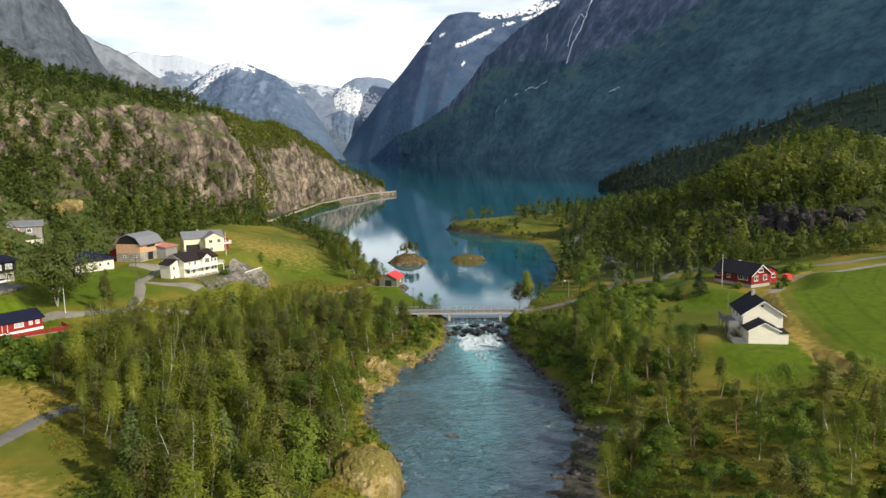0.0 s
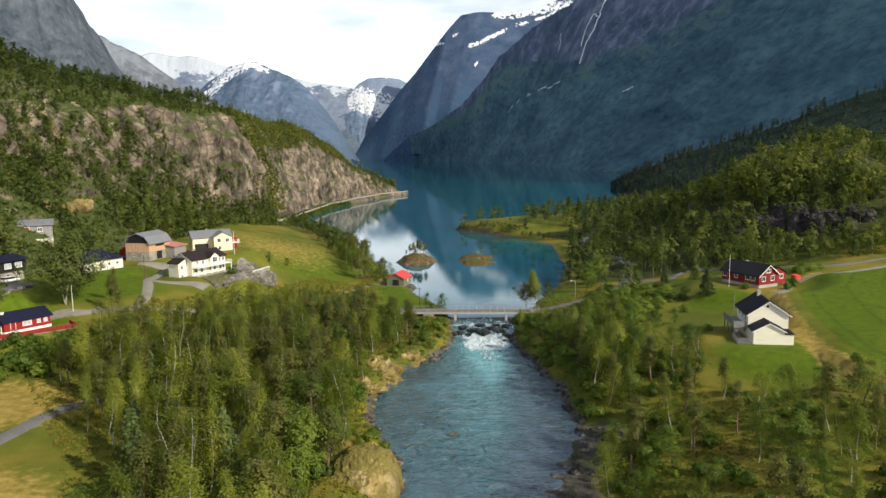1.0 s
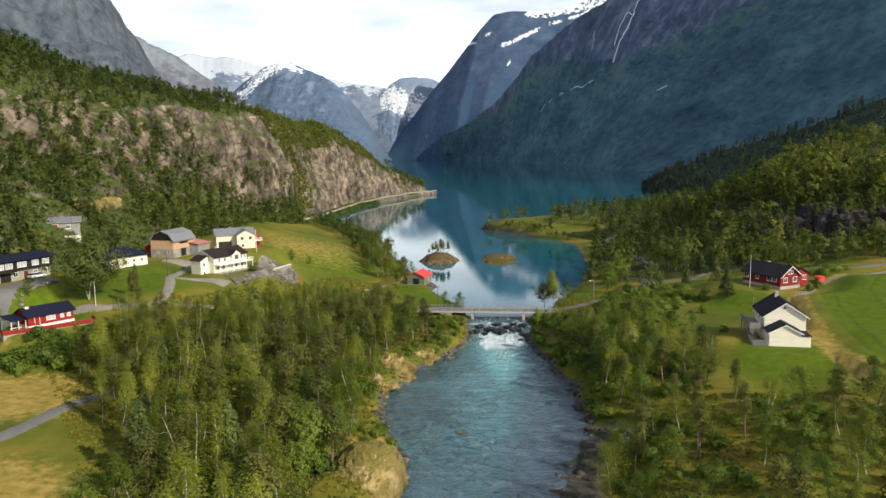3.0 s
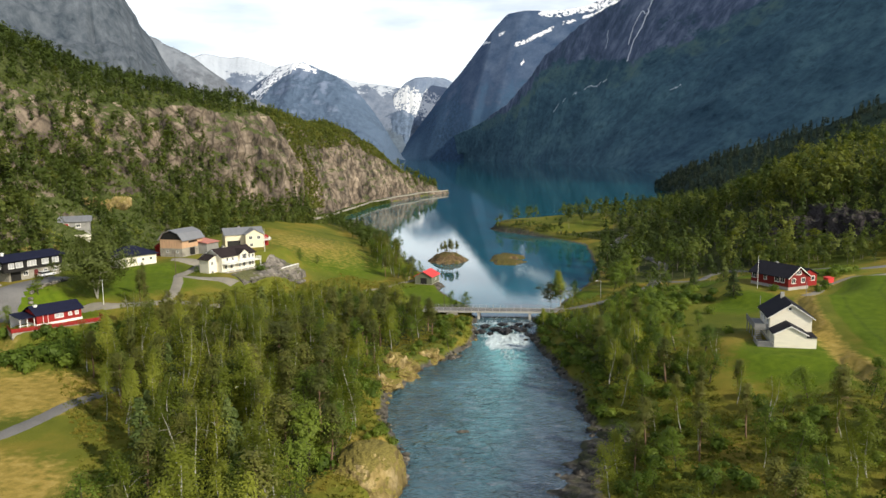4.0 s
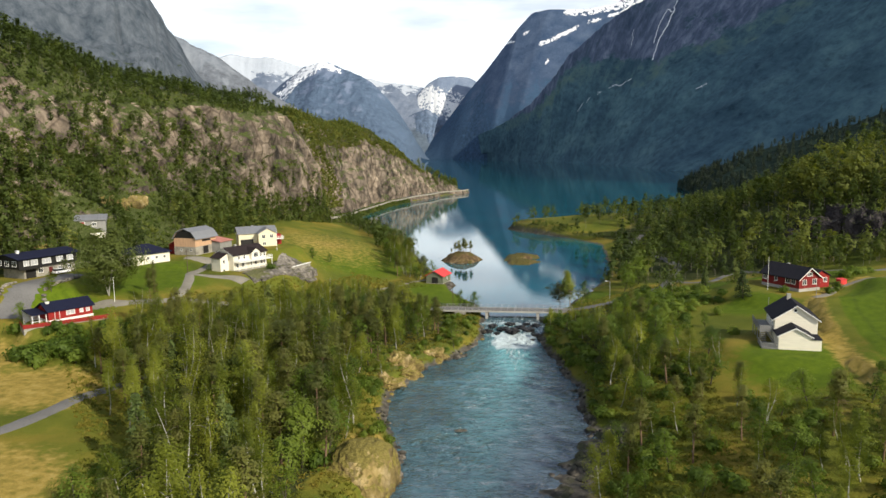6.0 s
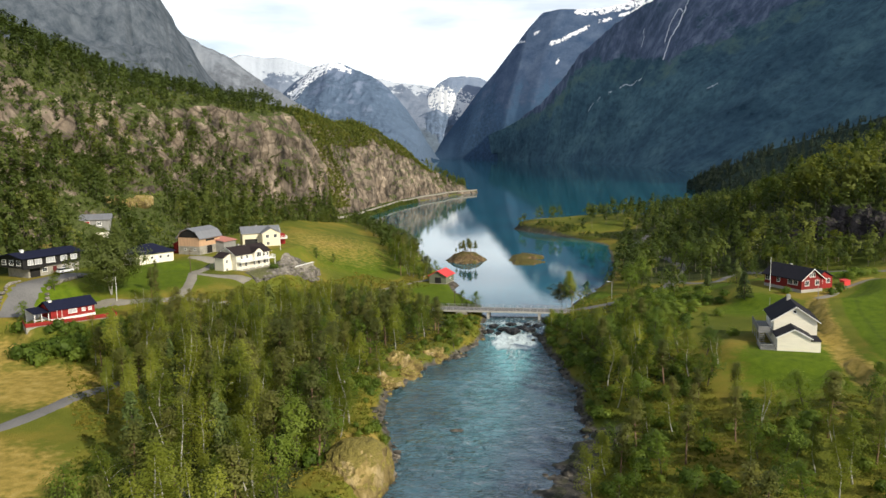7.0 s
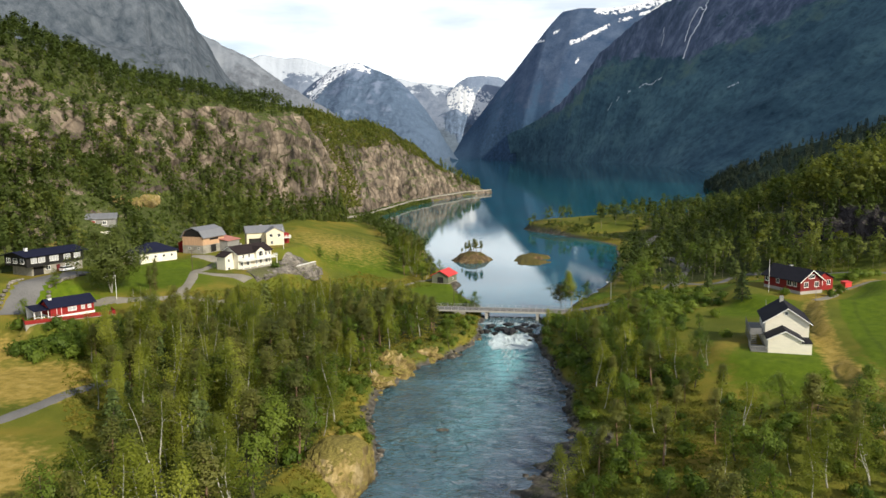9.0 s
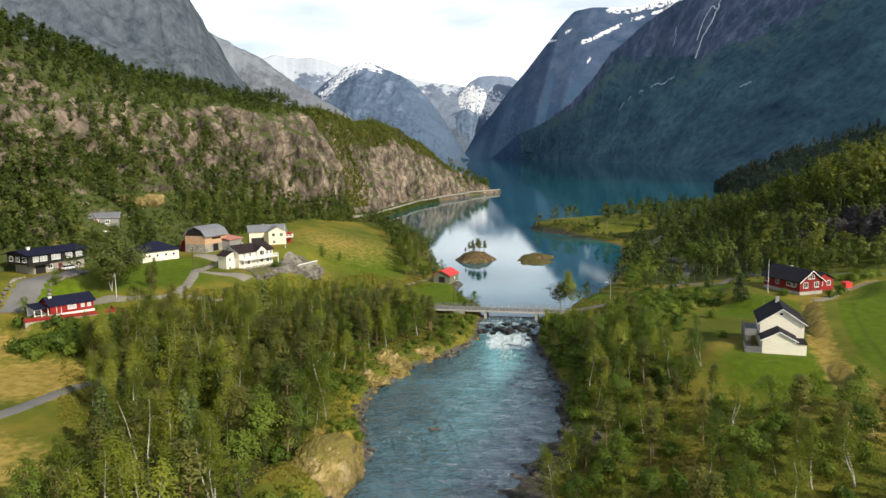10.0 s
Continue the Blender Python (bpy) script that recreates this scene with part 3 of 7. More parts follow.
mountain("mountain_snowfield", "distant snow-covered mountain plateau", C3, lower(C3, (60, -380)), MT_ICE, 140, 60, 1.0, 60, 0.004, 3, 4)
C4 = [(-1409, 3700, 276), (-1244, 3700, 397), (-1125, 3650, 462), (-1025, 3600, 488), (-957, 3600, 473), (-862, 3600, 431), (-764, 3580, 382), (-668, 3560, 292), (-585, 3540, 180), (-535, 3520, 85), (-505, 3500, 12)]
mountain("mountain_peak", "haze-tinted blue pyramid peak with a snow gully", C4, lower(C4, (10, -620)), MT_PEAK, 180, 80, 1.1, 75, 0.005, 4, 26)
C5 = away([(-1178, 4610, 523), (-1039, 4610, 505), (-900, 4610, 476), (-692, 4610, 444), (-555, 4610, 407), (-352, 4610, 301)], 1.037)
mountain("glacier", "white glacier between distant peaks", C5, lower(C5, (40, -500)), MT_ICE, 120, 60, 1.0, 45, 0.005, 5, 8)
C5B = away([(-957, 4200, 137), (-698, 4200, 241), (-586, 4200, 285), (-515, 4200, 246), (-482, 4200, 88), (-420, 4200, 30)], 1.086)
mountain("mountain_foothill", "haze-tinted dark blue foothill below the glacier", C5B, lower(C5B, (0, -250)), MT_FAR, 100, 50, 1.1, 40, 0.006, 6, 40)
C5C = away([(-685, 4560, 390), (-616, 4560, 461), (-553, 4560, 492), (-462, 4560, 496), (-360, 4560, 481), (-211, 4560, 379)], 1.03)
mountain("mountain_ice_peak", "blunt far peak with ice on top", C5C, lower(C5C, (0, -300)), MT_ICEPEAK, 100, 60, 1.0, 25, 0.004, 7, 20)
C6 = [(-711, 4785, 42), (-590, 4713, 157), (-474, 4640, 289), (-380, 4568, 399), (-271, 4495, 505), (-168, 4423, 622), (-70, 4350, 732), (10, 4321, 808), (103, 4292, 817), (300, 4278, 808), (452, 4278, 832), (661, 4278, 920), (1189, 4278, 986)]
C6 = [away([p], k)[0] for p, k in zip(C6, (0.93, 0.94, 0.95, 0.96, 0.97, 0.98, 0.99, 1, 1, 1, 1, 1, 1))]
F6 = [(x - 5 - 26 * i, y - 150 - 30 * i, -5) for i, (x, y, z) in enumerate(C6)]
mountain("mountain_snow_patches", "haze-tinted blue-grey mountain wall with snow patches on its crest", C6, F6, MT_SNOW, 260, 130, 0.85, 9, 0.006, 8, 1.0)
# The crest's unseen right end is added and raised to shade this slope.
C7 = [(-660, 4800, 38), (-386, 4300, 104), (-143, 3800, 173), (19, 3400, 267), (104, 3150, 350), (152, 3000, 412), (278, 2850, 502), (430, 2700, 578), (696, 2500, 697), (947, 2000, 719), (1250, 1300, 1050), (1250, 800, 980), (1150, 450, 860), (1050, 260, 420)]
F7 = [(-600, 4760, -4), (-430, 4500, -4), (-250, 4050, -4), (-130, 3650, -4), (-20, 3250, -4), (40, 3000, -4), (95, 2800, -4), (150, 2600, -4), (182, 2500, -4), (269, 1830, -4), (317, 1414, -4), (380, 1050, -4), (430, 850, 0), (520, 600, 0), (600, 400, 5), (700, 250, 10)]
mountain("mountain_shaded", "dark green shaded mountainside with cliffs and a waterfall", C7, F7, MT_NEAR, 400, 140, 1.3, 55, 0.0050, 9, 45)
slope = bpy.data.objects["mountain_shaded"]
sv = np.array([tuple(v.co) for v in slope.data.vertices])
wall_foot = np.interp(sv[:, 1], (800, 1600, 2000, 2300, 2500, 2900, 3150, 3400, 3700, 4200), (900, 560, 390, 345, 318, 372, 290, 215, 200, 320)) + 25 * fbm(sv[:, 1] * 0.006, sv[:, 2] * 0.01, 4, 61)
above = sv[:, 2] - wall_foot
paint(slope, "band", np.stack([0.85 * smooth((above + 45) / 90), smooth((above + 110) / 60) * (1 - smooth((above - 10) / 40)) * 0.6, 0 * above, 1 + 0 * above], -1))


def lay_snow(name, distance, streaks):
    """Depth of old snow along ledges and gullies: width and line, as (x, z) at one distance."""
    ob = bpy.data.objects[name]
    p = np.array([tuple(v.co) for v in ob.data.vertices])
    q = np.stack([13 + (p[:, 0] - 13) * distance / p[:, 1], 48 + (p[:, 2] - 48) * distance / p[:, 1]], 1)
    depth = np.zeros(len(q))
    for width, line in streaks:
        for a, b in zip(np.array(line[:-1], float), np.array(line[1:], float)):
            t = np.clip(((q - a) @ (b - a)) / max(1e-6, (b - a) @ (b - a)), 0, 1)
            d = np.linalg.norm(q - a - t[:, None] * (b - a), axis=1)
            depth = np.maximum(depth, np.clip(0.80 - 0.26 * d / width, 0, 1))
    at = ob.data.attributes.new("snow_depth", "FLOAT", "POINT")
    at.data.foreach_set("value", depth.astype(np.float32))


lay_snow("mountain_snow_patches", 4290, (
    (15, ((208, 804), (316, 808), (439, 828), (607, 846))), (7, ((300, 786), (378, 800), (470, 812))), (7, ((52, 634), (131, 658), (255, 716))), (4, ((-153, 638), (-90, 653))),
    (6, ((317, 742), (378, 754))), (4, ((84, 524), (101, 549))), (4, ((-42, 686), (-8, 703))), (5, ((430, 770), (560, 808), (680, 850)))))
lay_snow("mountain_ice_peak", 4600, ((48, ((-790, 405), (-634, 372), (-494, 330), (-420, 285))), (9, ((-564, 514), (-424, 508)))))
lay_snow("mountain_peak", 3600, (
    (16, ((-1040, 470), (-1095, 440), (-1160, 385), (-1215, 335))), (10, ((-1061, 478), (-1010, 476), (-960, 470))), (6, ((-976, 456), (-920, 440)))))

# dark wooded ridge on the far side of the bay
C8 = [(193, 950, 7), (208, 900, 21), (227, 850, 31), (248, 800, 45), (274, 750, 56), (303, 720, 67), (335, 700, 83), (389, 650, 105), (480, 560, 120)]
F8 = [(188, 930, -3), (185, 860, -2), (176, 790, 0), (172, 720, 3), (180, 650, 8), (200, 610, 10), (225, 580, 12), (270, 540, 15), (330, 460, 15)]
mountain("wooded_ridge", "low ridge of dark conifer forest", C8, F8, MT_RIDGE, 120, 50, 0.9, 8, 0.02, 12, 4)

# ---- left hill: cliffs above the farm and along the lake road ----
# y, foot x, then distance back from the foot and height
NEAR_HILL = ((90, -140, (0, 12, 30, 40, 52, 75, 110, 170), (6, 14, 28, 36, 50, 66, 84, 100)),
             (180, -129, (0, 8, 20, 30, 40, 64, 96, 156), (16.5, 24, 36, 44, 58, 90, 119, 140)),
             (228, -108, (0, 11, 26, 34, 45, 70, 100, 160), (15, 24, 36, 46, 59, 85, 109, 128)),
             (300, -110, (0, 9, 20, 27, 35, 50, 85, 150), (13, 22, 34, 50, 66, 77, 94, 112)),
             (345, -110, (0, 7, 14, 18, 23, 42, 80, 140), (11, 20, 36, 57, 70, 76, 82, 95)),
             (405, -103, (0, 6, 10, 13, 18, 32, 60, 110), (9, 14, 34, 55, 68, 74, 76, 80)))
CAPE_HILL = ((419, -102, (0, 4, 9, 12, 17, 27, 58, 105), (7, 12, 26, 42, 54, 62, 74, 80)),
             (434, -100, (0, 2, 9, 13, 30, 58, 82, 112), (4, 10.2, 10.6, 30, 46, 62, 76, 80)),
             (462, -106, (0, 2, 9, 30, 50, 68, 88, 120), (1, 8.0, 8.3, 25, 44, 62, 78, 83)),
             (490, -111, (0, 2, 9, 24, 40, 54, 75, 110), (0, 6.0, 6.3, 29, 50, 69, 81, 83)),
             (530, -115, (0, 2, 9, 14, 20, 30, 46, 90), (-1, 3.6, 4, 31, 51, 67, 79, 83)),
             (640, -112, (0, 2, 9, 13, 18, 26, 40, 80), (-1, 3.6, 4, 30, 55, 68, 73, 72)),
             (710, -102, (0, 2, 9, 13, 18, 26, 40, 70), (-1, 3.6, 4, 25, 45, 57, 60, 51)),
             (790, -85, (0, 2, 9, 13, 19, 26, 36, 60), (-1, 3.4, 3.8, 15, 27, 33, 33, 15)),
             (857, -58, (0, 2, 9, 12, 17, 24, 32, 50), (-1, 3.0, 3.4, 6, 9, 10, 8, 0)),
             (880, -62, (0, 2, 9, 12, 17, 24, 32, 50), (-3, -3, -3, -3, -3, -3, -3, -3)))
STATIONS = NEAR_HILL + CAPE_HILL
st_y = np.array([s[0] for s in STATIONS], float)


def hill_point(y, k):
    """Points of the left hill: y along the valley, k from 0 at the foot to 7 at the back."""
    y, k = np.broadcast_arrays(np.asarray(y, float), np.asarray(k, float))
    i = np.clip(np.searchsorted(st_y, y) - 1, 0, len(st_y) - 2)
    f = smooth((y - st_y[i]) / (st_y[i + 1] - st_y[i]))
    S, Z, X = np.array([s[2] for s in STATIONS]), np.array([s[3] for s in STATIONS]), np.array([s[1] for s in STATIONS], float)
    kk = np.clip(k, 0, 6.999)
    a = kk.astype(int)
    g = kk - a
    def at(T, n):
        return T[n, a] * (1 - g) + T[n, a + 1] * g
    s = at(S, i) * (1 - f) + at(S, i + 1) * f
    z = at(Z, i) * (1 - f) + at(Z, i + 1) * f
    x = X[i] * (1 - f) + X[i + 1] * f - s
    wall = np.clip(1 - np.abs(kk - 3.3) / 2.6, 0, 1)
    ledge = np.abs(((z / 8.0 + 0.8 * fbm(y * 0.03, z * 0.03, 3, 49)) % 1.0) - 0.5)
    x = x + wall * (7.0 * fbm(y * 0.04, z * 0.025, 4, 41) + 2.4 * fbm(y * 0.16, z * 0.10, 4, 43) + 1.8 * fbm(y * 0.11 + 0.02 * z, z * 0.03, 4, 53) + 2.6 * (ledge - 0.25) + 7.0 * (ridged(y * 0.045 + z * 0.02, z * 0.04, 5, 57) - 0.45))
    z = z + smooth((kk - 2.2) / 2) * (5.0 * fbm(y * 0.03, s * 0.03, 4, 45)) + wall * 1.5 * fbm(y * 0.25, s * 0.4, 3, 47)
    return x, y, z


hy, hk = np.concatenate([np.arange(90, 200, 2.0), np.arange(200, 450, 1.1), np.arange(450, 880.1, 2.2)]), np.concatenate([np.linspace(0, 2, 26), np.linspace(2.03, 5, 90), np.linspace(5.06, 7, 24)])
HX, HY, HZ = hill_point(hy[:, None], hk[None, :])
hill = mesh_object("cliff_hill", np.stack([HX.ravel(), HY.ravel(), HZ.ravel()], 1).tolist(), grid_faces(len(hy), len(hk)), CLIFF, shade=False)
tagged(hill, "wooded hill with bare grey-brown cliffs above the lake", "cliff", kind="structure")

# ---- building helpers ----
def box(x0, x1, y0, y1, z0, z1):
    v = [(x, y, z) for z in (z0, z1) for x, y in ((x0, y0), (x1, y0), (x1, y1), (x0, y1))]
    return v, [(3, 2, 1, 0), (4, 5, 6, 7), (0, 1, 5, 4), (1, 2, 6, 5), (2, 3, 7, 6), (3, 0, 4, 7)]


def merge(pieces):
    v, f = [], []
    for pv, pf in pieces:
        k = len(v)
        v += list(pv)
        f += [tuple(i + k for i in q) for q in pf]
    return v, f


def prism(profile, x0, x1):
    """A closed outline of (y, z) drawn out along x."""
    n = len(profile)
    v = [(x0, y, z) for y, z in profile] + [(x1, y, z) for y, z in profile]
    return v, [tuple(range(n))[::-1], tuple(range(n, 2 * n))] + [(i, (i + 1) % n, n + (i + 1) % n, n + i) for i in range(n)]


def tube(points, radii, sides=6):
    v, f = [], []
    pts = [Vector(p) for p in points]
    for i, p in enumerate(pts):
        d = (pts[min(i + 1, len(pts) - 1)] - pts[max(i - 1, 0)]).normalized()
        a = d.orthogonal().normalized()
        b = d.cross(a)
        for k in range(sides):
            t = 2 * math.pi * k / sides
            v.append(tuple(p + (a * math.cos(t) + b * math.sin(t)) * radii[i]))
    for i in range(len(pts) - 1):
        for k in range(sides):
            f.append((i * sides + k, i * sides + (k + 1) % sides, (i + 1) * sides + (k + 1) % sides, (i + 1) * sides + k))
    f.append(tuple(range(sides))[::-1])
    f.append(tuple((len(pts) - 1) * sides + k for k in range(sides)))
    return v, f


def part(name, vf, mat, parent, label="", shade=False):
    return mesh_object(name, vf[0], vf[1], mat, parent, shade, label)


def thing(name, label, category, m, group="", kind=""):
    ob = new(name)
    ob.empty_display_size = 0.5
    ob.matrix_world = m
    return tagged(ob, label, category, group, kind)


def turned(vf, m):
    return [tuple(m @ Vector(p)) for p in vf[0]], vf[1]


WHITE = plain("white_painted_boards", (0.76, 0.71, 0.58), 0.6, 0.3, 0.12, 2.0, stretch=(1, 1, 6))
CREAM = plain("cream_painted_boards", (0.70, 0.64, 0.46), 0.6, 0.3, 0.12, 2.0, stretch=(1, 1, 6))
RED = plain("falun_red_boards", (0.26, 0.017, 0.014), 0.75, 0.3, 0.2, 2.0, stretch=(6, 6, 0.6))
HOUSERED = plain("deep_red_boards", (0.17, 0.014, 0.012), 0.75, 0.3, 0.2, 2.0, stretch=(6, 6, 0.6))
TERRACE = plain("red_stained_terrace_boards", (0.30, 0.055, 0.035), 0.8, 0.2, 0.25, 2.0, stretch=(1, 6, 1))
DARKRED = plain("dark_red_boards", (0.10, 0.018, 0.018), 0.7, 0.2, 0.25, 2.0, stretch=(6, 6, 0.6))
# Black boards; also covers openings, whose inner shade is painted black.
BLACK = plain("black_boards_and_dark_panels", (0.018, 0.017, 0.016), 0.6, 0.3, 0.25, 2.0)
PEACH = plain("weathered_peach_boards", (0.52, 0.33, 0.20), 0.75, 0.2, 0.25, 2.0, stretch=(5, 5, 0.6))
GREYGREEN = plain("grey_green_boards", (0.15, 0.16, 0.11), 0.75, 0.2, 0.25, 2.0, stretch=(5, 5, 0.6))
CONCRETE = plain("grey_concrete", (0.36, 0.345, 0.31), 0.85, 0.2, 0.25, 1.0)
STONEWALL = plain("pale_stone_wall", (0.30, 0.28, 0.235), 0.9, 0.15, 0.5, 3.0)
SLATE = plain("dark_slate_roof", (0.02, 0.019, 0.025), 0.8, 0.15, 0.3, 2.5)
BROWNROOF = plain("dark_brown_tile_roof", (0.03, 0.022, 0.022), 0.8, 0.15, 0.3, 2.5)
BLUEROOF = plain("dark_blue_roof", (0.012, 0.014, 0.034), 0.75, 0.15, 0.25, 2.5)
METALROOF = plain("grey_metal_roof", (0.24, 0.245, 0.26), 0.5, 0.4, 0.18, 1.5, 0.3, stretch=(8, 0.5, 1))
REDROOF = plain("bright_red_metal_roof", (0.62, 0.05, 0.045), 0.5, 0.4, 0.15, 2.0)
PINKROOF = plain("faded_red_metal_roof", (0.48, 0.20, 0.16), 0.6, 0.3, 0.25, 2.0)
TRIM = plain("white_trim_paint", (0.78, 0.77, 0.73), 0.5, 0.4, 0.06, 4.0)
GREYWOOD = plain("weathered_grey_deck_wood", (0.24, 0.235, 0.22), 0.8, 0.2, 0.3, 3.0, stretch=(4, 1, 1))
STEEL = plain("galvanised_steel", (0.50, 0.50, 0.50), 0.4, 0.5, 0.15, 4.0, 0.7)
GLASS, _n, _l, _b = material("dark_window_glass", 0.06, 0.6)
_b.inputs["Base Color"].default_value = (0.02, 0.025, 0.03, 1)
# Pale pane colour stands in for the bright sky reflected in the windows.
SKYPANE = plain("sky_reflection_painted_glass", (0.42, 0.43, 0.44), 0.15, 0.5, 0.2, 3.0)
ASPHALT = plain("grey_asphalt", (0.16, 0.155, 0.15), 0.9, 0.2, 0.25, 0.8, world_space=True)
GRAVEL = plain("pale_gravel", (0.25, 0.23, 0.19), 0.95, 0.1, 0.3, 1.2, world_space=True)
TYRE = plain("black_rubber", (0.02, 0.02, 0.02), 0.8, 0.2, 0.1)
CARPAINT = plain("white_car_paint", (0.75, 0.75, 0.76), 0.25, 0.5, 0.04)


def wall_matrix(side, L, W, u, z):
    """Places a flat thing (x across, z up, facing -y) on a wall of a house."""
    if side == "f":
        return pose(u, -W / 2, z)
    if side == "b":
        return pose(u, W / 2, z, 0, 0, 180)
    if side == "l":
        return pose(-L / 2, u, z, 0, 0, -90)
    return pose(L / 2, u, z, 0, 0, 90)


def add_window(parent, m, w, h, mullions=1, frame_mat=None, sill=True, glass=None):
    t = 0.10
    fm = frame_mat or TRIM
    bars = [box(-w / 2, w / 2, -0.06, 0.04, 0, t), box(-w / 2, w / 2, -0.06, 0.04, h - t, h),
            box(-w / 2, -w / 2 + t, -0.06, 0.04, t, h - t), box(w / 2 - t, w / 2, -0.06, 0.04, t, h - t)]
    for i in range(mullions):
        x = -w / 2 + w * (i + 1) / (mullions + 1)
        bars.append(box(x - 0.035, x + 0.035, -0.05, 0.04, t, h - t))
    if sill:
        bars.append(box(-w / 2 - 0.05, w / 2 + 0.05, -0.12, -0.06, -0.03, 0.05))
    win = part("window", turned(merge(bars), m), fm, parent)
    part("pane", turned(box(-w / 2 + t, w / 2 - t, -0.025, 0.02, t, h - t), m), glass or GLASS, win)
    return win


def add_door(parent, m, w, h, mat):
    d = part("door", turned(merge([box(-w / 2, w / 2, -0.05, 0.03, 0, h), box(-w / 2 + 0.12, w / 2 - 0.12, -0.075, -0.05, 0.15, h * 0.45), box(-w / 2 + 0.12, w / 2 - 0.12, -0.075, -0.05, h * 0.52, h - 0.15)]), m), mat, parent)
    part("door_frame", turned(merge([box(-w / 2 - 0.1, -w / 2, -0.07, 0.03, 0, h + 0.1), box(w / 2, w / 2 + 0.1, -0.07, 0.03, 0, h + 0.1), box(-w / 2, w / 2, -0.07, 0.03, h, h + 0.1)]), m), TRIM, d)


def gable_body(L, W, h, rh, z0=0.0):
    return prism([(-W / 2, z0), (W / 2, z0), (W / 2, h), (0, h + rh), (-W / 2, h)], -L / 2, L / 2)


def gable_roof(L, W, h, rh, over=0.5, thick=0.2):
    k = rh / (W / 2)
    e = W / 2 + over
    lo, up = h - over * k, h + rh
    return prism([(-e, lo + 0.03), (0, up + 0.03), (e, lo + 0.03), (e, lo + 0.03 + thick), (0, up + 0.03 + thick), (-e, lo + 0.03 + thick)], -L / 2 - over, L / 2 + over)


def hip_roof(L, W, h, rh, over=0.5):
    a, b, r = L / 2 + over, W / 2 + over, max(0.4, (L - W) / 2)
    v = [(-a, -b, h), (a, -b, h), (a, b, h), (-a, b, h), (-a, -b, h + 0.15), (a, -b, h + 0.15), (a, b, h + 0.15), (-a, b, h + 0.15), (-r, 0, h + rh), (r, 0, h + rh)]
    return v, [(3, 2, 1, 0), (0, 1, 5, 4), (1, 2, 6, 5), (2, 3, 7, 6), (3, 0, 4, 7), (4, 5, 9, 8), (6, 7, 8, 9), (5, 6, 9), (7, 4, 8)]


def verge_boards(L, W, h, rh, over=0.5):
    """White boards along the gable edges."""
    k = rh / (W / 2)
    e = W / 2 + over
    lo, up = h - over * k, h + rh
    p = [(-e, lo - 0.10), (0, up - 0.10), (e, lo - 0.10), (e, lo + 0.10), (0, up + 0.10), (-e, lo + 0.10)]
    return [prism(p, -L / 2 - over - 0.04, -L / 2 - over), prism(p, L / 2 + over, L / 2 + over + 0.04)]


def chimney(parent, x, y, z, h=1.1, mat=None):
    c = part("chimney", merge([box(x - 0.35, x + 0.35, y - 0.35, y + 0.35, z - 0.6, z + h), box(x - 0.43, x + 0.43, y - 0.43, y + 0.43, z + h, z + h + 0.12)]), mat or CONCRETE, parent)
    part("chimney_cap", box(x - 0.3, x + 0.3, y - 0.3, y + 0.3, z + h + 0.125, z + h + 0.22), STEEL, c)


def railing(points, height=1.0, gap=1.4, post=0.05):
    """Posts and two rails along a line of points."""
    pcs = []
    for a, b in zip(points[:-1], points[1:]):
        a, b = Vector(a), Vector(b)
        n = max(1, round((b - a).length / gap))
        for i in range(n + 1):
            p = a.lerp(b, i / n)
            pcs.append(box(p.x - post, p.x + post, p.y - post, p.y + post, p.z, p.z + height))
        for z in (height * 0.5, height - 0.04):
            pcs.append(tube([a + Vector((0, 0, z)), b + Vector((0, 0, z))], (post * 0.9, post * 0.9), 4))
    return merge(pcs)


# ---- houses ----
# white house above the river's bank
wh = thing("white_house", "white two-storey timber house with dark slate roof on a lawn", "house", pose(68.2, 158.4, 8.9, 0, 0, 82))
part("foundation", box(-5.1, 5.1, -4.1, 4.1, -1.5, 0.35), CONCRETE, wh)
part("wall", gable_body(10, 8, 5.2, 2.7, 0.35), WHITE, wh)
part("roof", gable_roof(10, 8, 5.2, 2.7, 0.55), SLATE, wh)
for vb in verge_boards(10, 8, 5.2, 2.7, 0.55):
    part("verge_board", vb, TRIM, wh)
chimney(wh, 2.2, 0.3, 7.7)
add_window(wh, wall_matrix("l", 10, 8, 0.2, 6.5), 0.7, 0.7, 0)
for u_, z_ in ((-3, 3.4), (0, 3.4), (3, 3.4), (-3, 0.9), (2.5, 0.9)):
    add_window(wh, wall_matrix("b", 10, 8, -u_, z_), 1.3, 1.2)
add_door(wh, wall_matrix("b", 10, 8, 1.2, 2.75), 0.95, 2.05, TRIM)
for u_ in (-3, 0.5, 3):
    add_window(wh, wall_matrix("f", 10, 8, u_, 3.3), 1.2, 1.2)
part("annex", merge([turned(gable_body(4.6, 6.0, 2.7, 1.6, -1.5), pose(-7.3, 0.9, 0)), box(-9.6, -5.0, -3.9, -2.1, -1.5, 2.1)]), WHITE, wh, "low garage wing with its own gable")
part("annex_roof", merge([turned(gable_roof(4.6, 6.0, 2.7, 1.6, 0.35, 0.16), pose(-7.3, 0.9, 0)), box(-9.8, -5.0, -4.05, -2.1, 2.1, 2.22)]), SLATE, wh)
for vb in verge_boards(4.6, 6.0, 2.7, 1.6, 0.35):
    part("verge_board", turned(vb, pose(-7.3, 0.9, 0)), TRIM, wh)
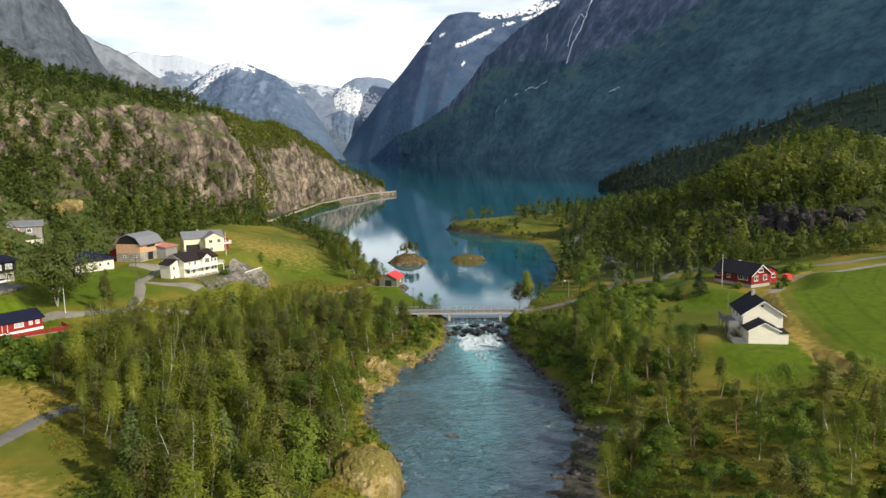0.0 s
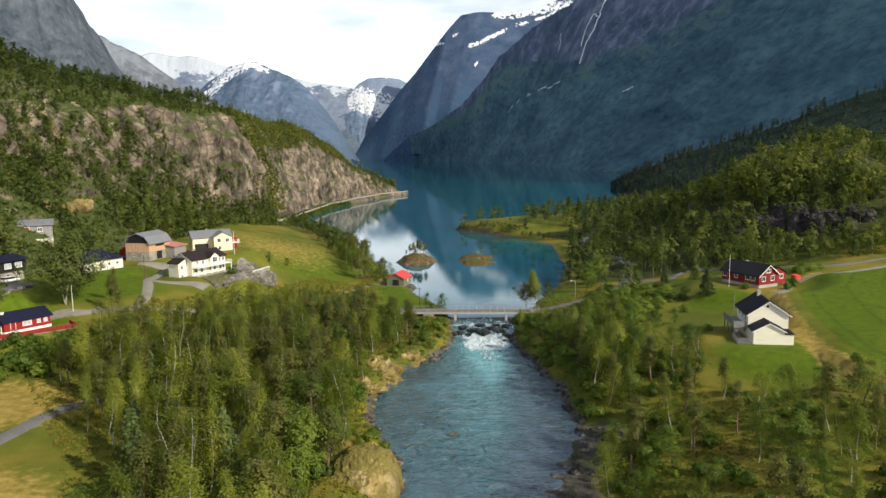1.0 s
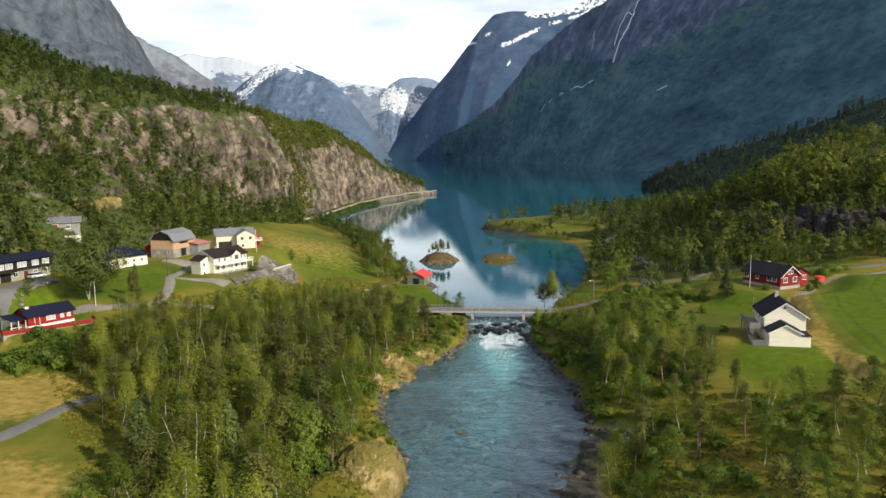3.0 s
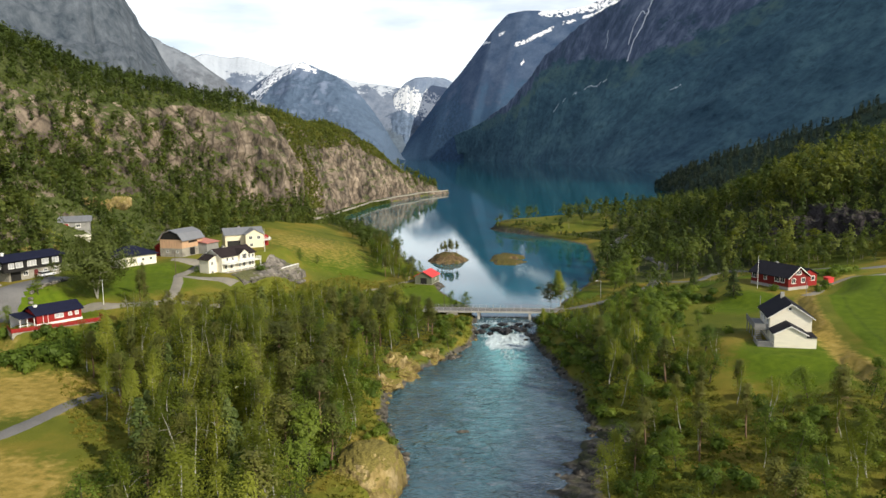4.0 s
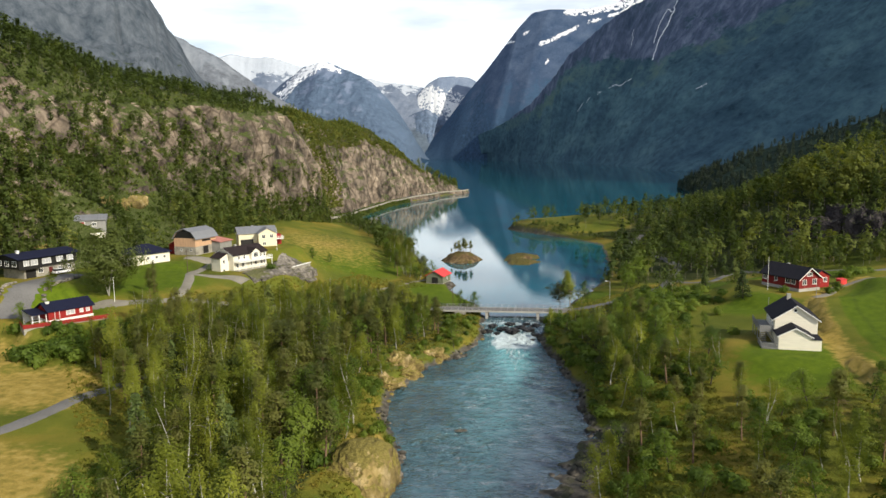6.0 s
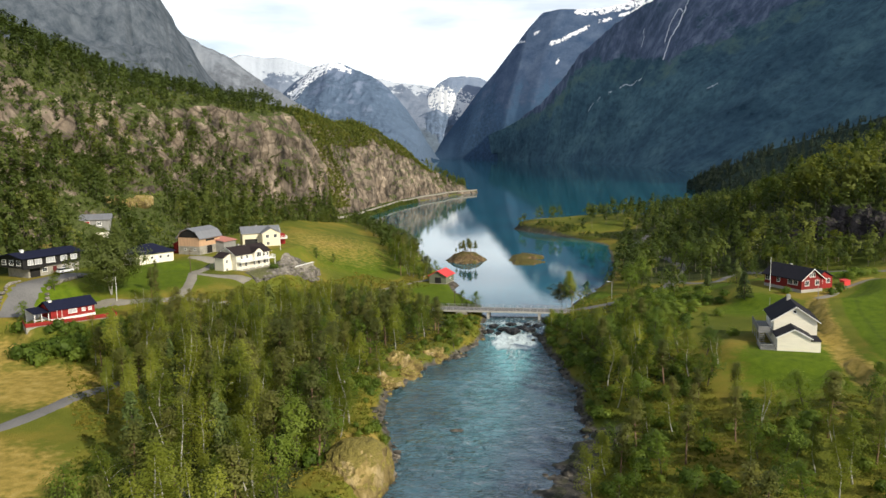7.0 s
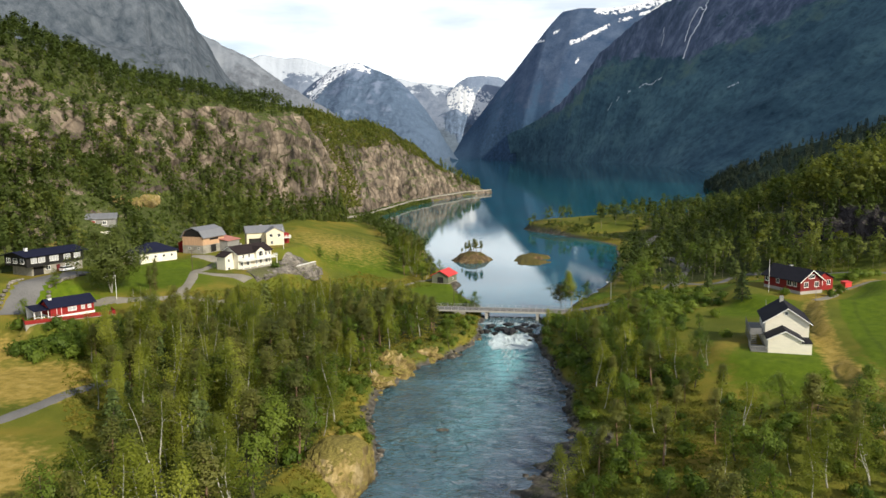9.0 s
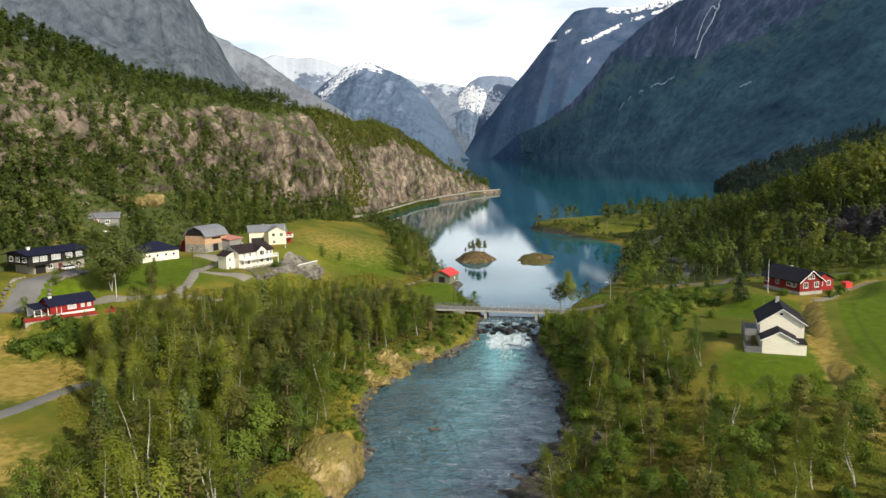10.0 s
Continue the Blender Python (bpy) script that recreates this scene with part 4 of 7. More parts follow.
part("deck", merge([box(-4.6, 5.5, 4.0, 6.8, 2.25, 2.45)] + [box(x - 0.1, x + 0.1, 6.5, 6.7, -2.0, 2.25) for x in (-4.4, -1.2, 2.0, 5.2)]), GREYWOOD, wh, "weathered grey veranda deck on posts")
part("deck_railing", merge([box(-4.6, 5.5, 6.72, 6.78, 2.55 + i * 0.2, 2.7 + i * 0.2) for i in range(5)] + [box(-4.66, -4.6, 4.2, 6.78, 2.55 + i * 0.2, 2.7 + i * 0.2) for i in range(5)] +
                           [box(x - 0.05, x + 0.05, 6.64, 6.72, 2.45, 3.5) for x in (-4.5, -2, 0.5, 3.0, 5.4)]), GREYWOOD, wh)
part("lower_deck", merge([box(-9.6, -4.6, 3.95, 7.0, -0.1, 0.1)] + [box(x - 0.09, x + 0.09, 6.75, 6.93, -2.4, -0.1) for x in (-9.4, -7.0, -4.8)]), GREYWOOD, wh, "grey lower deck before the garage wing")
part("lattice", merge([box(-9.6 + 0.3 * i, -9.48 + 0.3 * i, 6.95, 7.0, -2.2, 1.0) for i in range(17)] + [box(-9.66, -9.6, 4.0 + 0.3 * i, 4.12 + 0.3 * i, -2.2, 1.0) for i in range(10)] +
                      [box(-9.6, -4.6, 6.94, 7.02, 0.98, 1.08), box(-9.68, -9.58, 4.0, 7.0, 0.98, 1.08)]), GREYWOOD, wh, "weathered lattice skirt and rail")
for i in range(7):
    part("step", box(-6.4 + i * 0.28, -6.1 + i * 0.28, 5.6, 6.6, 0.1 + i * 0.33, 0.2 + i * 0.33), GREYWOOD, wh)

# long red house with black roof
rh = thing("red_house", "long dark red timber house with black roof and white windows", "house", pose(83.0, 204.6, 11.4, 0, 0, 118))
part("foundation", box(-6.35, 6.35, -3.55, 3.55, -2.5, 0.6), CONCRETE, rh)
part("wall", gable_body(12.6, 7.0, 3.3, 2.5, 0.6), HOUSERED, rh)
part("roof", gable_roof(12.6, 7.0, 3.3, 2.5, 0.6), SLATE, rh)
for vb in verge_boards(12.6, 7.0, 3.3, 2.5, 0.6):
    part("verge_board", vb, TRIM, rh)
for u_, w_ in ((-5.2, 1.5), (-1.4, 1.1), (2.6, 1.6), (4.4, 1.4)):
    add_window(rh, wall_matrix("b", 12.6, 7.0, -u_, 1.6), w_, 1.3)
for u_ in (-1.7, 1.7):
    add_window(rh, wall_matrix("l", 12.6, 7.0, u_, 1.5), 1.4, 1.4)
add_window(rh, wall_matrix("l", 12.6, 7.0, 0, 3.7), 1.9, 1.1, 2)
chimney(rh, 2.0, -1.2, 5.0, 0.8)
part("annex", turned(gable_body(5.5, 6.0, 2.9, 1.5, -1.5), pose(-1.2, -6.5, 0)), RED, rh)
part("annex_roof", turned(gable_roof(5.5, 6.0, 2.9, 1.5, 0.4), pose(-1.2, -6.5, 0)), SLATE, rh)
add_window(rh, pose(-3.95, -8.0, 1.2, 0, 0, -90), 1.3, 1.3)
add_window(rh, pose(-3.95, -5.6, 1.2, 0, 0, -90), 0.9, 1.1)

shed = thing("red_shed", "small bright red shed beside the field", "shed", pose(97.6, 208.6, 11.6, 0, 0, 25))
part("wall", box(-1.0, 1.0, -0.8, 0.8, -0.9, 1.1), REDROOF, shed)
part("roof", prism([(-0.95, 1.08), (0.95, 1.25), (0.95, 1.33), (-0.95, 1.16)], -1.15, 1.15), REDROOF, shed)
part("door", box(-0.4, 0.4, -0.84, -0.79, -0.4, 0.9), REDROOF, shed)

# boathouse on the lake's outlet
bh = thing("boathouse", "small grey-green boathouse with bright red roof", "boathouse", pose(-19.6, 264.5, 1.2, 0, 0, 76))
part("foundation", box(-4.1, 4.1, -3.3, 3.3, -1.5, 0.25), STONEWALL, bh)
part("wall", gable_body(8, 6.4, 2.9, 1.7, 0.25), GREYGREEN, bh)
part("roof", gable_roof(8, 6.4, 2.9, 1.7, 0.45), REDROOF, bh)
# Black panel put in for the dark inside the doorway.
part("door", box(-4.06, -3.98, -1.3, 1.0, 0.25, 2.4), BLACK, bh, "black panel for the dark of the open doorway")
add_window(bh, wall_matrix("f", 8, 6.4, 0.5, 1.2), 0.9, 0.8)

# red cabin with its terrace
rc = thing("red_cabin", "red timber cabin with dark blue roof on a walled terrace", "cabin", pose(-95.4, 160.7, 10.9, 0, 0, 56))
part("foundation", box(-5.6, 4.6, -3.3, 3.3, -2.5, 0.55), TRIM, rc)
part("wall", turned(gable_body(10, 6.4, 2.7, 1.5, 0.55), pose(-0.5, 0, 0)), RED, rc)
part("roof", turned(gable_roof(10, 6.4, 2.7, 1.5, 0.5), pose(-0.5, 0, 0)), BLUEROOF, rc)
for u_, w_, h_, z_ in ((-0.6, 2.0, 1.0, 1.25), (1.9, 0.85, 0.85, 1.35), (3.4, 0.85, 0.85, 1.35)):
    add_window(rc, wall_matrix("f", 11, 6.4, u_, z_), w_, h_, glass=SKYPANE)
add_door(rc, wall_matrix("f", 11, 6.4, -3.6, 0.56), 0.95, 1.95, RED)
chimney(rc, -4.6, -0.4, 3.7, 0.7, TRIM)
part("porch_roof", prism([(-2.9, 2.2), (2.9, 2.7), (2.9, 2.86), (-2.9, 2.36)], -9.0, -5.6), BLUEROOF, rc)
for x in (-8.8, -7.3, -5.8):
    part("porch_post", box(x - 0.08, x + 0.08, -2.6, -2.44, -0.4, 2.23), TRIM, rc)
part("porch_wall", box(-8.9, -5.6, 2.5, 2.65, -1.5, 2.66), TRIM, rc)
part("porch_bench", merge([box(-8.6, -6.2, -1.4, -0.9, 0.35, 0.45), box(-8.5, -8.4, -1.4, -0.9, -0.3, 0.35), box(-6.4, -6.3, -1.4, -0.9, -0.3, 0.35)]), TRIM, rc)
tw = thing("terrace_fence", "low red plank fence round a terrace on a pale stone wall", "fence", pose(-97.2, 147.6, 11.1, 0, 0, 43))
part("stone_base", merge([box(0, 19.0, -0.1, 0.5, -3.0, -0.08), box(-0.1, 0.5, 0.5, 6.0, -2.6, -0.08), box(18.5, 19.1, 0.5, 5.5, -2.6, -0.08)]), STONEWALL, tw)
for i in range(3):
    part("plank", box(-0.1, 19.1, -0.02, 0.04, 0.0 + i * 0.3, 0.25 + i * 0.3), RED, tw)
    part("plank", box(-0.12, -0.06, 0.1, 6.0, 0.0 + i * 0.3, 0.25 + i * 0.3), RED, tw)
    part("plank", box(19.06, 19.12, 0.1, 5.6, 0.0 + i * 0.3, 0.25 + i * 0.3), RED, tw)
for i in range(14):
    part("terrace_board", box(0.1, 18.4, 0.55 + i * 0.25, 0.77 + i * 0.25, -1.0, 0.02), TERRACE, tw)
for i in range(11):
    part("fence_post", box(0.05 + i * 1.87, 0.15 + i * 1.87, 0.06, 0.16, -0.1, 0.95), RED, tw)

# black and white house with a yard
bw = thing("black_house", "two-storey house with black boards over pale stone and a blue-black roof", "house", pose(-119.1, 184.1, 17.3, 0, 0, 71))
part("lower_wall", box(-6.8, 8.3, -4.2, 4.2, -1.0, 2.6), STONEWALL, bw)
part("upper_wall", gable_body(17, 9.6, 5.3, 1.0, 2.6), BLACK, bw)
part("roof", gable_roof(17, 9.6, 5.3, 1.0, 0.8), BLUEROOF, bw)
for u_, w_ in ((-6.4, 1.6), (-4.2, 2.0), (-0.6, 2.6), (3.3, 2.0), (6.4, 2.0)):
    add_window(bw, wall_matrix("f", 17, 9.6, u_, 3.3), w_, 1.45, 2 if w_ > 2 else 1, glass=SKYPANE)
for u_ in (-3, 0, 3):
    add_window(bw, wall_matrix("l", 17, 9.6, u_, 3.3), 1.7, 1.45)
part("balcony", merge([box(-8.9, -2.6, -5.7, -4.8, 2.45, 2.6), box(-8.9, -2.6, -5.72, -5.66, 2.6, 3.25)]), BLACK, bw)
# Black panel on the wall in place of the garage's shaded inside.
part("garage_opening", box(-6.3, -3.5, -4.26, -4.17, -0.1, 2.2), BLACK, bw)
add_window(bw, pose(-2.1, -4.2, 0.9), 1.4, 1.2)
part("door", box(0.3, 1.4, -4.26, -4.17, -0.1, 2.1), DARKRED, bw)
add_window(bw, pose(3.6, -4.2, 1.0), 1.2, 1.0)
add_window(bw, pose(6.6, -4.2, 1.0), 1.2, 1.0)
chimney(bw, -5.8, -0.6, 5.9, 1.1, TRIM)

# low white house with hipped roof
lw = thing("low_white_house", "low white house with a dark blue hipped roof", "house", pose(-106.2, 216.6, 15.7, 0, 0, 57))
part("wall", box(-6, 6, -4.5, 4.5, -1.5, 3.0), WHITE, lw)
part("roof", hip_roof(12, 9, 3.0, 2.7, 0.7), BLUEROOF, lw)
for u_ in (-3.8, -1.2, 1.6, 4.2):
    add_window(lw, wall_matrix("f", 12, 9, u_, 1.2), 0.9, 0.9, 0)
add_window(lw, wall_matrix("l", 12, 9, 0, 1.0), 1.4, 1.2)
add_door(lw, wall_matrix("f", 12, 9, 0.3, 0.0), 0.9, 2.05, TRIM)

# barn
bn = thing("barn", "old barn with peach boards over grey concrete and a metal roof", "barn", pose(-98.6, 236.4, 16.0, 0, 0, 77))
part("lower_wall", box(-5.5, 5.5, -4.3, 4.3, -1.5, 2.6), STONEWALL, bn)
part("upper_wall", prism([(-4.25, 2.6), (4.25, 2.6), (4.25, 5.7), (3.0, 7.3), (0, 8.4), (-3.0, 7.3), (-4.25, 5.7)], -5.5, 5.5), PEACH, bn)
part("gable_cladding", prism([(-4.2, 5.5), (4.2, 5.5), (2.9, 7.2), (0, 8.3), (-2.9, 7.2)], -5.56, -5.5), BLACK, bn)
part("roof", prism([(-4.9, 5.0), (-3.0, 7.35), (0, 8.45), (3.0, 7.35), (4.9, 5.0), (4.9, 5.2), (3.1, 7.55), (0, 8.68), (-3.1, 7.55), (-4.9, 5.2)], -6, 6), METALROOF, bn)
# Black panels stand for the shade inside doorway and loft.
part("door", box(-1.6, 1.0, -4.36, -4.28, 0.0, 2.5), BLACK, bn, "black panel for the dark of the wide barn doorway")
part("loft_opening", box(-2.0, 2.4, -4.32, -4.22, 4.1, 4.7), BLACK, bn)
for u_ in (-2.4, 1.4):
    add_window(bn, pose(-5.5, u_, 1.2, 0, 0, -90), 0.9, 0.7, 0)
part("side_shed", turned(gable_body(6, 4.5, 2.6, 1.2, -1.5), pose(0.5, 6.6, 0)), RED, bn)
part("side_shed_roof", turned(gable_roof(6, 4.5, 2.6, 1.2, 0.3), pose(0.5, 6.6, 0)), PINKROOF, bn)
part("rear_wing", box(3.0, 9.5, -7.6, -1.5, -1.5, 3.4), GREYWOOD, bn)
part("rear_wing_roof", prism([(-8.1, 3.3), (-1.0, 4.4), (-1.0, 4.55), (-8.1, 3.45)], 2.6, 10.0), PINKROOF, bn)

# yellow house
yh = thing("yellow_house", "cream two-storey house with grey roof and a cross gable", "house", pose(-85.0, 256.0, 16.2, 0, 0, 30))
part("wall", gable_body(13, 7.4, 4.6, 1.9, -1.5), CREAM, yh)
part("roof", gable_roof(13, 7.4, 4.6, 1.9, 0.5), METALROOF, yh)
part("gable_wing", turned(gable_body(7.0, 6.2, 4.6, 1.7, -1.5), pose(3.0, -4.0, 0, 0, 0, 90)), CREAM, yh)
part("wing_roof", turned(gable_roof(7.0, 6.2, 4.6, 1.7, 0.4), pose(3.0, -4.0, 0.02, 0, 0, 90)), METALROOF, yh)
for u_ in (1.6, 4.4):
    add_window(yh, pose(u_, -7.5, 2.9), 1.2, 1.3)
add_window(yh, pose(1.8, -7.5, 0.4), 1.1, 1.2)
part("garage_door", box(-5.8, -1.4, -3.76, -3.68, -0.2, 2.4), BLACK, yh)
part("red_porch", box(6.5, 8.6, -3.4, 1.5, -1.5, 3.6), RED, yh)
part("porch_balcony", merge([box(6.1, 8.8, -6.6, -3.4, 2.2, 2.35), railing([(6.2, -6.6, 2.35), (8.8, -6.6, 2.35), (8.8, -3.4, 2.35)], 0.95, 0.8)]), TRIM, yh)
chimney(yh, -1, 0.3, 6.1, 0.7)

# ornate white house with verandas
wm = thing("white_veranda_house", "white villa with a brown roof and long front verandas", "house", pose(-77.6, 224.0, 13.1, 0, 0, 63))
part("wall", gable_body(13.5, 8.2, 4.7, 2.0, -2.0), WHITE, wm)
part("roof", gable_roof(13.5, 8.2, 4.7, 2.0, 0.5), BROWNROOF, wm)
for vb in verge_boards(13.5, 8.2, 4.7, 2.0, 0.5):
    part("verge_board", vb, TRIM, wm)
part("dormer", turned(gable_body(4.4, 3.4, 5.0, 1.2, 2.4), pose(1.4, -3.0, 0, 0, 0, 90)), WHITE, wm)
part("dormer_roof", turned(gable_roof(4.4, 3.4, 5.0, 1.2, 0.3), pose(1.4, -3.0, 0.02, 0, 0, 90)), BROWNROOF, wm)
part("side_wing", turned(gable_body(4.2, 5.0, 4.0, 1.2, -2.0), pose(-7.4, 0.2, 0, 0, 0, 90)), WHITE, wm)
part("side_wing_roof", turned(gable_roof(4.2, 5.0, 4.0, 1.2, 0.35), pose(-7.4, 0.2, 0.02, 0, 0, 90)), BROWNROOF, wm)
for u_ in (-5.2, -3.0, 0.6, 2.2, 4.6, 6.0):
    add_window(wm, wall_matrix("f", 13.5, 8.2, u_, 0.7), 1.0, 1.3)
for u_ in (-4.6, -2.4, 4.4, 5.9):
    add_window(wm, wall_matrix("f", 13.5, 8.2, u_, 3.1), 0.9, 1.2)
add_window(wm, pose(1.4, -5.2, 3.3), 1.8, 1.6, 2)
for u_ in (-8.6, -6.3):
    add_window(wm, pose(u_, -1.9, 2.2), 0.9, 1.2)
    add_window(wm, pose(u_, -1.9, -0.4), 0.9, 1.1)
part("balcony", merge([box(-6.6, 7.4, -6.3, -4.1, 2.35, 2.55)] + [box(x - 0.09, x + 0.09, -6.25, -6.07, -2.0, 2.35) for x in (-6.4, -3.7, -1, 1.7, 4.4, 7.2)]), TRIM, wm, "white balcony on slim posts")
part("balcony_railing", railing([(-6.6, -4.2, 2.55), (-6.6, -6.25, 2.55), (7.4, -6.25, 2.55), (7.4, -4.2, 2.55)], 0.95, 0.7), TRIM, wm)
part("veranda_floor", box(-6.8, 7.6, -6.6, -4.1, -2.0, 0.0), CONCRETE, wm)
chimney(wm, -2.0, 0.4, 6.4, 0.8)

# small hillside hut
hut = thing("hillside_hut", "small grey hut with a pale metal roof on the slope", "hut", pose(-126.3, 221.0, 25.6, 0, 0, 28) @ Matrix.Scale(1.35, 4))
part("wall", gable_body(7, 4.2, 2.4, 0.9, -3.0), GREYWOOD, hut)
part("roof", gable_roof(7, 4.2, 2.4, 0.9, 0.4), METALROOF, hut)
add_window(hut, wall_matrix("f", 7, 4.2, 1, 0.9), 1.0, 0.9)
add_door(hut, wall_matrix("f", 7, 4.2, -1.5, 0.0), 0.9, 1.9, RED)

# ---- bridge ----
br = thing("road_bridge", "low concrete road bridge with thin steel railings over the rapids", "bridge", pose(8.6, 213.3, 0, 0, 0, -2.3))
part("deck", merge([box(-23.8, 17.5, -2.3, 2.3, 2.0, 2.3), box(-23.8, 17.5, -2.5, -2.2, 1.95, 2.45), box(-23.8, 17.5, 2.2, 2.5, 1.95, 2.45)]), CONCRETE, br)
part("road_surface", box(-23.8, 17.5, -2.15, 2.15, 2.304, 2.34), ASPHALT, br)
for x in (-7.2, 7.6):
    pr_ = part("pier", box(x - 0.45, x + 0.45, -2.3, 2.3, 1.65, 2.0), CONCRETE, br)
    for y in (-1.9, 1.9):
        part("column", box(x - 0.35, x + 0.35, y - 0.35, y + 0.35, -4.5, 1.65), CONCRETE, pr_)
for x in (-15.0, 14.2):
    part("abutment", box(x - 1.6, x + 1.6, -2.4, 2.4, -3.0, 2.0), STONEWALL, br)
for s in (-2.35, 2.35):
    r_ = part("railing", merge([tube([(-23.7, s, 2.4 + z), (17.4, s, 2.4 + z)], (0.035, 0.035), 4) for z in (0.35, 0.65, 0.95)]), STEEL, br)
    for i in range(21):
        part("railing_post", box(-23.7 + 2.05 * i, -23.6 + 2.05 * i, s - 0.05, s + 0.05, 2.4, 3.38), STEEL, r_)


# ---- roads ----
def strip(name, label, line, width, mat, lift=0.12, hill=False, category="road", kind="structure"):
    """A road draped over the ground along a plan line."""
    p = [Vector((*q[:2], 0)) for q in line]
    pts = []
    for i in range(len(p) - 1):
        a, b, c, d = p[max(i - 1, 0)], p[i], p[i + 1], p[min(i + 2, len(p) - 1)]
        n = max(3, int((c - b).length / 1.5))
        for k in range(n):
            t = k / n
            pts.append(0.5 * ((2 * b) + (c - a) * t + (2 * a - 5 * b + 4 * c - d) * t * t + (3 * b - a - 3 * c + d) * t ** 3))
    pts.append(p[-1])
    v, f = [], []
    for i, q in enumerate(pts):
        d = (pts[min(i + 1, len(pts) - 1)] - pts[max(i - 1, 0)]).normalized()
        side = Vector((-d.y, d.x, 0))
        for s in (-0.5, -0.25, 0, 0.25, 0.5):
            w = q + side * width * s * (1 + 0.05 * math.sin(i * 0.7 + s))
            v.append((w.x, w.y, ground_at(w.x, w.y) + lift - (0.25 if abs(s) == 0.5 else 0)))
    m = 5
    for i in range(len(pts) - 1):
        for k in range(m - 1):
            f.append((i * m + k, i * m + k + 1, (i + 1) * m + k + 1, (i + 1) * m + k))
    return tagged(mesh_object(name, v, f, mat, None, True), label, category, kind=kind)


strip("farm_drive", "pale gravel farm drive", [(-100, 168), (-92, 169.5), (-84, 170), (-76, 174), (-77, 182), (-81, 194), (-86, 206), (-88, 218), (-88, 228)], 3.2, GRAVEL, 0.16)
strip("farm_yard", "pale gravel yard in front of the villa", [(-85, 204), (-80, 205), (-74, 206.5), (-69, 205.5)], 5.0, GRAVEL, 0.18)
strip("barn_yard", "pale gravel yard between the barn and the villa", [(-97, 225), (-91, 227), (-86, 231), (-83, 238)], 5.5, GRAVEL, 0.2)
strip("farm_lane", "narrow gravel lane to the bridge", [(-76, 174), (-66, 182), (-54, 196), (-38, 206), (-26, 212), (-15.5, 214.3)], 3.6, GRAVEL, 0.10)
strip("valley_road", "grey asphalt road through the meadow", [(-78, 96), (-73, 106), (-71, 114), (-70, 124), (-66, 136), (-60, 150)], 4.2, ASPHALT)
strip("house_yard", "grey asphalt yard before the black house", [(-109, 158), (-110.3, 166), (-110.8, 173), (-108.5, 184)], 9.0, ASPHALT, 0.18)
strip("bridge_road", "asphalt road from the bridge into the wood", [(26, 212.6), (34, 212), (41, 216), (50, 230), (57, 246), (62, 262), (66, 276), (70, 292), (69, 312), (63, 335), (60, 355), (64, 374), (71, 395)], 4.2, ASPHALT, 0.2)
strip("field_track", "gravel track along the field", [(84, 190), (90, 196), (96, 206), (104, 209), (114, 212), (130, 216), (160, 222)], 3.0, GRAVEL, 0.10)
strip("east_road", "grey asphalt side road behind the red house", [(62, 262), (67, 252), (73.4, 249.7), (79, 257), (88, 258), (98, 240), (106, 224), (120, 222), (150, 230)], 2.8, ASPHALT, 0.2)
strip("boathouse_path", "gravel path to the boathouse", [(-40, 240), (-34, 250), (-28, 262), (-25, 268)], 2.2, GRAVEL, 0.1)

# lake road on a shelf under the cliffs, with its low wall
ly = np.arange(420, 856, 2.0)
fx_, _, _ = hill_point(ly, np.zeros_like(ly))
v_, f_ = [], []
for i, y in enumerate(ly):
    z = float(np.interp(y, (420, 450, 520, 700, 790, 857), (11, 9.2, 4.3, 4.2, 4.0, 3.6)))
    for s in (1.2, 3.0, 5.5, 8.5):
        v_.append((fx_[i] - s, y, z + 0.05))
for i in range(len(ly) - 1):
    for k in range(3):
        f_.append((i * 4 + k, i * 4 + k + 1, (i + 1) * 4 + k + 1, (i + 1) * 4 + k))
tagged(mesh_object("lake_road", v_, f_, ASPHALT, None, True), "narrow asphalt road along the lake under the cliffs", "road", kind="structure")
gw = thing("road_guard_wall", "low pale stone guard wall along the lake road", "wall", pose(0, 0, 0))
v_, f_ = [], []
for i, y in enumerate(ly):
    z = float(np.interp(y, (420, 450, 520, 700, 790, 857), (11, 9.2, 4.3, 4.2, 4.0, 3.6)))
    for dx, dz in ((-0.9, -0.6), (-1.0, 0.7), (-1.5, 0.7), (-1.5, -0.6)):
        v_.append((fx_[i] + dx, y, z + dz))
for i in range(len(ly) - 1):
    for k in range(3):
        f_.append((i * 4 + k, i * 4 + k + 1, (i + 1) * 4 + k + 1, (i + 1) * 4 + k))
part("wall", (v_, f_), STONEWALL, gw)


# ---- lamps, poles, car ----
def street_lamp(x, y, h):
    z = ground_at(x, y)
    t = thing("street_lamp", "slim grey street lamp with one head by the road", "street lamp", pose(x, y, z))
    part("post", tube([(0, 0, -0.5), (0, 0, h * 0.5), (0, 0, h)], (0.09, 0.08, 0.06), 8), STEEL, t)
    part("arm", tube([(0, 0, h), (-0.5, 0, h + 0.1), (-0.9, 0, h + 0.12)], (0.05, 0.045, 0.04), 6), STEEL, t)
    part("lamp_head", prism([(-0.15, h + 0.02), (0.15, h + 0.02), (0.1, h + 0.16), (-0.1, h + 0.16)], -1.45, -0.85), TRIM, t)


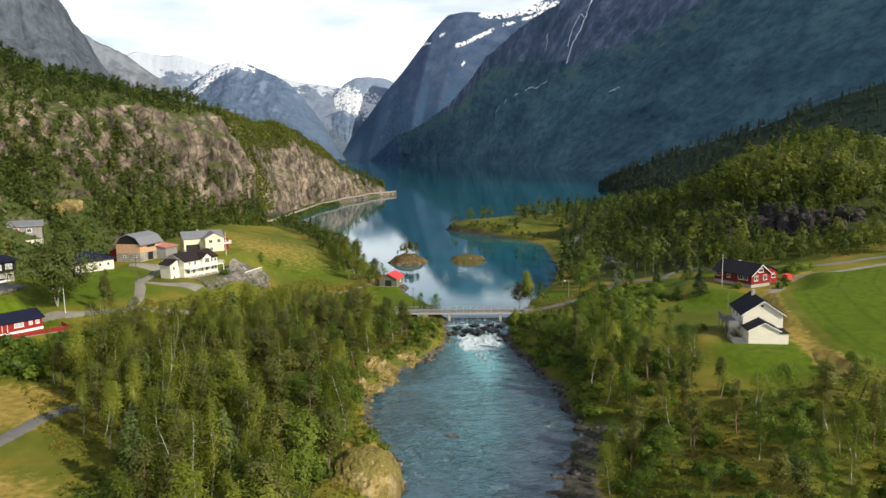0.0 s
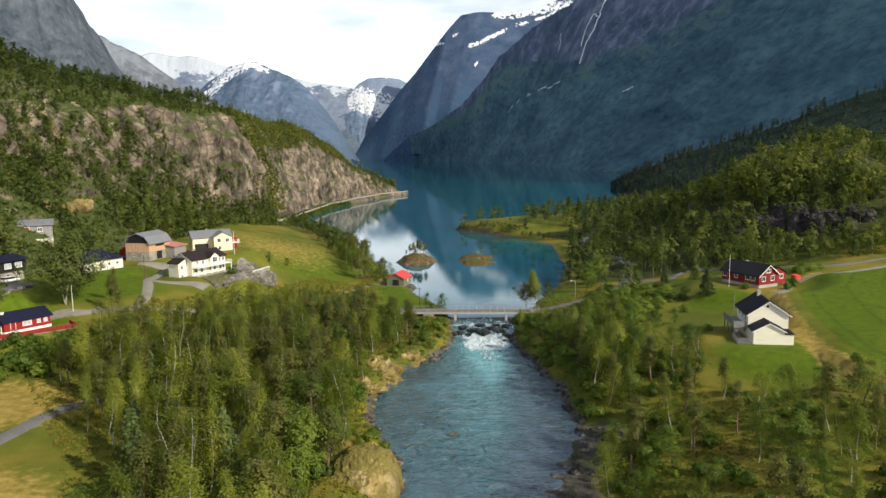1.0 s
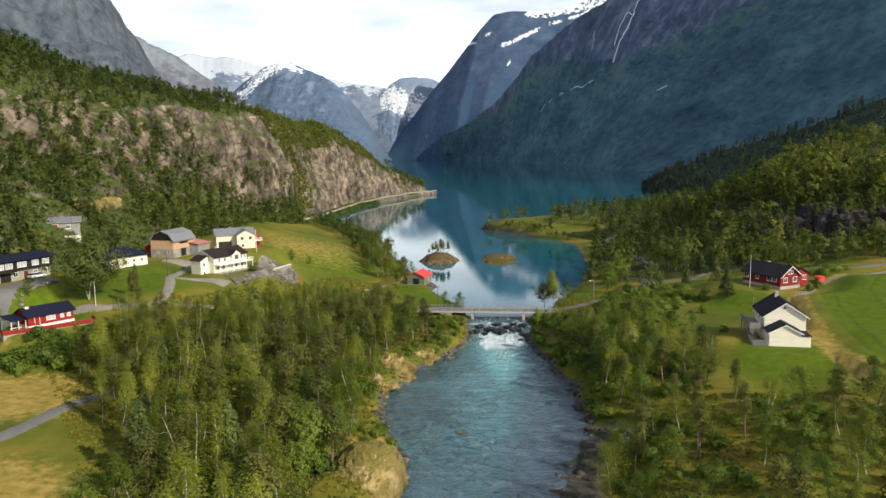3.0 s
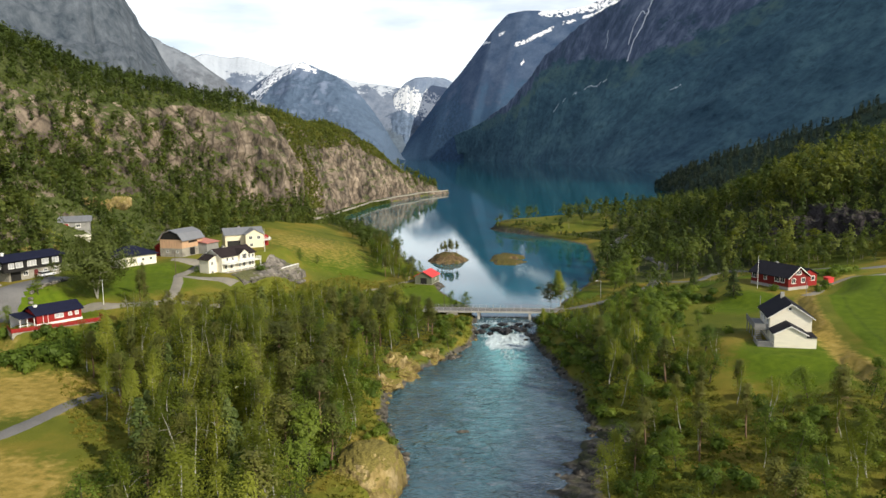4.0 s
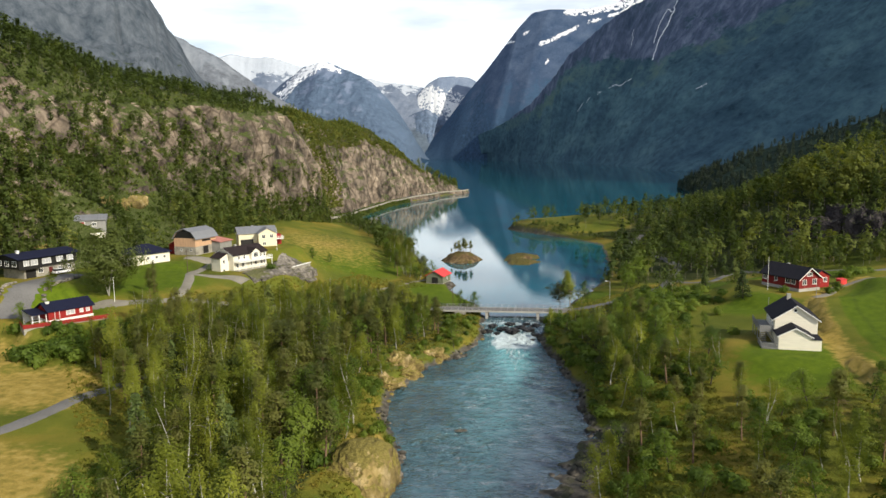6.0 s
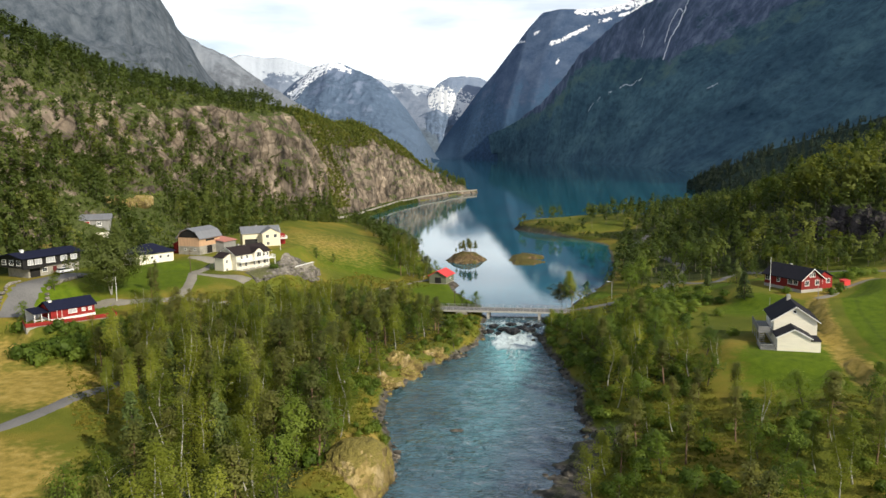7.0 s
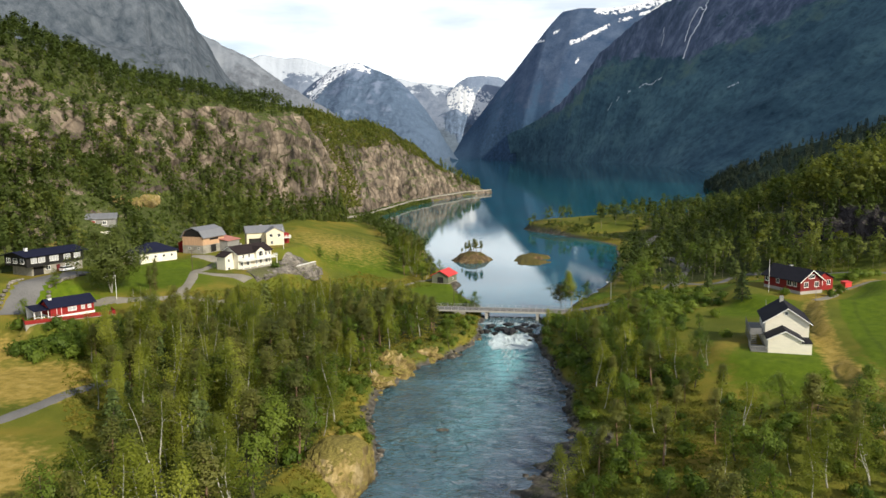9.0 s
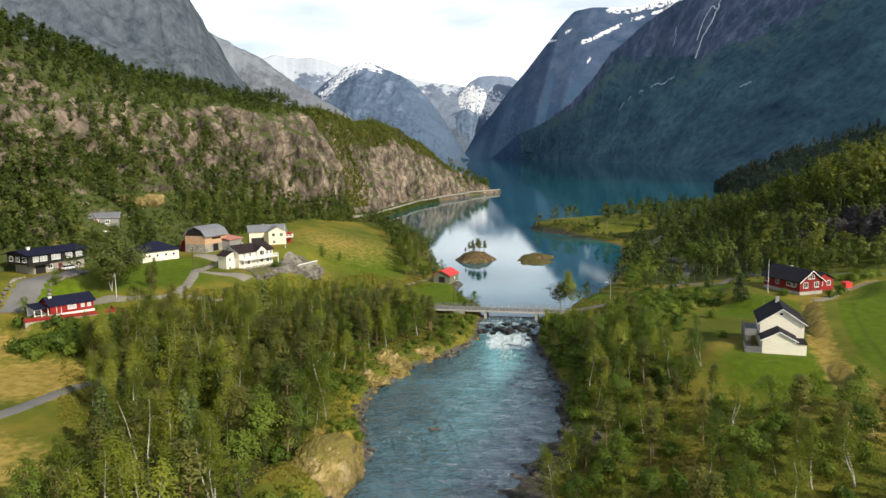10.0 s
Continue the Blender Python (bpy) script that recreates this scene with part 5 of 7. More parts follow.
def pole(name, label, x, y, h, r, mat, cap=True):
    z = ground_at(x, y)
    t = thing(name, label, name.replace("_", " "), pose(x, y, z))
    part("shaft", tube([(0, 0, -0.6), (0, 0, h * 0.5), (0, 0, h)], (r, r * 0.85, r * 0.6), 8), mat, t)
    part("cap" if cap else "crossarm", merge([tube([(0, 0, h), (0, 0, h + 0.15)], (r, r * 0.4), 8)]) if cap else box(-0.7, 0.7, -0.05, 0.05, h - 0.6, h - 0.48), mat, t)


street_lamp(37.3, 219.5, 5.2)
pole("flagpole", "tall white flagpole beside the red house", 76.0, 200.2, 8.6, 0.065, TRIM)
pole("flagpole", "white flagpole before the cream house", -72.5, 243.0, 7.5, 0.09, TRIM)
WOODPOLE = plain("tarred_pole_wood", (0.10, 0.075, 0.05), 0.85, 0.15, 0.3, 2.0, stretch=(1, 1, 0.2))
pole("utility_pole", "dark wooden utility pole by the bridge road", -9.6, 221.0, 7.2, 0.11, WOODPOLE, False)
pole("flagpole", "slim white pole before the great birch", -88.6, 169.6, 6.2, 0.07, TRIM)
pole("utility_pole", "grey wooden utility pole on the farm lawn", -86.5, 205, 7.0, 0.11, WOODPOLE, False)
pole("fence_post", "pale slim post behind the white house", 70.5, 181.0, 4.2, 0.08, GREYWOOD)
pole("fence_post", "pale slim post at the field's edge", 83.0, 186.0, 3.6, 0.07, GREYWOOD)


def car_at(m):
    t = thing("parked_car", "white estate car parked on asphalt before the house", "car", m)
    side = [(-2.2, 0.35), (2.2, 0.35), (2.25, 0.75), (1.25, 0.92), (-2.2, 0.95)]
    part("body", turned(prism([(y, z) for y, z in side], -0.86, 0.86), pose(0, 0, 0, 0, 0, -90)), CARPAINT, t)
    cab = [(-2.1, 0.95), (1.2, 0.92), (0.55, 1.42), (-1.85, 1.45)]
    part("cabin", turned(prism(cab, -0.74, 0.74), pose(0, 0, 0.004, 0, 0, -90)), GLASS, t)
    part("roof", box(-1.8, 0.5, -0.72, 0.72, 1.44, 1.5), CARPAINT, t)
    for x in (-1.4, 1.4):
        for y in (-0.82, 0.82):
            w = part("wheel", tube([(x, y - 0.11, 0.33), (x, y + 0.11, 0.33)], (0.33, 0.33), 14), TYRE, t)
            part("rim", tube([(x, y - 0.12, 0.33), (x, y + 0.12, 0.33)], (0.2, 0.2), 10), STEEL, w)
    for y in (-0.6, 0.6):
        part("headlight", box(2.12, 2.24, y - 0.18, y + 0.18, 0.6, 0.75), TRIM, t)
        part("tail_light", box(-2.24, -2.16, y - 0.12, y + 0.12, 0.7, 0.92), RED, t)


car_at(pose(-112.6, 184.6, ground_at(-112.6, 184.6) + 0.16, 0, 0, 71))
part("lower_wall", box(-0.5, 3.6, -4.6, -2.2, -4.0, -0.6), WHITE, hut, "white lower porch wall")


# ---- rocks ----
def rock_mesh(name, seed, rough=0.35, flat=0.7, mat=None, level=2):
    bm = bmesh.new()
    bmesh.ops.create_icosphere(bm, subdivisions=level, radius=1.0)
    off = Vector((seed * 7.1, seed * 3.7, seed * 1.3))
    for v in bm.verts:
        k = 1 + rough * noise.fractal(v.co * 1.3 + off, 0.9, 2.0, 4)
        v.co = Vector((v.co.x * k, v.co.y * k, v.co.z * k * flat))
    me = bpy.data.meshes.new(name)
    bm.to_mesh(me)
    bm.free()
    me.materials.append(mat or STONE)
    return me


rng = np.random.default_rng(5)
rocks = [rock_mesh("bank_stone", s) for s in range(6)]
black_rocks = [rock_mesh("rapids_rock", s, 0.45, 0.7, WETROCK, 3) for s in range(4)]
tan_rocks = [rock_mesh("bank_stone", s, 0.35, 0.7, BOULDER) for s in range(6)]


def stone_at(x, y, z, r, name, label, group, sx=1.0, sy=1.0, sz=1.0):
    ob = new(name, rocks[int(rng.integers(0, 6))])
    ob.matrix_world = pose(x, y, z, 0, 0, rng.uniform(0, 360)) @ Matrix.Diagonal((r * sx, r * sy, r * sz, 1))
    return tagged(ob, label, "rock", group)


# stones along both banks of the river
for i in range(230):
    y = rng.uniform(84, 206)
    left = rng.random() < 0.42
    xl, xr = (float(k) for k in shores(np.array(y)))
    d = rng.normal(0.4, 1.0) if not (y < 132 and not left) else rng.uniform(-1.0, 6.5)
    x = xl - d if left else xr + d
    r = min(1.5, 0.25 + rng.gamma(1.6, 0.26)) * (0.62 if y > 136 else 1.0)
    ob = stone_at(x, y, max(ground_at(x, y), float(water_level(y)) - 0.3) + 0.05 * r, r, "bank_stone", "ochre stone at the water's edge" if left and y > 140 and i % 3 == 0 else "grey stone at the water's edge", "bank stones", 1.2)
    if left and y > 140 and i % 3 == 0:
        ob.data = tan_rocks[i % 6]
# dark rocks in the rapids
for x, y, r in ((3.5, 203, 1.3), (6.6, 201, 1.6), (9.2, 200, 1.9), (11.6, 202, 1.4), (13.6, 200.5, 1.6), (15.3, 203.5, 1.2), (5, 198.5, 0.9), (8.2, 204.5, 1.3), (12.8, 204.8, 1.0), (15.5, 198, 1.1), (2.6, 199.5, 1.2)):
    stone_at(x, y, float(water_level(y)) - 0.05, r, "rapids_rock", "dark wet rock breaking the rapids", "rapids rocks", 1.25, 1.0, 0.75).data = black_rocks[int(rng.integers(0, 4))]
for x, y, r in ((-4.0, 179.5, 1.5), (-5.6, 178.6, 1.1), (-2.6, 180.4, 1.0), (1.5, 130.2, 0.75)):
    stone_at(x, y, -2.45, r, "river_rock", "dark boulder lying in the river", "", 1.5, 0.8, 0.6)

# flat slabs of the bar on the right bank
for i in range(26):
    y = rng.uniform(96, 131)
    x = float(shores(np.array(y))[1]) + rng.uniform(0.3, 6.0)
    r = rng.uniform(1.2, 2.8)
    stone_at(x, y, ground_at(x, y) - 0.12 * r, r, "bank_slab", "flat dark slab of rock on the river bar", "bar slabs", 1.3, 1.0, 0.3)

# ochre rock dome on the left bank
bm = bmesh.new()
bmesh.ops.create_icosphere(bm, subdivisions=5, radius=1.0)
for v in bm.verts:
    k = 1 + 0.10 * noise.fractal(v.co * 1.6, 0.9, 2.0, 5) + 0.03 * noise.fractal(v.co * 7, 0.9, 2.0, 3)
    v.co = Vector((v.co.x * 6.3 * k, v.co.y * 9.6 * k, v.co.z * 5.6 * k))
me = bpy.data.meshes.new("boulder")
bm.to_mesh(me)
bm.free()
me.materials.append(BOULDER)
ob = new("boulder", me)
ob.matrix_world = pose(-12.0, 109.0, -2.2, 0, 0, 8)
tagged(ob, "rounded ochre rock dome with dry moss on the bank", "boulder")
for x, y, r, h in ((-16.2, 163.5, 5.2, 3.8), (-10.2, 176.5, 3.4, 2.4), (-18.0, 154, 4.2, 2.8), (-5.5, 193, 2.6, 1.8)):
    ob = new("bank_outcrop", rock_mesh("bank_outcrop", x, 0.55, h / r, BOULDER, 5))
    ob.matrix_world = pose(x, y, -1.6, 0, 0, rng.uniform(0, 360)) @ Matrix.Diagonal((r, r, r, 1))
    tagged(ob, "ochre rock outcrop with moss and lichen on the river bank", "rock outcrop", "bank outcrops")

# rocks and retaining wall beside the villa
for x, y, r in ((-66, 232.5, 2.6), (-63.5, 234, 2.2), (-68, 235, 2.6), (-61, 231, 1.8), (-64.5, 229, 1.6), (-66.5, 226.5, 1.4), (-59.5, 228, 1.3), (-58, 231, 1.6), (-60.5, 234.5, 2.0), (-62, 226, 1.2), (-64, 223.5, 1.1), (-57.5, 234, 1.2), (-65, 237, 1.5), (-60, 237, 1.4), (-61.5, 223, 0.9)):
    stone_at(x, y, ground_at(x, y) + 0.2 * r, r, "garden_rock", "pale grey rock in the villa's terraced garden", "garden rocks").data = rocks[int(rng.integers(0, 6))]
GREYROCK = cliff_material("pale_grey_rock", (0.09, 0.083, 0.075), (0.22, 0.205, 0.18), (0.33, 0.31, 0.275), (0.12, 0.12, 0.05), -0.2, 4.0, 0.6)
for o in [o for o in scene.objects if o.name.startswith("garden_rock")]:
    o.data = o.data.copy()
    o.data.materials[0] = GREYROCK
# stepped slope of bare grey rock below the villa, with two retaining walls
ru, rv = np.linspace(0, 1, 74), np.linspace(0, 1, 34)
RU, RV = np.meshgrid(ru, rv, indexing="ij")
top_x, top_y = np.interp(RU, (0, 0.5, 1), (-73.5, -68.6, -67.5)), np.interp(RU, (0, 0.5, 1), (211, 226, 246))
low_x, low_y = np.interp(RU, (0, 0.5, 1), (-67.0, -60.5, -57.5)), np.interp(RU, (0, 0.5, 1), (205, 221, 243))
TX, TY = top_x + (low_x - top_x) * RV, top_y + (low_y - top_y) * RV
drop = RV + 0.16 * fbm(TX * 0.25, TY * 0.25, 3, 91)
ledge = np.floor(drop * 4.2) / 4.2
TZ = 12.9 - 4.2 * (0.45 * drop + 0.55 * ledge) + 0.45 * fbm(TX * 0.5, TY * 0.5, 4, 93) + 2.6 * np.exp(-((RU - 0.72) / 0.16) ** 2 - ((RV - 0.12) / 0.28) ** 2)
rim = np.minimum(np.minimum(RU, 1 - RU) * 16, np.minimum(RV, 1 - RV) * 9)
TZ = np.where(rim < 0.5, land(TX, TY) - 1.0, np.maximum(TZ, land(TX, TY) + 0.25 + 0.35 * fbm(TX * 0.6, TY * 0.6, 3, 95)))
terrace = mesh_object("rock_terrace", np.stack([TX.ravel(), TY.ravel(), TZ.ravel()], 1).tolist(), grid_faces(74, 34), GREYROCK)
tagged(terrace, "bare grey rock slope stepping down below the villa", "rock bank")


def terrace_height(x, y):
    k = int(np.argmin((TX - x) ** 2 + (TY - y) ** 2))
    return float(TZ.ravel()[k])


def retaining_wall(label, a, b, tall, mat):
    """A dry stone wall of rough blocks with a cap, from a to b."""
    length, turn = math.hypot(b[0] - a[0], b[1] - a[1]), math.degrees(math.atan2(b[1] - a[1], b[0] - a[0]))
    t = thing("retaining_wall", label, "wall", pose(a[0], a[1], terrace_height((a[0] + b[0]) / 2, (a[1] + b[1]) / 2), 0, 0, turn))
    part("core", box(0, length, -0.15, 0.35, -1.6, tall - 0.12), mat, t)
    x = 0.0
    while x < length - 0.5:
        w = rng.uniform(0.6, 1.3)
        for k in range(3):
            h = (tall + 0.4) / 3
            part("stone", box(x, min(x + w, length) - 0.04, -0.2 - rng.uniform(0, 0.12), 0.0, -0.5 + k * h, -0.5 + (k + 1) * h - 0.05), mat, t)
        x += w
    part("cap_stone", box(-0.1, length + 0.1, -0.3, 0.45, tall - 0.1, tall + 0.06), TRIM if mat is STONEWALL else mat, t)


retaining_wall("pale dry stone retaining wall with a white cap", (-64.6, 226), (-60.6, 241.5), 1.5, STONEWALL)
retaining_wall("grey dry stone wall at the foot of the rock slope", (-65.4, 209), (-60.4, 223), 1.0, GREYROCK)

# stones edging the asphalt yard
edging = rock_mesh("edging_stone", 9, 0.35, 0.7, GREYROCK)
for line in (((-103.6, 178.5), (-104, 176.6), (-105.4, 170.6), (-105.6, 167.6), (-104.6, 164.5)), ((-113.8, 159), (-114.9, 162.5), (-115.2, 166), (-116.2, 171.5))):
    for (xa, ya), (xb, yb) in zip(line[:-1], line[1:]):
        n_ = max(2, int(math.hypot(xb - xa, yb - ya) / 0.85))
        for i in range(n_):
            x, y, r = xa + (xb - xa) * i / n_ + rng.normal(0, 0.2), ya + (yb - ya) * i / n_ + rng.normal(0, 0.2), rng.uniform(0.4, 0.75)
            o = new("edging_stone", edging)
            o.matrix_world = pose(x, y, ground_at(x, y) + 0.25 * r, 0, 0, rng.uniform(0, 360)) @ Matrix.Diagonal((r, r, r, 1))
            tagged(o, "pale grey stone edging the asphalt yard", "stone", "yard edging stones")


# ---- islands ----
ISLE = cliff_material("heathery_islet_rock", (0.04, 0.03, 0.018), (0.13, 0.09, 0.045), (0.24, 0.18, 0.095), (0.095, 0.08, 0.02), 0.12, 3.5, 0.5)


def islet(name, label, cx, cy, rx, ry, h, seed, cut=None):
    n = 46
    u = np.linspace(-1.35, 1.35, n)
    U, V = np.meshgrid(u, u, indexing="ij")
    r = np.hypot(U, V) * (1 + 0.28 * fbm(U * 1.6 + seed, V * 1.6, 4, seed))
    Z = h * (1 - r ** 2.2) + 0.5 * fbm(U * 5, V * 5 + seed, 4, seed + 3)
    if cut:
        Z = Z - cut[3] * np.exp(-((U - cut[0]) / cut[2]) ** 2 - ((V - cut[1]) / 0.2) ** 2)
    Z = np.maximum(Z, -2.0)
    P = np.stack([(cx + U * rx).ravel(), (cy + V * ry).ravel(), Z.ravel()], 1)
    return tagged(mesh_object(name, P.tolist(), grid_faces(n, n), ISLE, None, True), label, "islet")


islet("rocky_islet", "small rocky islet with a clump of pines in the lake", -17.0, 327, 9.2, 11.5, 3.9, 3)
islet("rocky_islet", "low bare ochre islet split by a cove in the lake", 10.0, 330, 8.0, 17, 1.9, 8, (0.45, -0.1, 0.75, 2.6))

# ---- foliage materials ----
BIRCH_LEAF = leaf_material("birch_leaves", (0.135, 0.170, 0.022), (0.215, 0.250, 0.032), (0.305, 0.325, 0.046), 0.55)
PINE_LEAF = leaf_material("pine_needles", (0.085, 0.100, 0.024), (0.130, 0.142, 0.032), (0.180, 0.182, 0.044), 0.4)
SPRUCE_LEAF = leaf_material("spruce_needles", (0.04, 0.06, 0.018), (0.085, 0.12, 0.03), (0.16, 0.18, 0.04), 0.2)
ALDER_LEAF = leaf_material("alder_leaves", (0.078, 0.128, 0.018), (0.135, 0.200, 0.027), (0.205, 0.265, 0.038), 0.5)
DEEP_LEAF = leaf_material("shaded_birch_leaves", (0.085, 0.112, 0.027), (0.125, 0.155, 0.036), (0.17, 0.20, 0.046))
GREY_LEAF = leaf_material("grey_willow_leaves", (0.07, 0.085, 0.065), (0.13, 0.15, 0.11), (0.19, 0.21, 0.16))
RUST_LEAF = leaf_material("rowan_leaves", (0.05, 0.055, 0.018), (0.085, 0.085, 0.028), (0.13, 0.11, 0.038))
WHITEBARK = plain("white_birch_bark", (0.42, 0.40, 0.35), 0.8, 0.2, 0.45, 3.0, stretch=(1, 1, 2))
PINEBARK = plain("reddish_pine_bark", (0.20, 0.13, 0.085), 0.9, 0.1, 0.35, 3.0)
DARKBARK = plain("grey_brown_bark", (0.10, 0.085, 0.065), 0.9, 0.1, 0.35, 3.0)


def leaves(centres, spread, count, size, rg, lift=0.35, stray=0.24, tall=0.75, ball=0.8):
    """Small leaf triangles round clump centres."""
    c = np.repeat(centres, count, 0)
    sp = np.repeat(spread, count, 0)[:, None]
    n = len(c)
    off = rg.normal(0, 1, (n, 3)) * sp * np.array((1, 1, tall))
    p = c + off
    axis_ = c - np.array((0, 0, c[:, 2].mean()))
    axis_ /= np.maximum(np.linalg.norm(axis_, axis=1), 0.3)[:, None]
    nrm = stray * rg.normal(0, 1, (n, 3)) + off / np.maximum(sp, 0.01) * ball + 1.25 * axis_ + np.array((0, 0, lift))
    nrm /= np.linalg.norm(nrm, axis=1)[:, None]
    a = np.cross(nrm, rg.normal(0, 1, (n, 3)))
    a /= np.linalg.norm(a, axis=1)[:, None]
    b = np.cross(nrm, a)
    s = (size * rg.uniform(0.6, 1.4, n))[:, None]
    return np.stack([p + a * s, p - a * s * 0.5 + b * s * 0.8, p - a * s * 0.5 - b * s * 0.8], 1)


def tri_mesh(name, tris, mat):
    t = np.asarray(tris, np.float32).reshape(-1, 3)
    me = bpy.data.meshes.new(name)
    n = len(t)
    me.vertices.add(n)
    me.vertices.foreach_set("co", t.ravel())
    me.loops.add(n)
    me.loops.foreach_set("vertex_index", np.arange(n, dtype=np.int32))
    me.polygons.add(n // 3)
    me.polygons.foreach_set("loop_start", np.arange(0, n, 3, dtype=np.int32))
    me.materials.append(mat)
    me.update(calc_edges=True)
    return me


def simple_mesh(name, vf, mat):
    me = bpy.data.meshes.new(name)
    me.from_pydata(vf[0], [], vf[1])
    me.materials.append(mat)
    me.polygons.foreach_set("use_smooth", [True] * len(me.polygons))
    me.update()
    return me


def broadleaf(seed, h=11.0, w=2.3, base=0.22, clumps=46, per=30, size=0.30, droop=0.0, stems=1, tall=0.75, stray=0.24, ball=0.8, fluff=1.0):
    """Trunk and crown of a birch or alder: limbs with leaf clumps at their ends."""
    rg = np.random.default_rng(seed)
    wood, cen, spr = [], [], []
    lobe, lobe2 = rg.uniform(0, 6.28), rg.uniform(0, 6.28)
    for s in range(stems):
        lean = rg.normal(0, 0.07, 2) + (0 if stems == 1 else 1) * rg.normal(0, 0.06, 2)
        top = h * rg.uniform(0.88, 1.0)
        line = [np.array((lean[0] * z + 0.25 * math.sin(z * 0.5 + seed), lean[1] * z + 0.2 * math.cos(z * 0.6 + seed), z)) for z in np.linspace(-0.6, top, 8)]
        r0 = 0.011 * h
        wood.append(tube(line, np.linspace(r0, 0.02, 8), 5))
        k = clumps // stems
        for i in range(k):
            f = base + (1 - base) * ((i + rg.random()) / k)
            p = np.array([np.interp(f * top, [q[2] for q in line], [q[j] for q in line]) for j in range(3)])
            width = w * (math.sin(math.pi * min(1, ((f - base) / (1 - base)) ** 0.85 * 0.84 + 0.15)) ** 1.05) * rg.uniform(0.3, 1.2)
            ang = rg.uniform(0, 2 * math.pi)
            width *= 1 + 0.3 * math.sin(2 * ang + lobe + 5 * f) + 0.22 * math.sin(3 * ang + lobe2 - 9 * f)
            e = p + np.array((math.cos(ang) * width, math.sin(ang) * width, width * (0.45 - droop)))
            if i % 5 == 0 and width > 0.7:
                wood.append(tube([p, (p + e) / 2 + np.array((0, 0, 0.12 * width)), e], (0.035, 0.022, 0.01), 3))
            cen.append(e)
            spr.append(fluff * rg.uniform(0.30, 0.62) * (0.6 + 0.035 * h))
    return merge(wood), leaves(np.array(cen), np.array(spr), per, size, rg, 0.35, stray, tall, ball)


def pine(seed, h=12.0, low=0.42, dead=7, reach=1.3):
    rg = np.random.default_rng(seed)
    line = [np.array((0.15 * math.sin(z * 0.35 + seed), 0.15 * math.cos(z * 0.4 + seed), z)) for z in np.linspace(-0.6, h, 8)]
    wood, cen, spr = [tube(line, np.linspace(0.017 * h, 0.03, 8), 7)], [], []
    for i in range(34):
        f = low + (1 - low) * (i + rg.random()) / 34
        p = np.array([np.interp(f * h, [q[2] for q in line], [q[j] for q in line]) for j in range(3)])
        width = 2.6 * (1.02 - f) ** 0.55 * rg.uniform(0.35, 1.1) * h / 12
        ang = rg.uniform(0, 2 * math.pi)
        e = p + np.array((math.cos(ang) * width, math.sin(ang) * width, width * 0.22))
        wood.append(tube([p, e], (0.05, 0.015), 3))
        cen += [e, (p + 2 * e) / 3]
        spr += [0.5, 0.4]
    for i in range(dead):
        f = rg.uniform(0.2, low + 0.03)
        ang = rg.uniform(0, 2 * math.pi)
        q = reach * rg.uniform(0.6, 1.1)
        wood.append(tube([(0, 0, f * h), (0.5 * q * math.cos(ang), 0.5 * q * math.sin(ang), f * h + 0.1), (q * math.cos(ang + 0.2), q * math.sin(ang + 0.2), f * h - 0.15 * q)], (0.045, 0.03, 0.01), 3))
    t = leaves(np.array(cen), np.array(spr), 30, 0.17, rg, 0.6, 0.3, 0.55, 0.5)
    return merge(wood), t


def spruce(seed, h=12.0, w=2.3, per=9):
    rg = np.random.default_rng(seed)
    wood, cen, spr = [tube([(0, 0, -0.6), (0, 0, h * 0.5), (0, 0, h)], (0.016 * h, 0.01 * h, 0.02), 6)], [], []
    for i in range(62):
        f = 0.08 + 0.91 * (i / 62)
        width = w * (1 - f) ** 0.85 + 0.12
        for j in range(2):
            ang = rg.uniform(0, 2 * math.pi)
            for q in (0.5, 1.0):
                cen.append((math.cos(ang) * width * q, math.sin(ang) * width * q, f * h - 0.28 * width * q))
                spr.append(0.16 + 0.15 * width * q / w)
    return merge(wood), leaves(np.array(cen), np.array(spr), per, 0.24, rg, 0.5)


def shrub(seed, h=2.2):
    rg = np.random.default_rng(seed)
    a = rg.uniform(0, 2 * math.pi, 20)
    r = rg.uniform(0, 1.1, 20)
    cen = np.stack([np.cos(a) * r, np.sin(a) * r, rg.uniform(0.25, 0.9, 20) * h * (1 - 0.3 * r)], 1)
    wood = [tube([(0, 0, -0.3), tuple(c)], (0.05, 0.015), 3) for c in cen[:8]]
    return merge(wood), leaves(cen, rg.uniform(0.3, 0.5, 20), 24, 0.22, rg)


def stock(kind, name, wood_mat, leaf_mat, builds):
    """The meshes of a kind of tree, each a trunk and a crown."""
    out = []
    for wood, tris in builds:
        out.append((simple_mesh(name + "_trunk", wood, wood_mat), tri_mesh(name + "_crown", tris, leaf_mat)))
    return out


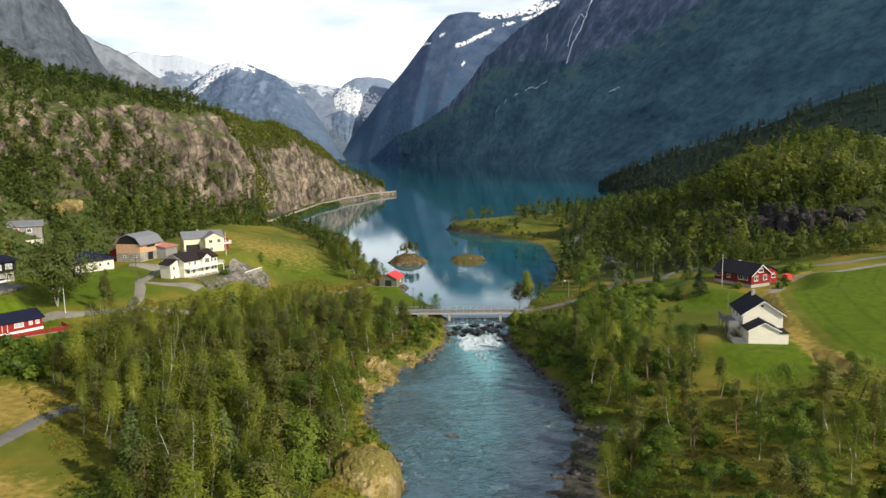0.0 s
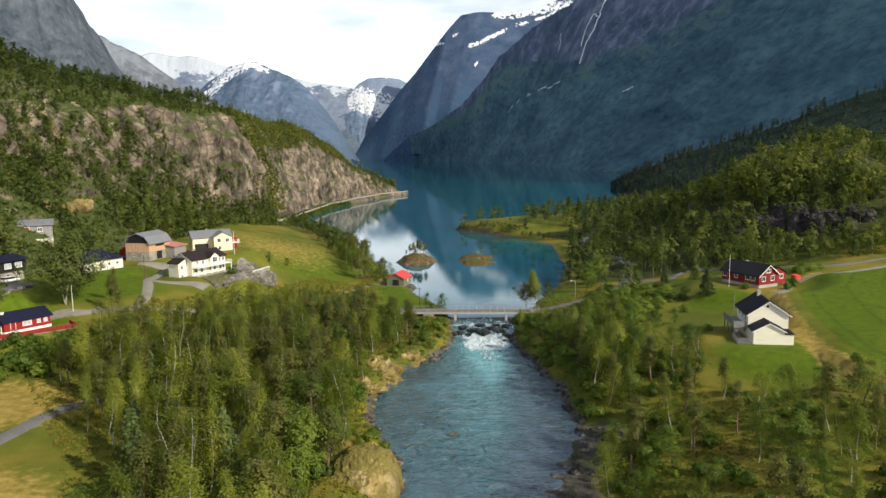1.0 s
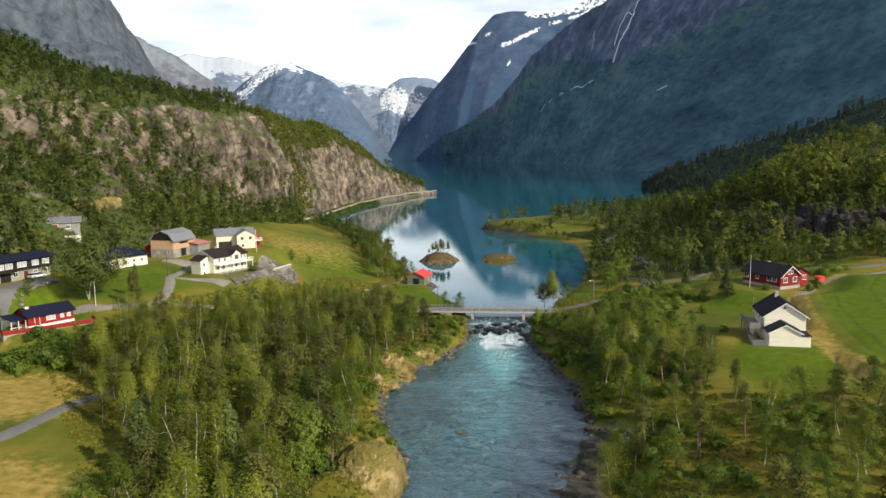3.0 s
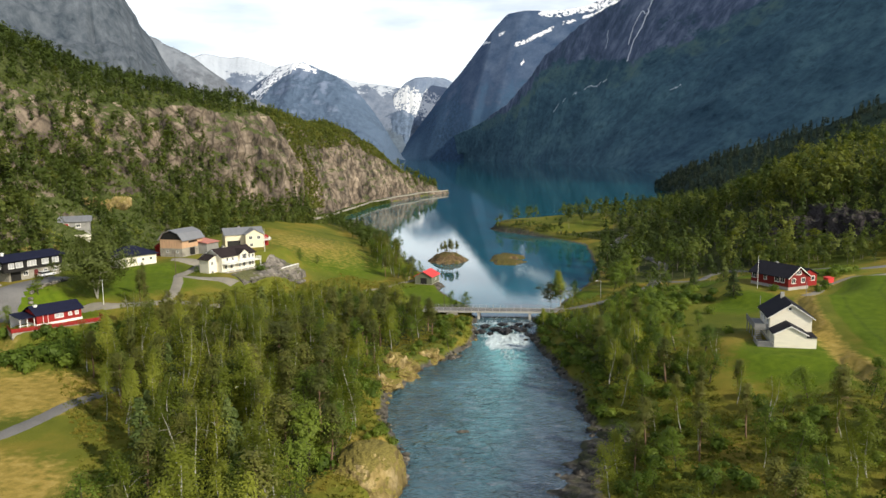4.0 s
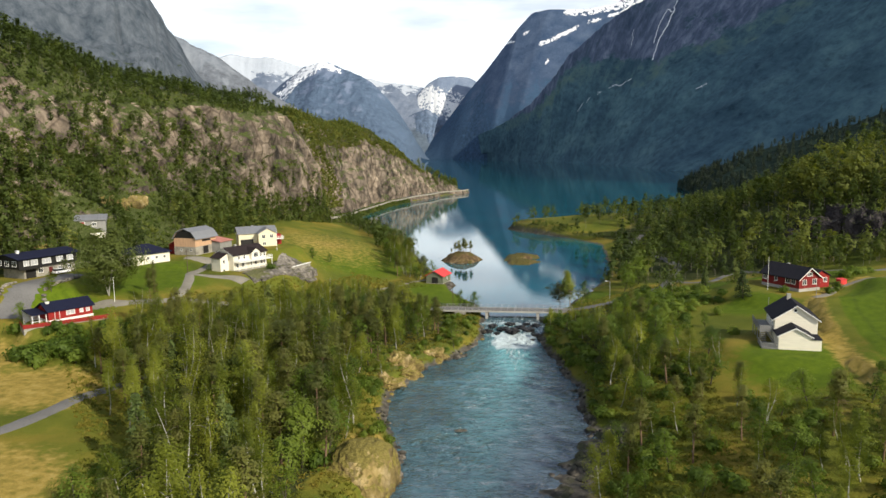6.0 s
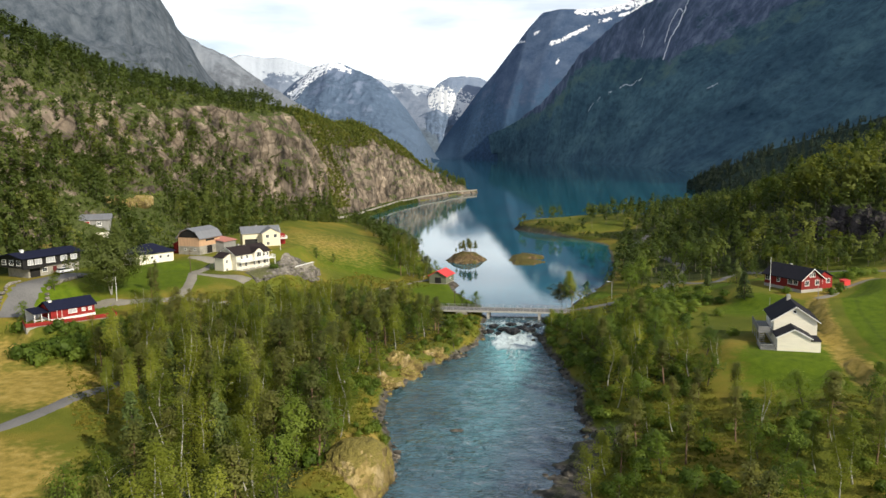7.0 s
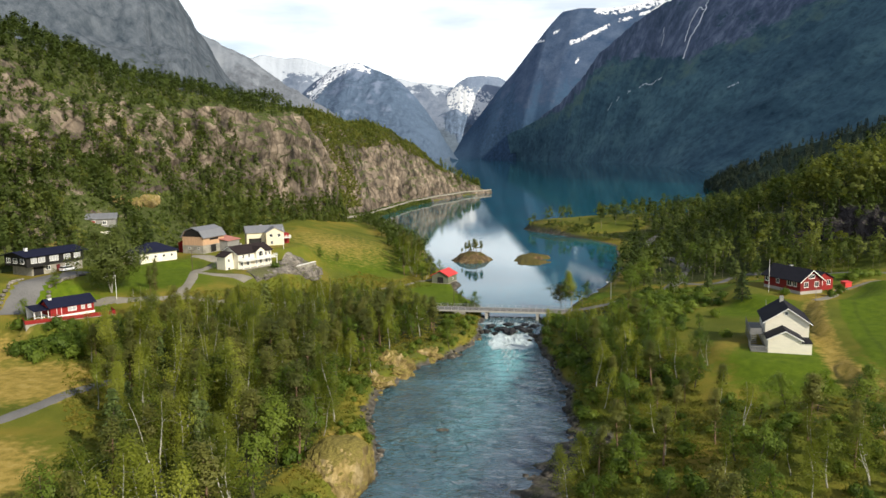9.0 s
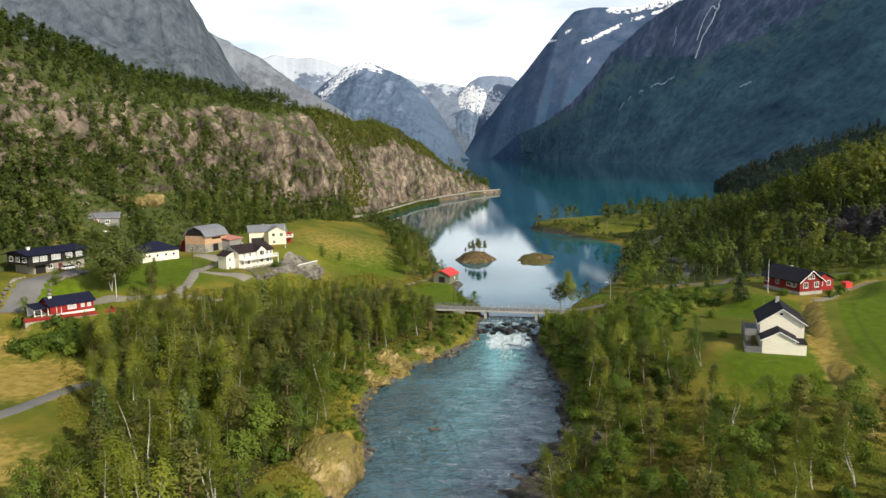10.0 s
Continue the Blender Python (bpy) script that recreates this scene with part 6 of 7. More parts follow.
STOCK = {
    "birch": stock("birch", "birch", WHITEBARK, BIRCH_LEAF, [broadleaf(s, 12.5, 1.25 + 0.35 * (s % 3), 0.22, 80, 31, 0.138, 0.15, 1 + (s % 4 == 0), 1.35, 0.26, 0.28, 0.75) for s in range(1, 12)]),
    "alder": stock("alder", "alder", DARKBARK, ALDER_LEAF, [broadleaf(s, 9, 2.2, 0.12, 72, 26, 0.15, -0.05, 2, 1.05, 0.26, 0.3, 0.8) for s in range(11, 16)]),
    "pine": stock("pine", "pine", PINEBARK, PINE_LEAF, [pine(s) for s in range(21, 25)]),
    "old_pine": stock("pine", "old_pine", PINEBARK, PINE_LEAF, [pine(27, 12.0, 0.6, 26, 2.5)]),
    "spruce": stock("spruce", "spruce", DARKBARK, SPRUCE_LEAF, [spruce(s) for s in range(31, 34)]),
    "young_spruce": stock("spruce", "young_spruce", DARKBARK, BIRCH_LEAF, [spruce(35, 11, 2.6, 10)]),
    "shrub": stock("shrub", "shrub", DARKBARK, ALDER_LEAF, [shrub(s) for s in range(41, 45)]),
    "great_birch": stock("birch", "great_birch", WHITEBARK, DEEP_LEAF, [broadleaf(57, 14.5, 4.6, 0.16, 330, 40, 0.21, 0.25, 3, 1.5, 0.3, 0.3, 0.9)]),
    "willow": stock("willow", "willow", DARKBARK, GREY_LEAF, [broadleaf(51, 8, 2.6, 0.15, 44, 26, 0.25, 0.1, 2)]),
    "rowan": stock("rowan", "rowan", DARKBARK, RUST_LEAF, [broadleaf(52, 8.6, 2.9, 0.40, 70, 24, 0.17, -0.15, 1, 0.8, 0.3, 0.3, 0.8)]),
}
TREE_LABEL = {"birch": "slender birch with pale trunk and light green leaves", "alder": "dense dark green alder with several stems",
              "pine": "tall Scots pine with a bare reddish trunk", "old_pine": "old Scots pine with many bare dead limbs", "spruce": "pointed dark green spruce", "young_spruce": "bright yellow-green young spruce among birches", "shrub": "low leafy green shrub",
              "great_birch": "huge spreading birch with white stems on the lawn", "willow": "grey-leaved willow at the lake shore", "rowan": "rust-tinged rowan tree beside the bridge"}


def plant(kind, x, y, scale, group, label="", z=None, wide=1.0):
    meshes = STOCK[kind][int(rng.integers(0, len(STOCK[kind])))]
    t = new("birch_tree" if kind == "great_birch" else kind + ("_tree" if kind != "shrub" else ""))
    t.matrix_world = pose(x, y, (ground_at(x, y) if z is None else z) - 0.1, rng.normal(0, 1.5), rng.normal(0, 1.5), rng.uniform(0, 360)) @ Matrix.Diagonal((scale * wide, scale * wide, scale, 1))
    tagged(t, label or TREE_LABEL[kind], "shrub" if kind == "shrub" else "tree", group)
    for nm, me in zip(("trunk", "crown"), meshes):
        o = new(nm, me)
        o.parent = t
    return t


class Spacing:
    """Keeps scattered plants apart."""
    def __init__(self, cell):
        self.cell, self.taken = cell, {}

    def free(self, x, y, d):
        i, j = int(x // self.cell), int(y // self.cell)
        for a in range(i - 2, i + 3):
            for b in range(j - 2, j + 3):
                for px, py in self.taken.get((a, b), ()):
                    if (px - x) ** 2 + (py - y) ** 2 < d * d:
                        return False
        self.taken.setdefault((i, j), []).append((x, y))
        return True


def clear_of(x, y, spots):
    return all(math.hypot(x - a, y - b) > r for a, b, r in spots)


KEEP_CLEAR = ((-5, 198, 9), (-11, 173, 7), (-14, 161, 6), (-10, 108, 6.8), (-15.5, 163.5, 4), (-5, 191.5, 4), (-77, 222, 16), (-64, 229, 8), (-96, 160, 11), (-19.6, 264.5, 7), (-20, 250, 12), (-11, 235, 14), (-3, 228, 6), (-17, 217, 7), (-14.5, 207, 5), (-20, 226, 8), (-28, 256, 6), (-8, 212, 8), (-14, 213, 6),
              (-10, 180, 3.5), (-10, 204, 5), (-86, 200, 14), (-76, 182, 9), (-70, 176, 5), (-92, 180, 11), (-70, 212, 9))
WEST_Y = (60, 90, 105, 120, 140, 157, 171, 194, 210, 227, 254, 330)
WEST_X = (-33, -41, -49, -60, -75, -76, -70, -64, -57, -50, -42, -62)
space = Spacing(3.0)

# wood on the left bank
count = 0
for _ in range(6000):
    y = rng.uniform(58, 330)
    x = rng.uniform(-80, 4)
    xl = float(shores(np.array(y))[0])
    west = float(np.interp(y, WEST_Y, WEST_X))
    if x > xl - 2.0 or x < west + 2 * math.sin(y * 0.3) or not clear_of(x, y, KEEP_CLEAR):
        continue
    if y > 236 and x < xl - 18:
        continue
    edge = xl - x < 7
    k = rng.random()
    kind = ("alder" if k < 0.45 else "birch" if k < 0.8 else "pine") if y > 185 else ("birch" if k < (0.58 if x < -32 else 0.40) else "alder" if k < 0.66 else "pine" if k < 0.95 else "spruce")
    if edge:
        kind = "shrub" if k < 0.5 else "birch" if k < 0.8 else "alder"
    if not space.free(x, y, 1.8 if kind == "shrub" else 3.3):
        continue
    if fbm(x * 0.06, y * 0.06, 2, 83) < -0.42:
        continue
    s = {"birch": rng.uniform(0.65, 1.25), "alder": rng.uniform(0.7, 1.3), "pine": rng.uniform(0.75, 1.15), "spruce": rng.uniform(0.7, 1.1), "shrub": rng.uniform(0.7, 1.5)}[kind]
    if edge:
        s *= 0.7
    if y > 225:
        s *= 0.82
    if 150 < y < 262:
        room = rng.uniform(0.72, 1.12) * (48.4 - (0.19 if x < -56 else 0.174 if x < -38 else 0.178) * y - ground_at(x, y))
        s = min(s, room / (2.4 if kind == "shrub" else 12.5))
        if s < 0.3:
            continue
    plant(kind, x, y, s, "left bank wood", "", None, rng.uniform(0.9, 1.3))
    count += 1
    if count > 500:
        break

# bushes along the left bank
for _ in range(120):
    y = rng.uniform(138, 208)
    x = float(shores(np.array(y))[0]) - rng.uniform(2.5, 11)
    if space.free(x, y, 1.9) and rng.random() < 0.75:
        plant("shrub", x, y, rng.uniform(0.45, 1.0), "left bank bushes")

# trees on the right bank
RIGHT_CLEAR = ((66, 155, 13), (34, 209, 4), (41, 214, 4), (84, 205, 14), (64, 131, 9), (57, 139, 6), (62, 172, 12), (58, 190, 9), (72, 142, 9), (66, 134, 5), (60, 200, 6))
count = 0
for _ in range(5000):
    y = rng.uniform(78, 216)
    x = rng.uniform(16, 84)
    xr = float(shores(np.array(y))[1])
    lim = float(np.interp(y, (78, 112, 128, 140, 160, 185, 205, 216), (84, 76, 64, 56, 47, 47, 44, 32)))
    d = x - xr
    if d < (8.0 if y < 134 else 2.0) or x > lim or not clear_of(x, y, RIGHT_CLEAR):
        continue
    thin = y < 150 and d < 30
    if thin and rng.random() < 0.3:
        continue
    if x > 46 and 132 < y < 215 and rng.random() < 0.7:
        continue
    if y < 130 and x > 42 and rng.random() < 0.6:
        continue
    k = rng.random()
    kind = ("birch" if k < 0.36 else "alder" if k < 0.56 else "shrub" if k < 0.82 else "pine") if thin else ("alder" if k < 0.45 else "birch" if k < 0.68 else "pine" if k < 0.8 else "shrub")
    if d < 6:
        kind = "shrub"
    if not space.free(x, y, 2.2 if kind == "shrub" else 3.7 if thin else 3.6):
        continue
    s = {"birch": rng.uniform(0.5, 0.85), "alder": rng.uniform(0.45, 0.85), "pine": rng.uniform(0.5, 0.8), "shrub": rng.uniform(0.5, 1.2)}[kind]
    if thin:
        s *= 0.95
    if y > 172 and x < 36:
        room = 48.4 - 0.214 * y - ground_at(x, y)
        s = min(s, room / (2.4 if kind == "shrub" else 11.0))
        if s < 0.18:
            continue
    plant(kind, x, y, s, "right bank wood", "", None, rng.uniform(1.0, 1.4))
    count += 1
    if count > 560:
        break
# closer low trees along the river
for _ in range(1500):
    y = rng.uniform(136, 212)
    xr = float(shores(np.array(y))[1])
    x = xr + rng.uniform(3, 22)
    if not clear_of(x, y, RIGHT_CLEAR) or not space.free(x, y, 2.4):
        continue
    kind = "alder" if rng.random() < 0.8 else "birch"
    s = rng.uniform(0.5, 0.95)
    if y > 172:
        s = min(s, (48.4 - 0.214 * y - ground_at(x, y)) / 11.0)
    if s > 0.2:
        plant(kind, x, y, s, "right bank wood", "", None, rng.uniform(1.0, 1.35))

# single trees
for kind, x, y, s, wide in (("great_birch", -91.8, 173.0, 1.18, 1.12), ("pine", -79.5, 170.5, 0.75, 0.8), ("pine", -82, 177, 0.7, 0.8), ("pine", -77, 168, 0.7, 0.7),
                            ("old_pine", 58.5, 109.5, 0.85, 1.1), ("shrub", -18.2, 104.5, 1.3, 1.2), ("shrub", -18.6, 110, 1.2, 1.2), ("birch", -20.0, 106.5, 0.7, 1.2), ("alder", -19.6, 113.5, 0.6, 1.2), ("rowan", 22.4, 221.5, 1.05, 1.35), ("birch", 26.2, 226, 0.95, 1.4), ("alder", 30.5, 232, 0.7, 1.0), ("willow", -26.5, 273, 1.05, 1.0), ("alder", 50, 254, 1.15, 1.4), ("alder", 46.5, 246, 1.0, 1.3), ("alder", 68.5, 283, 1.2, 1.4), ("alder", 74, 286, 1.1, 1.3), ("birch", 80, 279, 0.8, 1.3), ("alder", 44, 239, 0.85, 1.3), ("alder", 57, 240, 0.5, 1.6), ("alder", 62, 243, 0.5, 1.5), ("alder", 52, 262, 1.0, 1.3),
                            ("spruce", 68.5, 195.5, 0.62, 1.6), ("alder", 55, 176, 0.45, 1.3), ("spruce", 71, 214, 0.6, 1.3), ("spruce", 65, 222, 0.55, 1.3), ("alder", -84.5, 214.5, 0.28, 1.1), ("shrub", -66, 219, 1.0, 1.2), ("shrub", -6, 222, 0.9, 1.0),
                            ("shrub", -1.8, 219.3, 0.8, 1.0), ("young_spruce", -35.3, 118, 0.9, 1.0), ("spruce", -52, 128, 1.0, 0.9), ("shrub", -102, 152, 1.4, 1.3), ("alder", -104, 156, 0.6, 1.2), ("alder", -104.5, 168.5, 0.55, 1.3), ("alder", -66, 262, 0.5, 1.3), ("alder", -60.5, 266, 0.4, 1.2)):
    plant(kind, x, y, s, "", "", None, wide)
for x, y, s in ((-18.5, 327, 0.5), (-16.5, 329, 0.56), (-15.2, 326, 0.52), (-20, 328, 0.42), (-13.2, 328, 0.48), (-21.5, 326.5, 0.24), (-17.5, 324.5, 0.36)):
    plant("pine", x, y, s * 1.05, "islet pines", "small dark pine on the rocky islet", 2.7, 1.25)
for x, y in ((92.5, 198.5), (94, 201.5), (79, 196.5), (89.5, 195.6), (101, 214), (104, 216), (60, 186), (58, 163), (75, 132), (52, 196), (50, 186), (56, 206)):
    plant("shrub", x, y, rng.uniform(0.6, 1.1), "garden shrubs")

# bushes on the slope under the cabin's terrace
for _ in range(900):
    a, b = rng.uniform(-3, 24), rng.uniform(3.2, 14)
    x, y = -97.2 + 0.731 * a + 0.682 * b, 147.6 + 0.682 * a - 0.731 * b
    if b > 9 + 3 * math.sin(a) + 0.25 * a or not space.free(x, y, 1.45):
        continue
    kind = "shrub" if rng.random() < 0.8 else "alder"
    k = min(1.5, 0.6 + 0.12 * b)
    plant(kind, x, y, k * (rng.uniform(0.8, 1.3) if kind == "shrub" else rng.uniform(0.3, 0.45)), "terrace bushes")


# ---- far woods, each one mass of trees ----
def far_stock(kind, seeds):
    out = []
    for s in seeds:
        if kind == "birch":
            w, t = broadleaf(s, 10, 2.5, 0.25, 23, 8, 0.44, 0.2, 1, 1.1, 0.2, 0.35)
        elif kind == "alder":
            w, t = broadleaf(s, 8.5, 2.8, 0.1, 23, 8, 0.46, 0.0, 1, 0.9, 0.2, 0.35)
        elif kind == "pine":
            rg = np.random.default_rng(s)
            w, t = pine(s, 11)
            t = t[rg.permutation(len(t))[:230]]
            c = t.mean(1, keepdims=True)
            t = c + (t - c) * 2.5
        else:
            rg = np.random.default_rng(s)
            w, t = spruce(s, 11, 2.1, 1)
            t = t[rg.permutation(len(t))[:130]]
            c = t.mean(1, keepdims=True)
            t = c + (t - c) * 2.8
        out.append((np.array(w[0]), t))
    return out


FAR = {k: far_stock(k, s) for k, s in (("birch", (61, 62, 63)), ("alder", (64, 65, 66)), ("pine", (67, 68, 69)), ("spruce", (70, 71, 72)))}


def far_leaf(name, dark, mid, light, through=0.42):
    m, n, l, b = material(name, 0.6, 0.2)
    at, geo = n.new("ShaderNodeAttribute"), n.new("ShaderNodeNewGeometry")
    at.attribute_name = "tint"
    f = mix(n, l, 0.18, at.outputs["Fac"], geo.outputs["Random Per Island"])
    c = ramp(n, l, f, [(0.1, dark), (0.5, mid), (0.9, light)])
    l.new(c, b.inputs["Base Color"])
    t, mx = n.new("ShaderNodeBsdfTranslucent"), n.new("ShaderNodeMixShader")
    l.new(mix(n, l, 1.0, c, (1.0, 1.0, 0.45), "MULTIPLY"), t.inputs[0])
    mx.inputs[0].default_value = through
    l.new(b.outputs[0], mx.inputs[1])
    l.new(t.outputs[0], mx.inputs[2])
    l.new(mx.outputs[0], n["Material Output"].inputs["Surface"])
    return m


FAR_GREEN = far_leaf("mixed_wood_leaves", (0.058, 0.084, 0.022), (0.102, 0.140, 0.030), (0.20, 0.22, 0.045), 0.5)
FAR_DARK = far_leaf("conifer_wood_needles", (0.022, 0.036, 0.026), (0.038, 0.056, 0.036), (0.06, 0.08, 0.045), 0.15)
FAR_BARK = plain("mixed_wood_bark", (0.24, 0.21, 0.17), 0.9, 0.1, 0.4, 1.0)


def far_wood(name, label, spots, mat, trunks=True):
    """spots: kind, x, y, z, scale, tint."""
    tris, tint, pv, pf = [], [], [], []
    for kind, x, y, z, s, tn in spots:
        w, t = FAR[kind][int(rng.integers(0, len(FAR[kind])))]
        a = rng.uniform(0, 2 * math.pi)
        R = np.array(((math.cos(a), -math.sin(a), 0), (math.sin(a), math.cos(a), 0), (0, 0, 1.0))) * s
        tris.append(t @ R.T + np.array((x, y, z)))
        tint.append(np.full(len(t) * 3, tn, np.float32))
        if trunks:
            q = np.array(((0, 0, -1.0), (0.15, 0, -1.0), (0.05, 0.13, -1.0), (0.05, 0.04, 8.0))) * s + np.array((x, y, z))
            k = len(pv)
            pv += q.tolist()
            pf += [(k, k + 1, k + 3), (k + 1, k + 2, k + 3), (k + 2, k, k + 3)]
    ob = new(name, tri_mesh(name, np.concatenate(tris), mat))
    at = ob.data.attributes.new("tint", "FLOAT", "POINT")
    at.data.foreach_set("value", np.concatenate(tint))
    tagged(ob, label, "trees", kind="stuff")
    if trunks:
        part("trunks", (pv, pf), FAR_BARK, ob)
    return ob


def mixed(k, cuts=("birch", 0.4, "alder", 0.68, "pine", 0.88, "spruce")):
    return cuts[0] if k < cuts[1] else cuts[2] if k < cuts[3] else cuts[4] if k < cuts[5] else cuts[6]


# right hill
spots, sp2 = [], Spacing(4.0)
HILL_CLEAR = ((64, 366, 9), (66, 378, 8), (62, 350, 8), (70, 392, 6), (73, 247, 5), (82, 255, 6), (67, 250, 5), (30, 235, 15), (38, 222, 9), (45, 235, 8), (62, 255, 7), (66, 270, 8), (70, 290, 6), (57, 345, 6), (61, 364, 7), (62, 334, 5), (84, 206, 17), (97, 212, 8), (112, 212, 12), (128, 218, 9), (62, 262, 4), (71, 281, 4), (73, 300, 4), (73, 330, 4), (71, 362, 4), (57, 246, 4), (50, 228, 4), (68, 225, 10), (110, 281, 7), (119, 275, 9), (127, 269, 9), (136, 264, 8), (116, 266, 5), (124, 260, 5), (146, 262, 7), (66, 385, 4))
for _ in range(9000):
    y = rng.uniform(216, 620)
    x = rng.uniform(0, 330)
    xr = float(shores(np.array(y))[1])
    if x < xr + (2.5 if y < 420 else 6) or not clear_of(x, y, HILL_CLEAR) or (x > 95 and y < 232) or x > 0.62 * y + 60:
        continue
    if 415 < y < 520 and x < 44 and rng.random() < 0.97:
        continue
    if 370 < y < 500 and x < 64 and rng.random() < 0.85:
        continue
    if 330 < y < 420 and x < 66 and rng.random() < 0.85:
        continue
    if 300 < y < 380 and x < 66 and rng.random() < 0.4:
        continue
    if y < 250 and x > 45 and x < 95 and rng.random() < 0.5:
        continue
    if not sp2.free(x, y, 3.6 + 0.007 * (y - 216)):
        continue
    # Trees higher up get a lighter tint: sunlight put into the leaf colour.
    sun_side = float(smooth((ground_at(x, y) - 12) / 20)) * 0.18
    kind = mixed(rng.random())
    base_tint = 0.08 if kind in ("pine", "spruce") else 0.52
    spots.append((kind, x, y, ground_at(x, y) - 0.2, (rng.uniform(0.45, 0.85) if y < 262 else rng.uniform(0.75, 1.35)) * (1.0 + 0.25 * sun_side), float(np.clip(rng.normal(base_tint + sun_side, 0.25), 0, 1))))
    if len(spots) > 1650:
        break
# trees on the spit
for kind, x, y, s_, tn in (("alder", 3.5, 452, 0.7, 0.6), ("alder", 6, 456, 0.75, 0.7), ("birch", 13.5, 452, 0.9, 0.5), ("birch", 15.5, 457, 0.95, 0.6), ("birch", 21.5, 451, 0.95, 0.45), ("birch", 23.5, 456, 1.0, 0.6), ("birch", 27, 453, 0.95, 0.5), ("alder", 33, 450, 0.4, 0.6),
                           ("alder", 38, 446, 0.3, 0.5), ("alder", 49, 452, 0.65, 0.75), ("alder", 53, 457, 0.75, 0.7), ("alder", 57, 452, 0.6, 0.6)):
    spots.append((kind, x, y, ground_at(x, y) - 0.2, s_, tn))
for _ in range(90):
    x = rng.uniform(12, 70)
    y = float(np.interp(x, (4, 35, 49, 70), (447, 411, 388, 380))) + rng.uniform(2, 16)
    spots.append(("alder", x, y, ground_at(x, y) - 0.3, rng.uniform(0.16, 0.30) + 0.003 * x, rng.uniform(0.1, 0.4)))
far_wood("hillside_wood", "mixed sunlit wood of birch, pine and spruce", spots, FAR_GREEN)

# left hill: slope below the cliffs, crest and cape
spots, sp3 = [], Spacing(4.0)
for _ in range(24000):
    y = rng.uniform(95, 860)
    low = rng.random() < 0.55
    k = rng.uniform(0.05, 3.5 if y < 300 else 2.3) if low else rng.uniform(3.9, 6.3)
    x, _, z = (float(q) for q in hill_point(y, k))
    if low and y > 425:
        continue
    if low and not clear_of(x, y, ((-126, 221, 10), (-130, 285, 10), (-121, 214, 7), (-120, 209, 5), (-117, 204, 5), (-113, 236, 8), (-110, 229, 6), (-118, 243, 9), (-129, 216, 6), (-131, 222, 5), (-131, 240, 5), (-128, 246, 8), (-128, 256, 7), (-126, 234, 5), (-131, 271, 9), (-106, 250, 12), (-114, 250, 11), (-120, 258, 7), (-121, 181, 11))):
        continue
    if not low and k < 4.6 and rng.random() < 0.6:
        continue
    if not sp3.free(x, y, (2.7 if low else 3.2) if y < 430 else 4.4):
        continue
    kind = mixed(rng.random(), ("alder", 0.42, "birch", 0.72, "spruce", 0.84, "pine")) if low else mixed(rng.random(), ("pine", 0.62, "spruce", 0.74, "birch", 0.9, "alder"))
    s = rng.uniform(0.7, 1.1) if low else rng.uniform(0.7, 1.15) if k > 5 and y < 300 else rng.uniform(0.55, 0.95) if k > 4.6 and y < 425 else rng.uniform(0.35, 0.65)
    if y > 430:
        s *= 0.7
    # Cape trees, beyond y 440, are tinted lighter to look sunlit.
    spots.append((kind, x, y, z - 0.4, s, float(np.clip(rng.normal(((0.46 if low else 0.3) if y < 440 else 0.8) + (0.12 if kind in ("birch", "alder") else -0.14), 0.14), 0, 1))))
    if len(spots) > 2000:
        break
# dense slope above the farm
for _ in range(900):
    y, k = rng.uniform(185, 330), rng.uniform(0.3, 3.0)
    x, _, z = (float(q) for q in hill_point(y, k))
    if clear_of(x, y, ((-126, 221, 11), (-120, 210, 10), (-130, 285, 10), (-113, 236, 9), (-118, 243, 9), (-128, 248, 9), (-131, 258, 8), (-106, 250, 12), (-114, 250, 11), (-121, 181, 11))) and sp3.free(x, y, 2.2):
        spots.append((mixed(rng.random(), ("alder", 0.5, "birch", 0.85, "pine", 0.95, "spruce")), x, y, z - 0.4, rng.uniform(0.55, 1.05), float(np.clip(rng.normal(0.42, 0.16), 0, 1))))
# trees at the tip of the cape and on cliff ledges
for _ in range(60):
    y = rng.uniform(800, 862)
    x, _, z = (float(q) for q in hill_point(y, rng.uniform(2.6, 5.5)))
    spots.append((mixed(rng.random()), x, y, z - 0.3, rng.uniform(0.7, 1.05), rng.uniform(0.4, 0.8)))
for _ in range(360):
    y = rng.uniform(150, 335) if rng.random() < 0.7 else rng.uniform(425, 560)
    x, _, z = (float(q) for q in hill_point(y, rng.uniform(2.4, 4.2)))
    spots.append(("alder" if rng.random() < 0.6 else "birch", x + 0.3, y, z - 0.6, rng.uniform(0.3, 0.62) if y < 335 else rng.uniform(0.2, 0.42), rng.uniform(0.3, 0.7)))
# scrub on the cape's slopes, its sunlight put into a light tint
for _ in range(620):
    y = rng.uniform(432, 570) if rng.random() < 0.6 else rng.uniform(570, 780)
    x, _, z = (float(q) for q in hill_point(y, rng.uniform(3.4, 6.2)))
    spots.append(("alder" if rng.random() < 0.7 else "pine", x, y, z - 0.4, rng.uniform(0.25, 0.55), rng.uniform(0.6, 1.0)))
# belt between meadow, lake road and shore
for _ in range(260):
    y = rng.uniform(330, 470)
    xl = float(shores(np.array(y))[0])
    x = xl - rng.uniform(2, 20)
    if sp3.free(x, y, 3.6):
        spots.append((mixed(rng.random(), ("alder", 0.6, "birch", 0.9, "pine", 0.97, "spruce")), x, y, ground_at(x, y) - 0.2, rng.uniform(0.6, 1.0), rng.uniform(0.2, 0.5)))
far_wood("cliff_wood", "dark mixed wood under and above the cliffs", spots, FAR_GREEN)

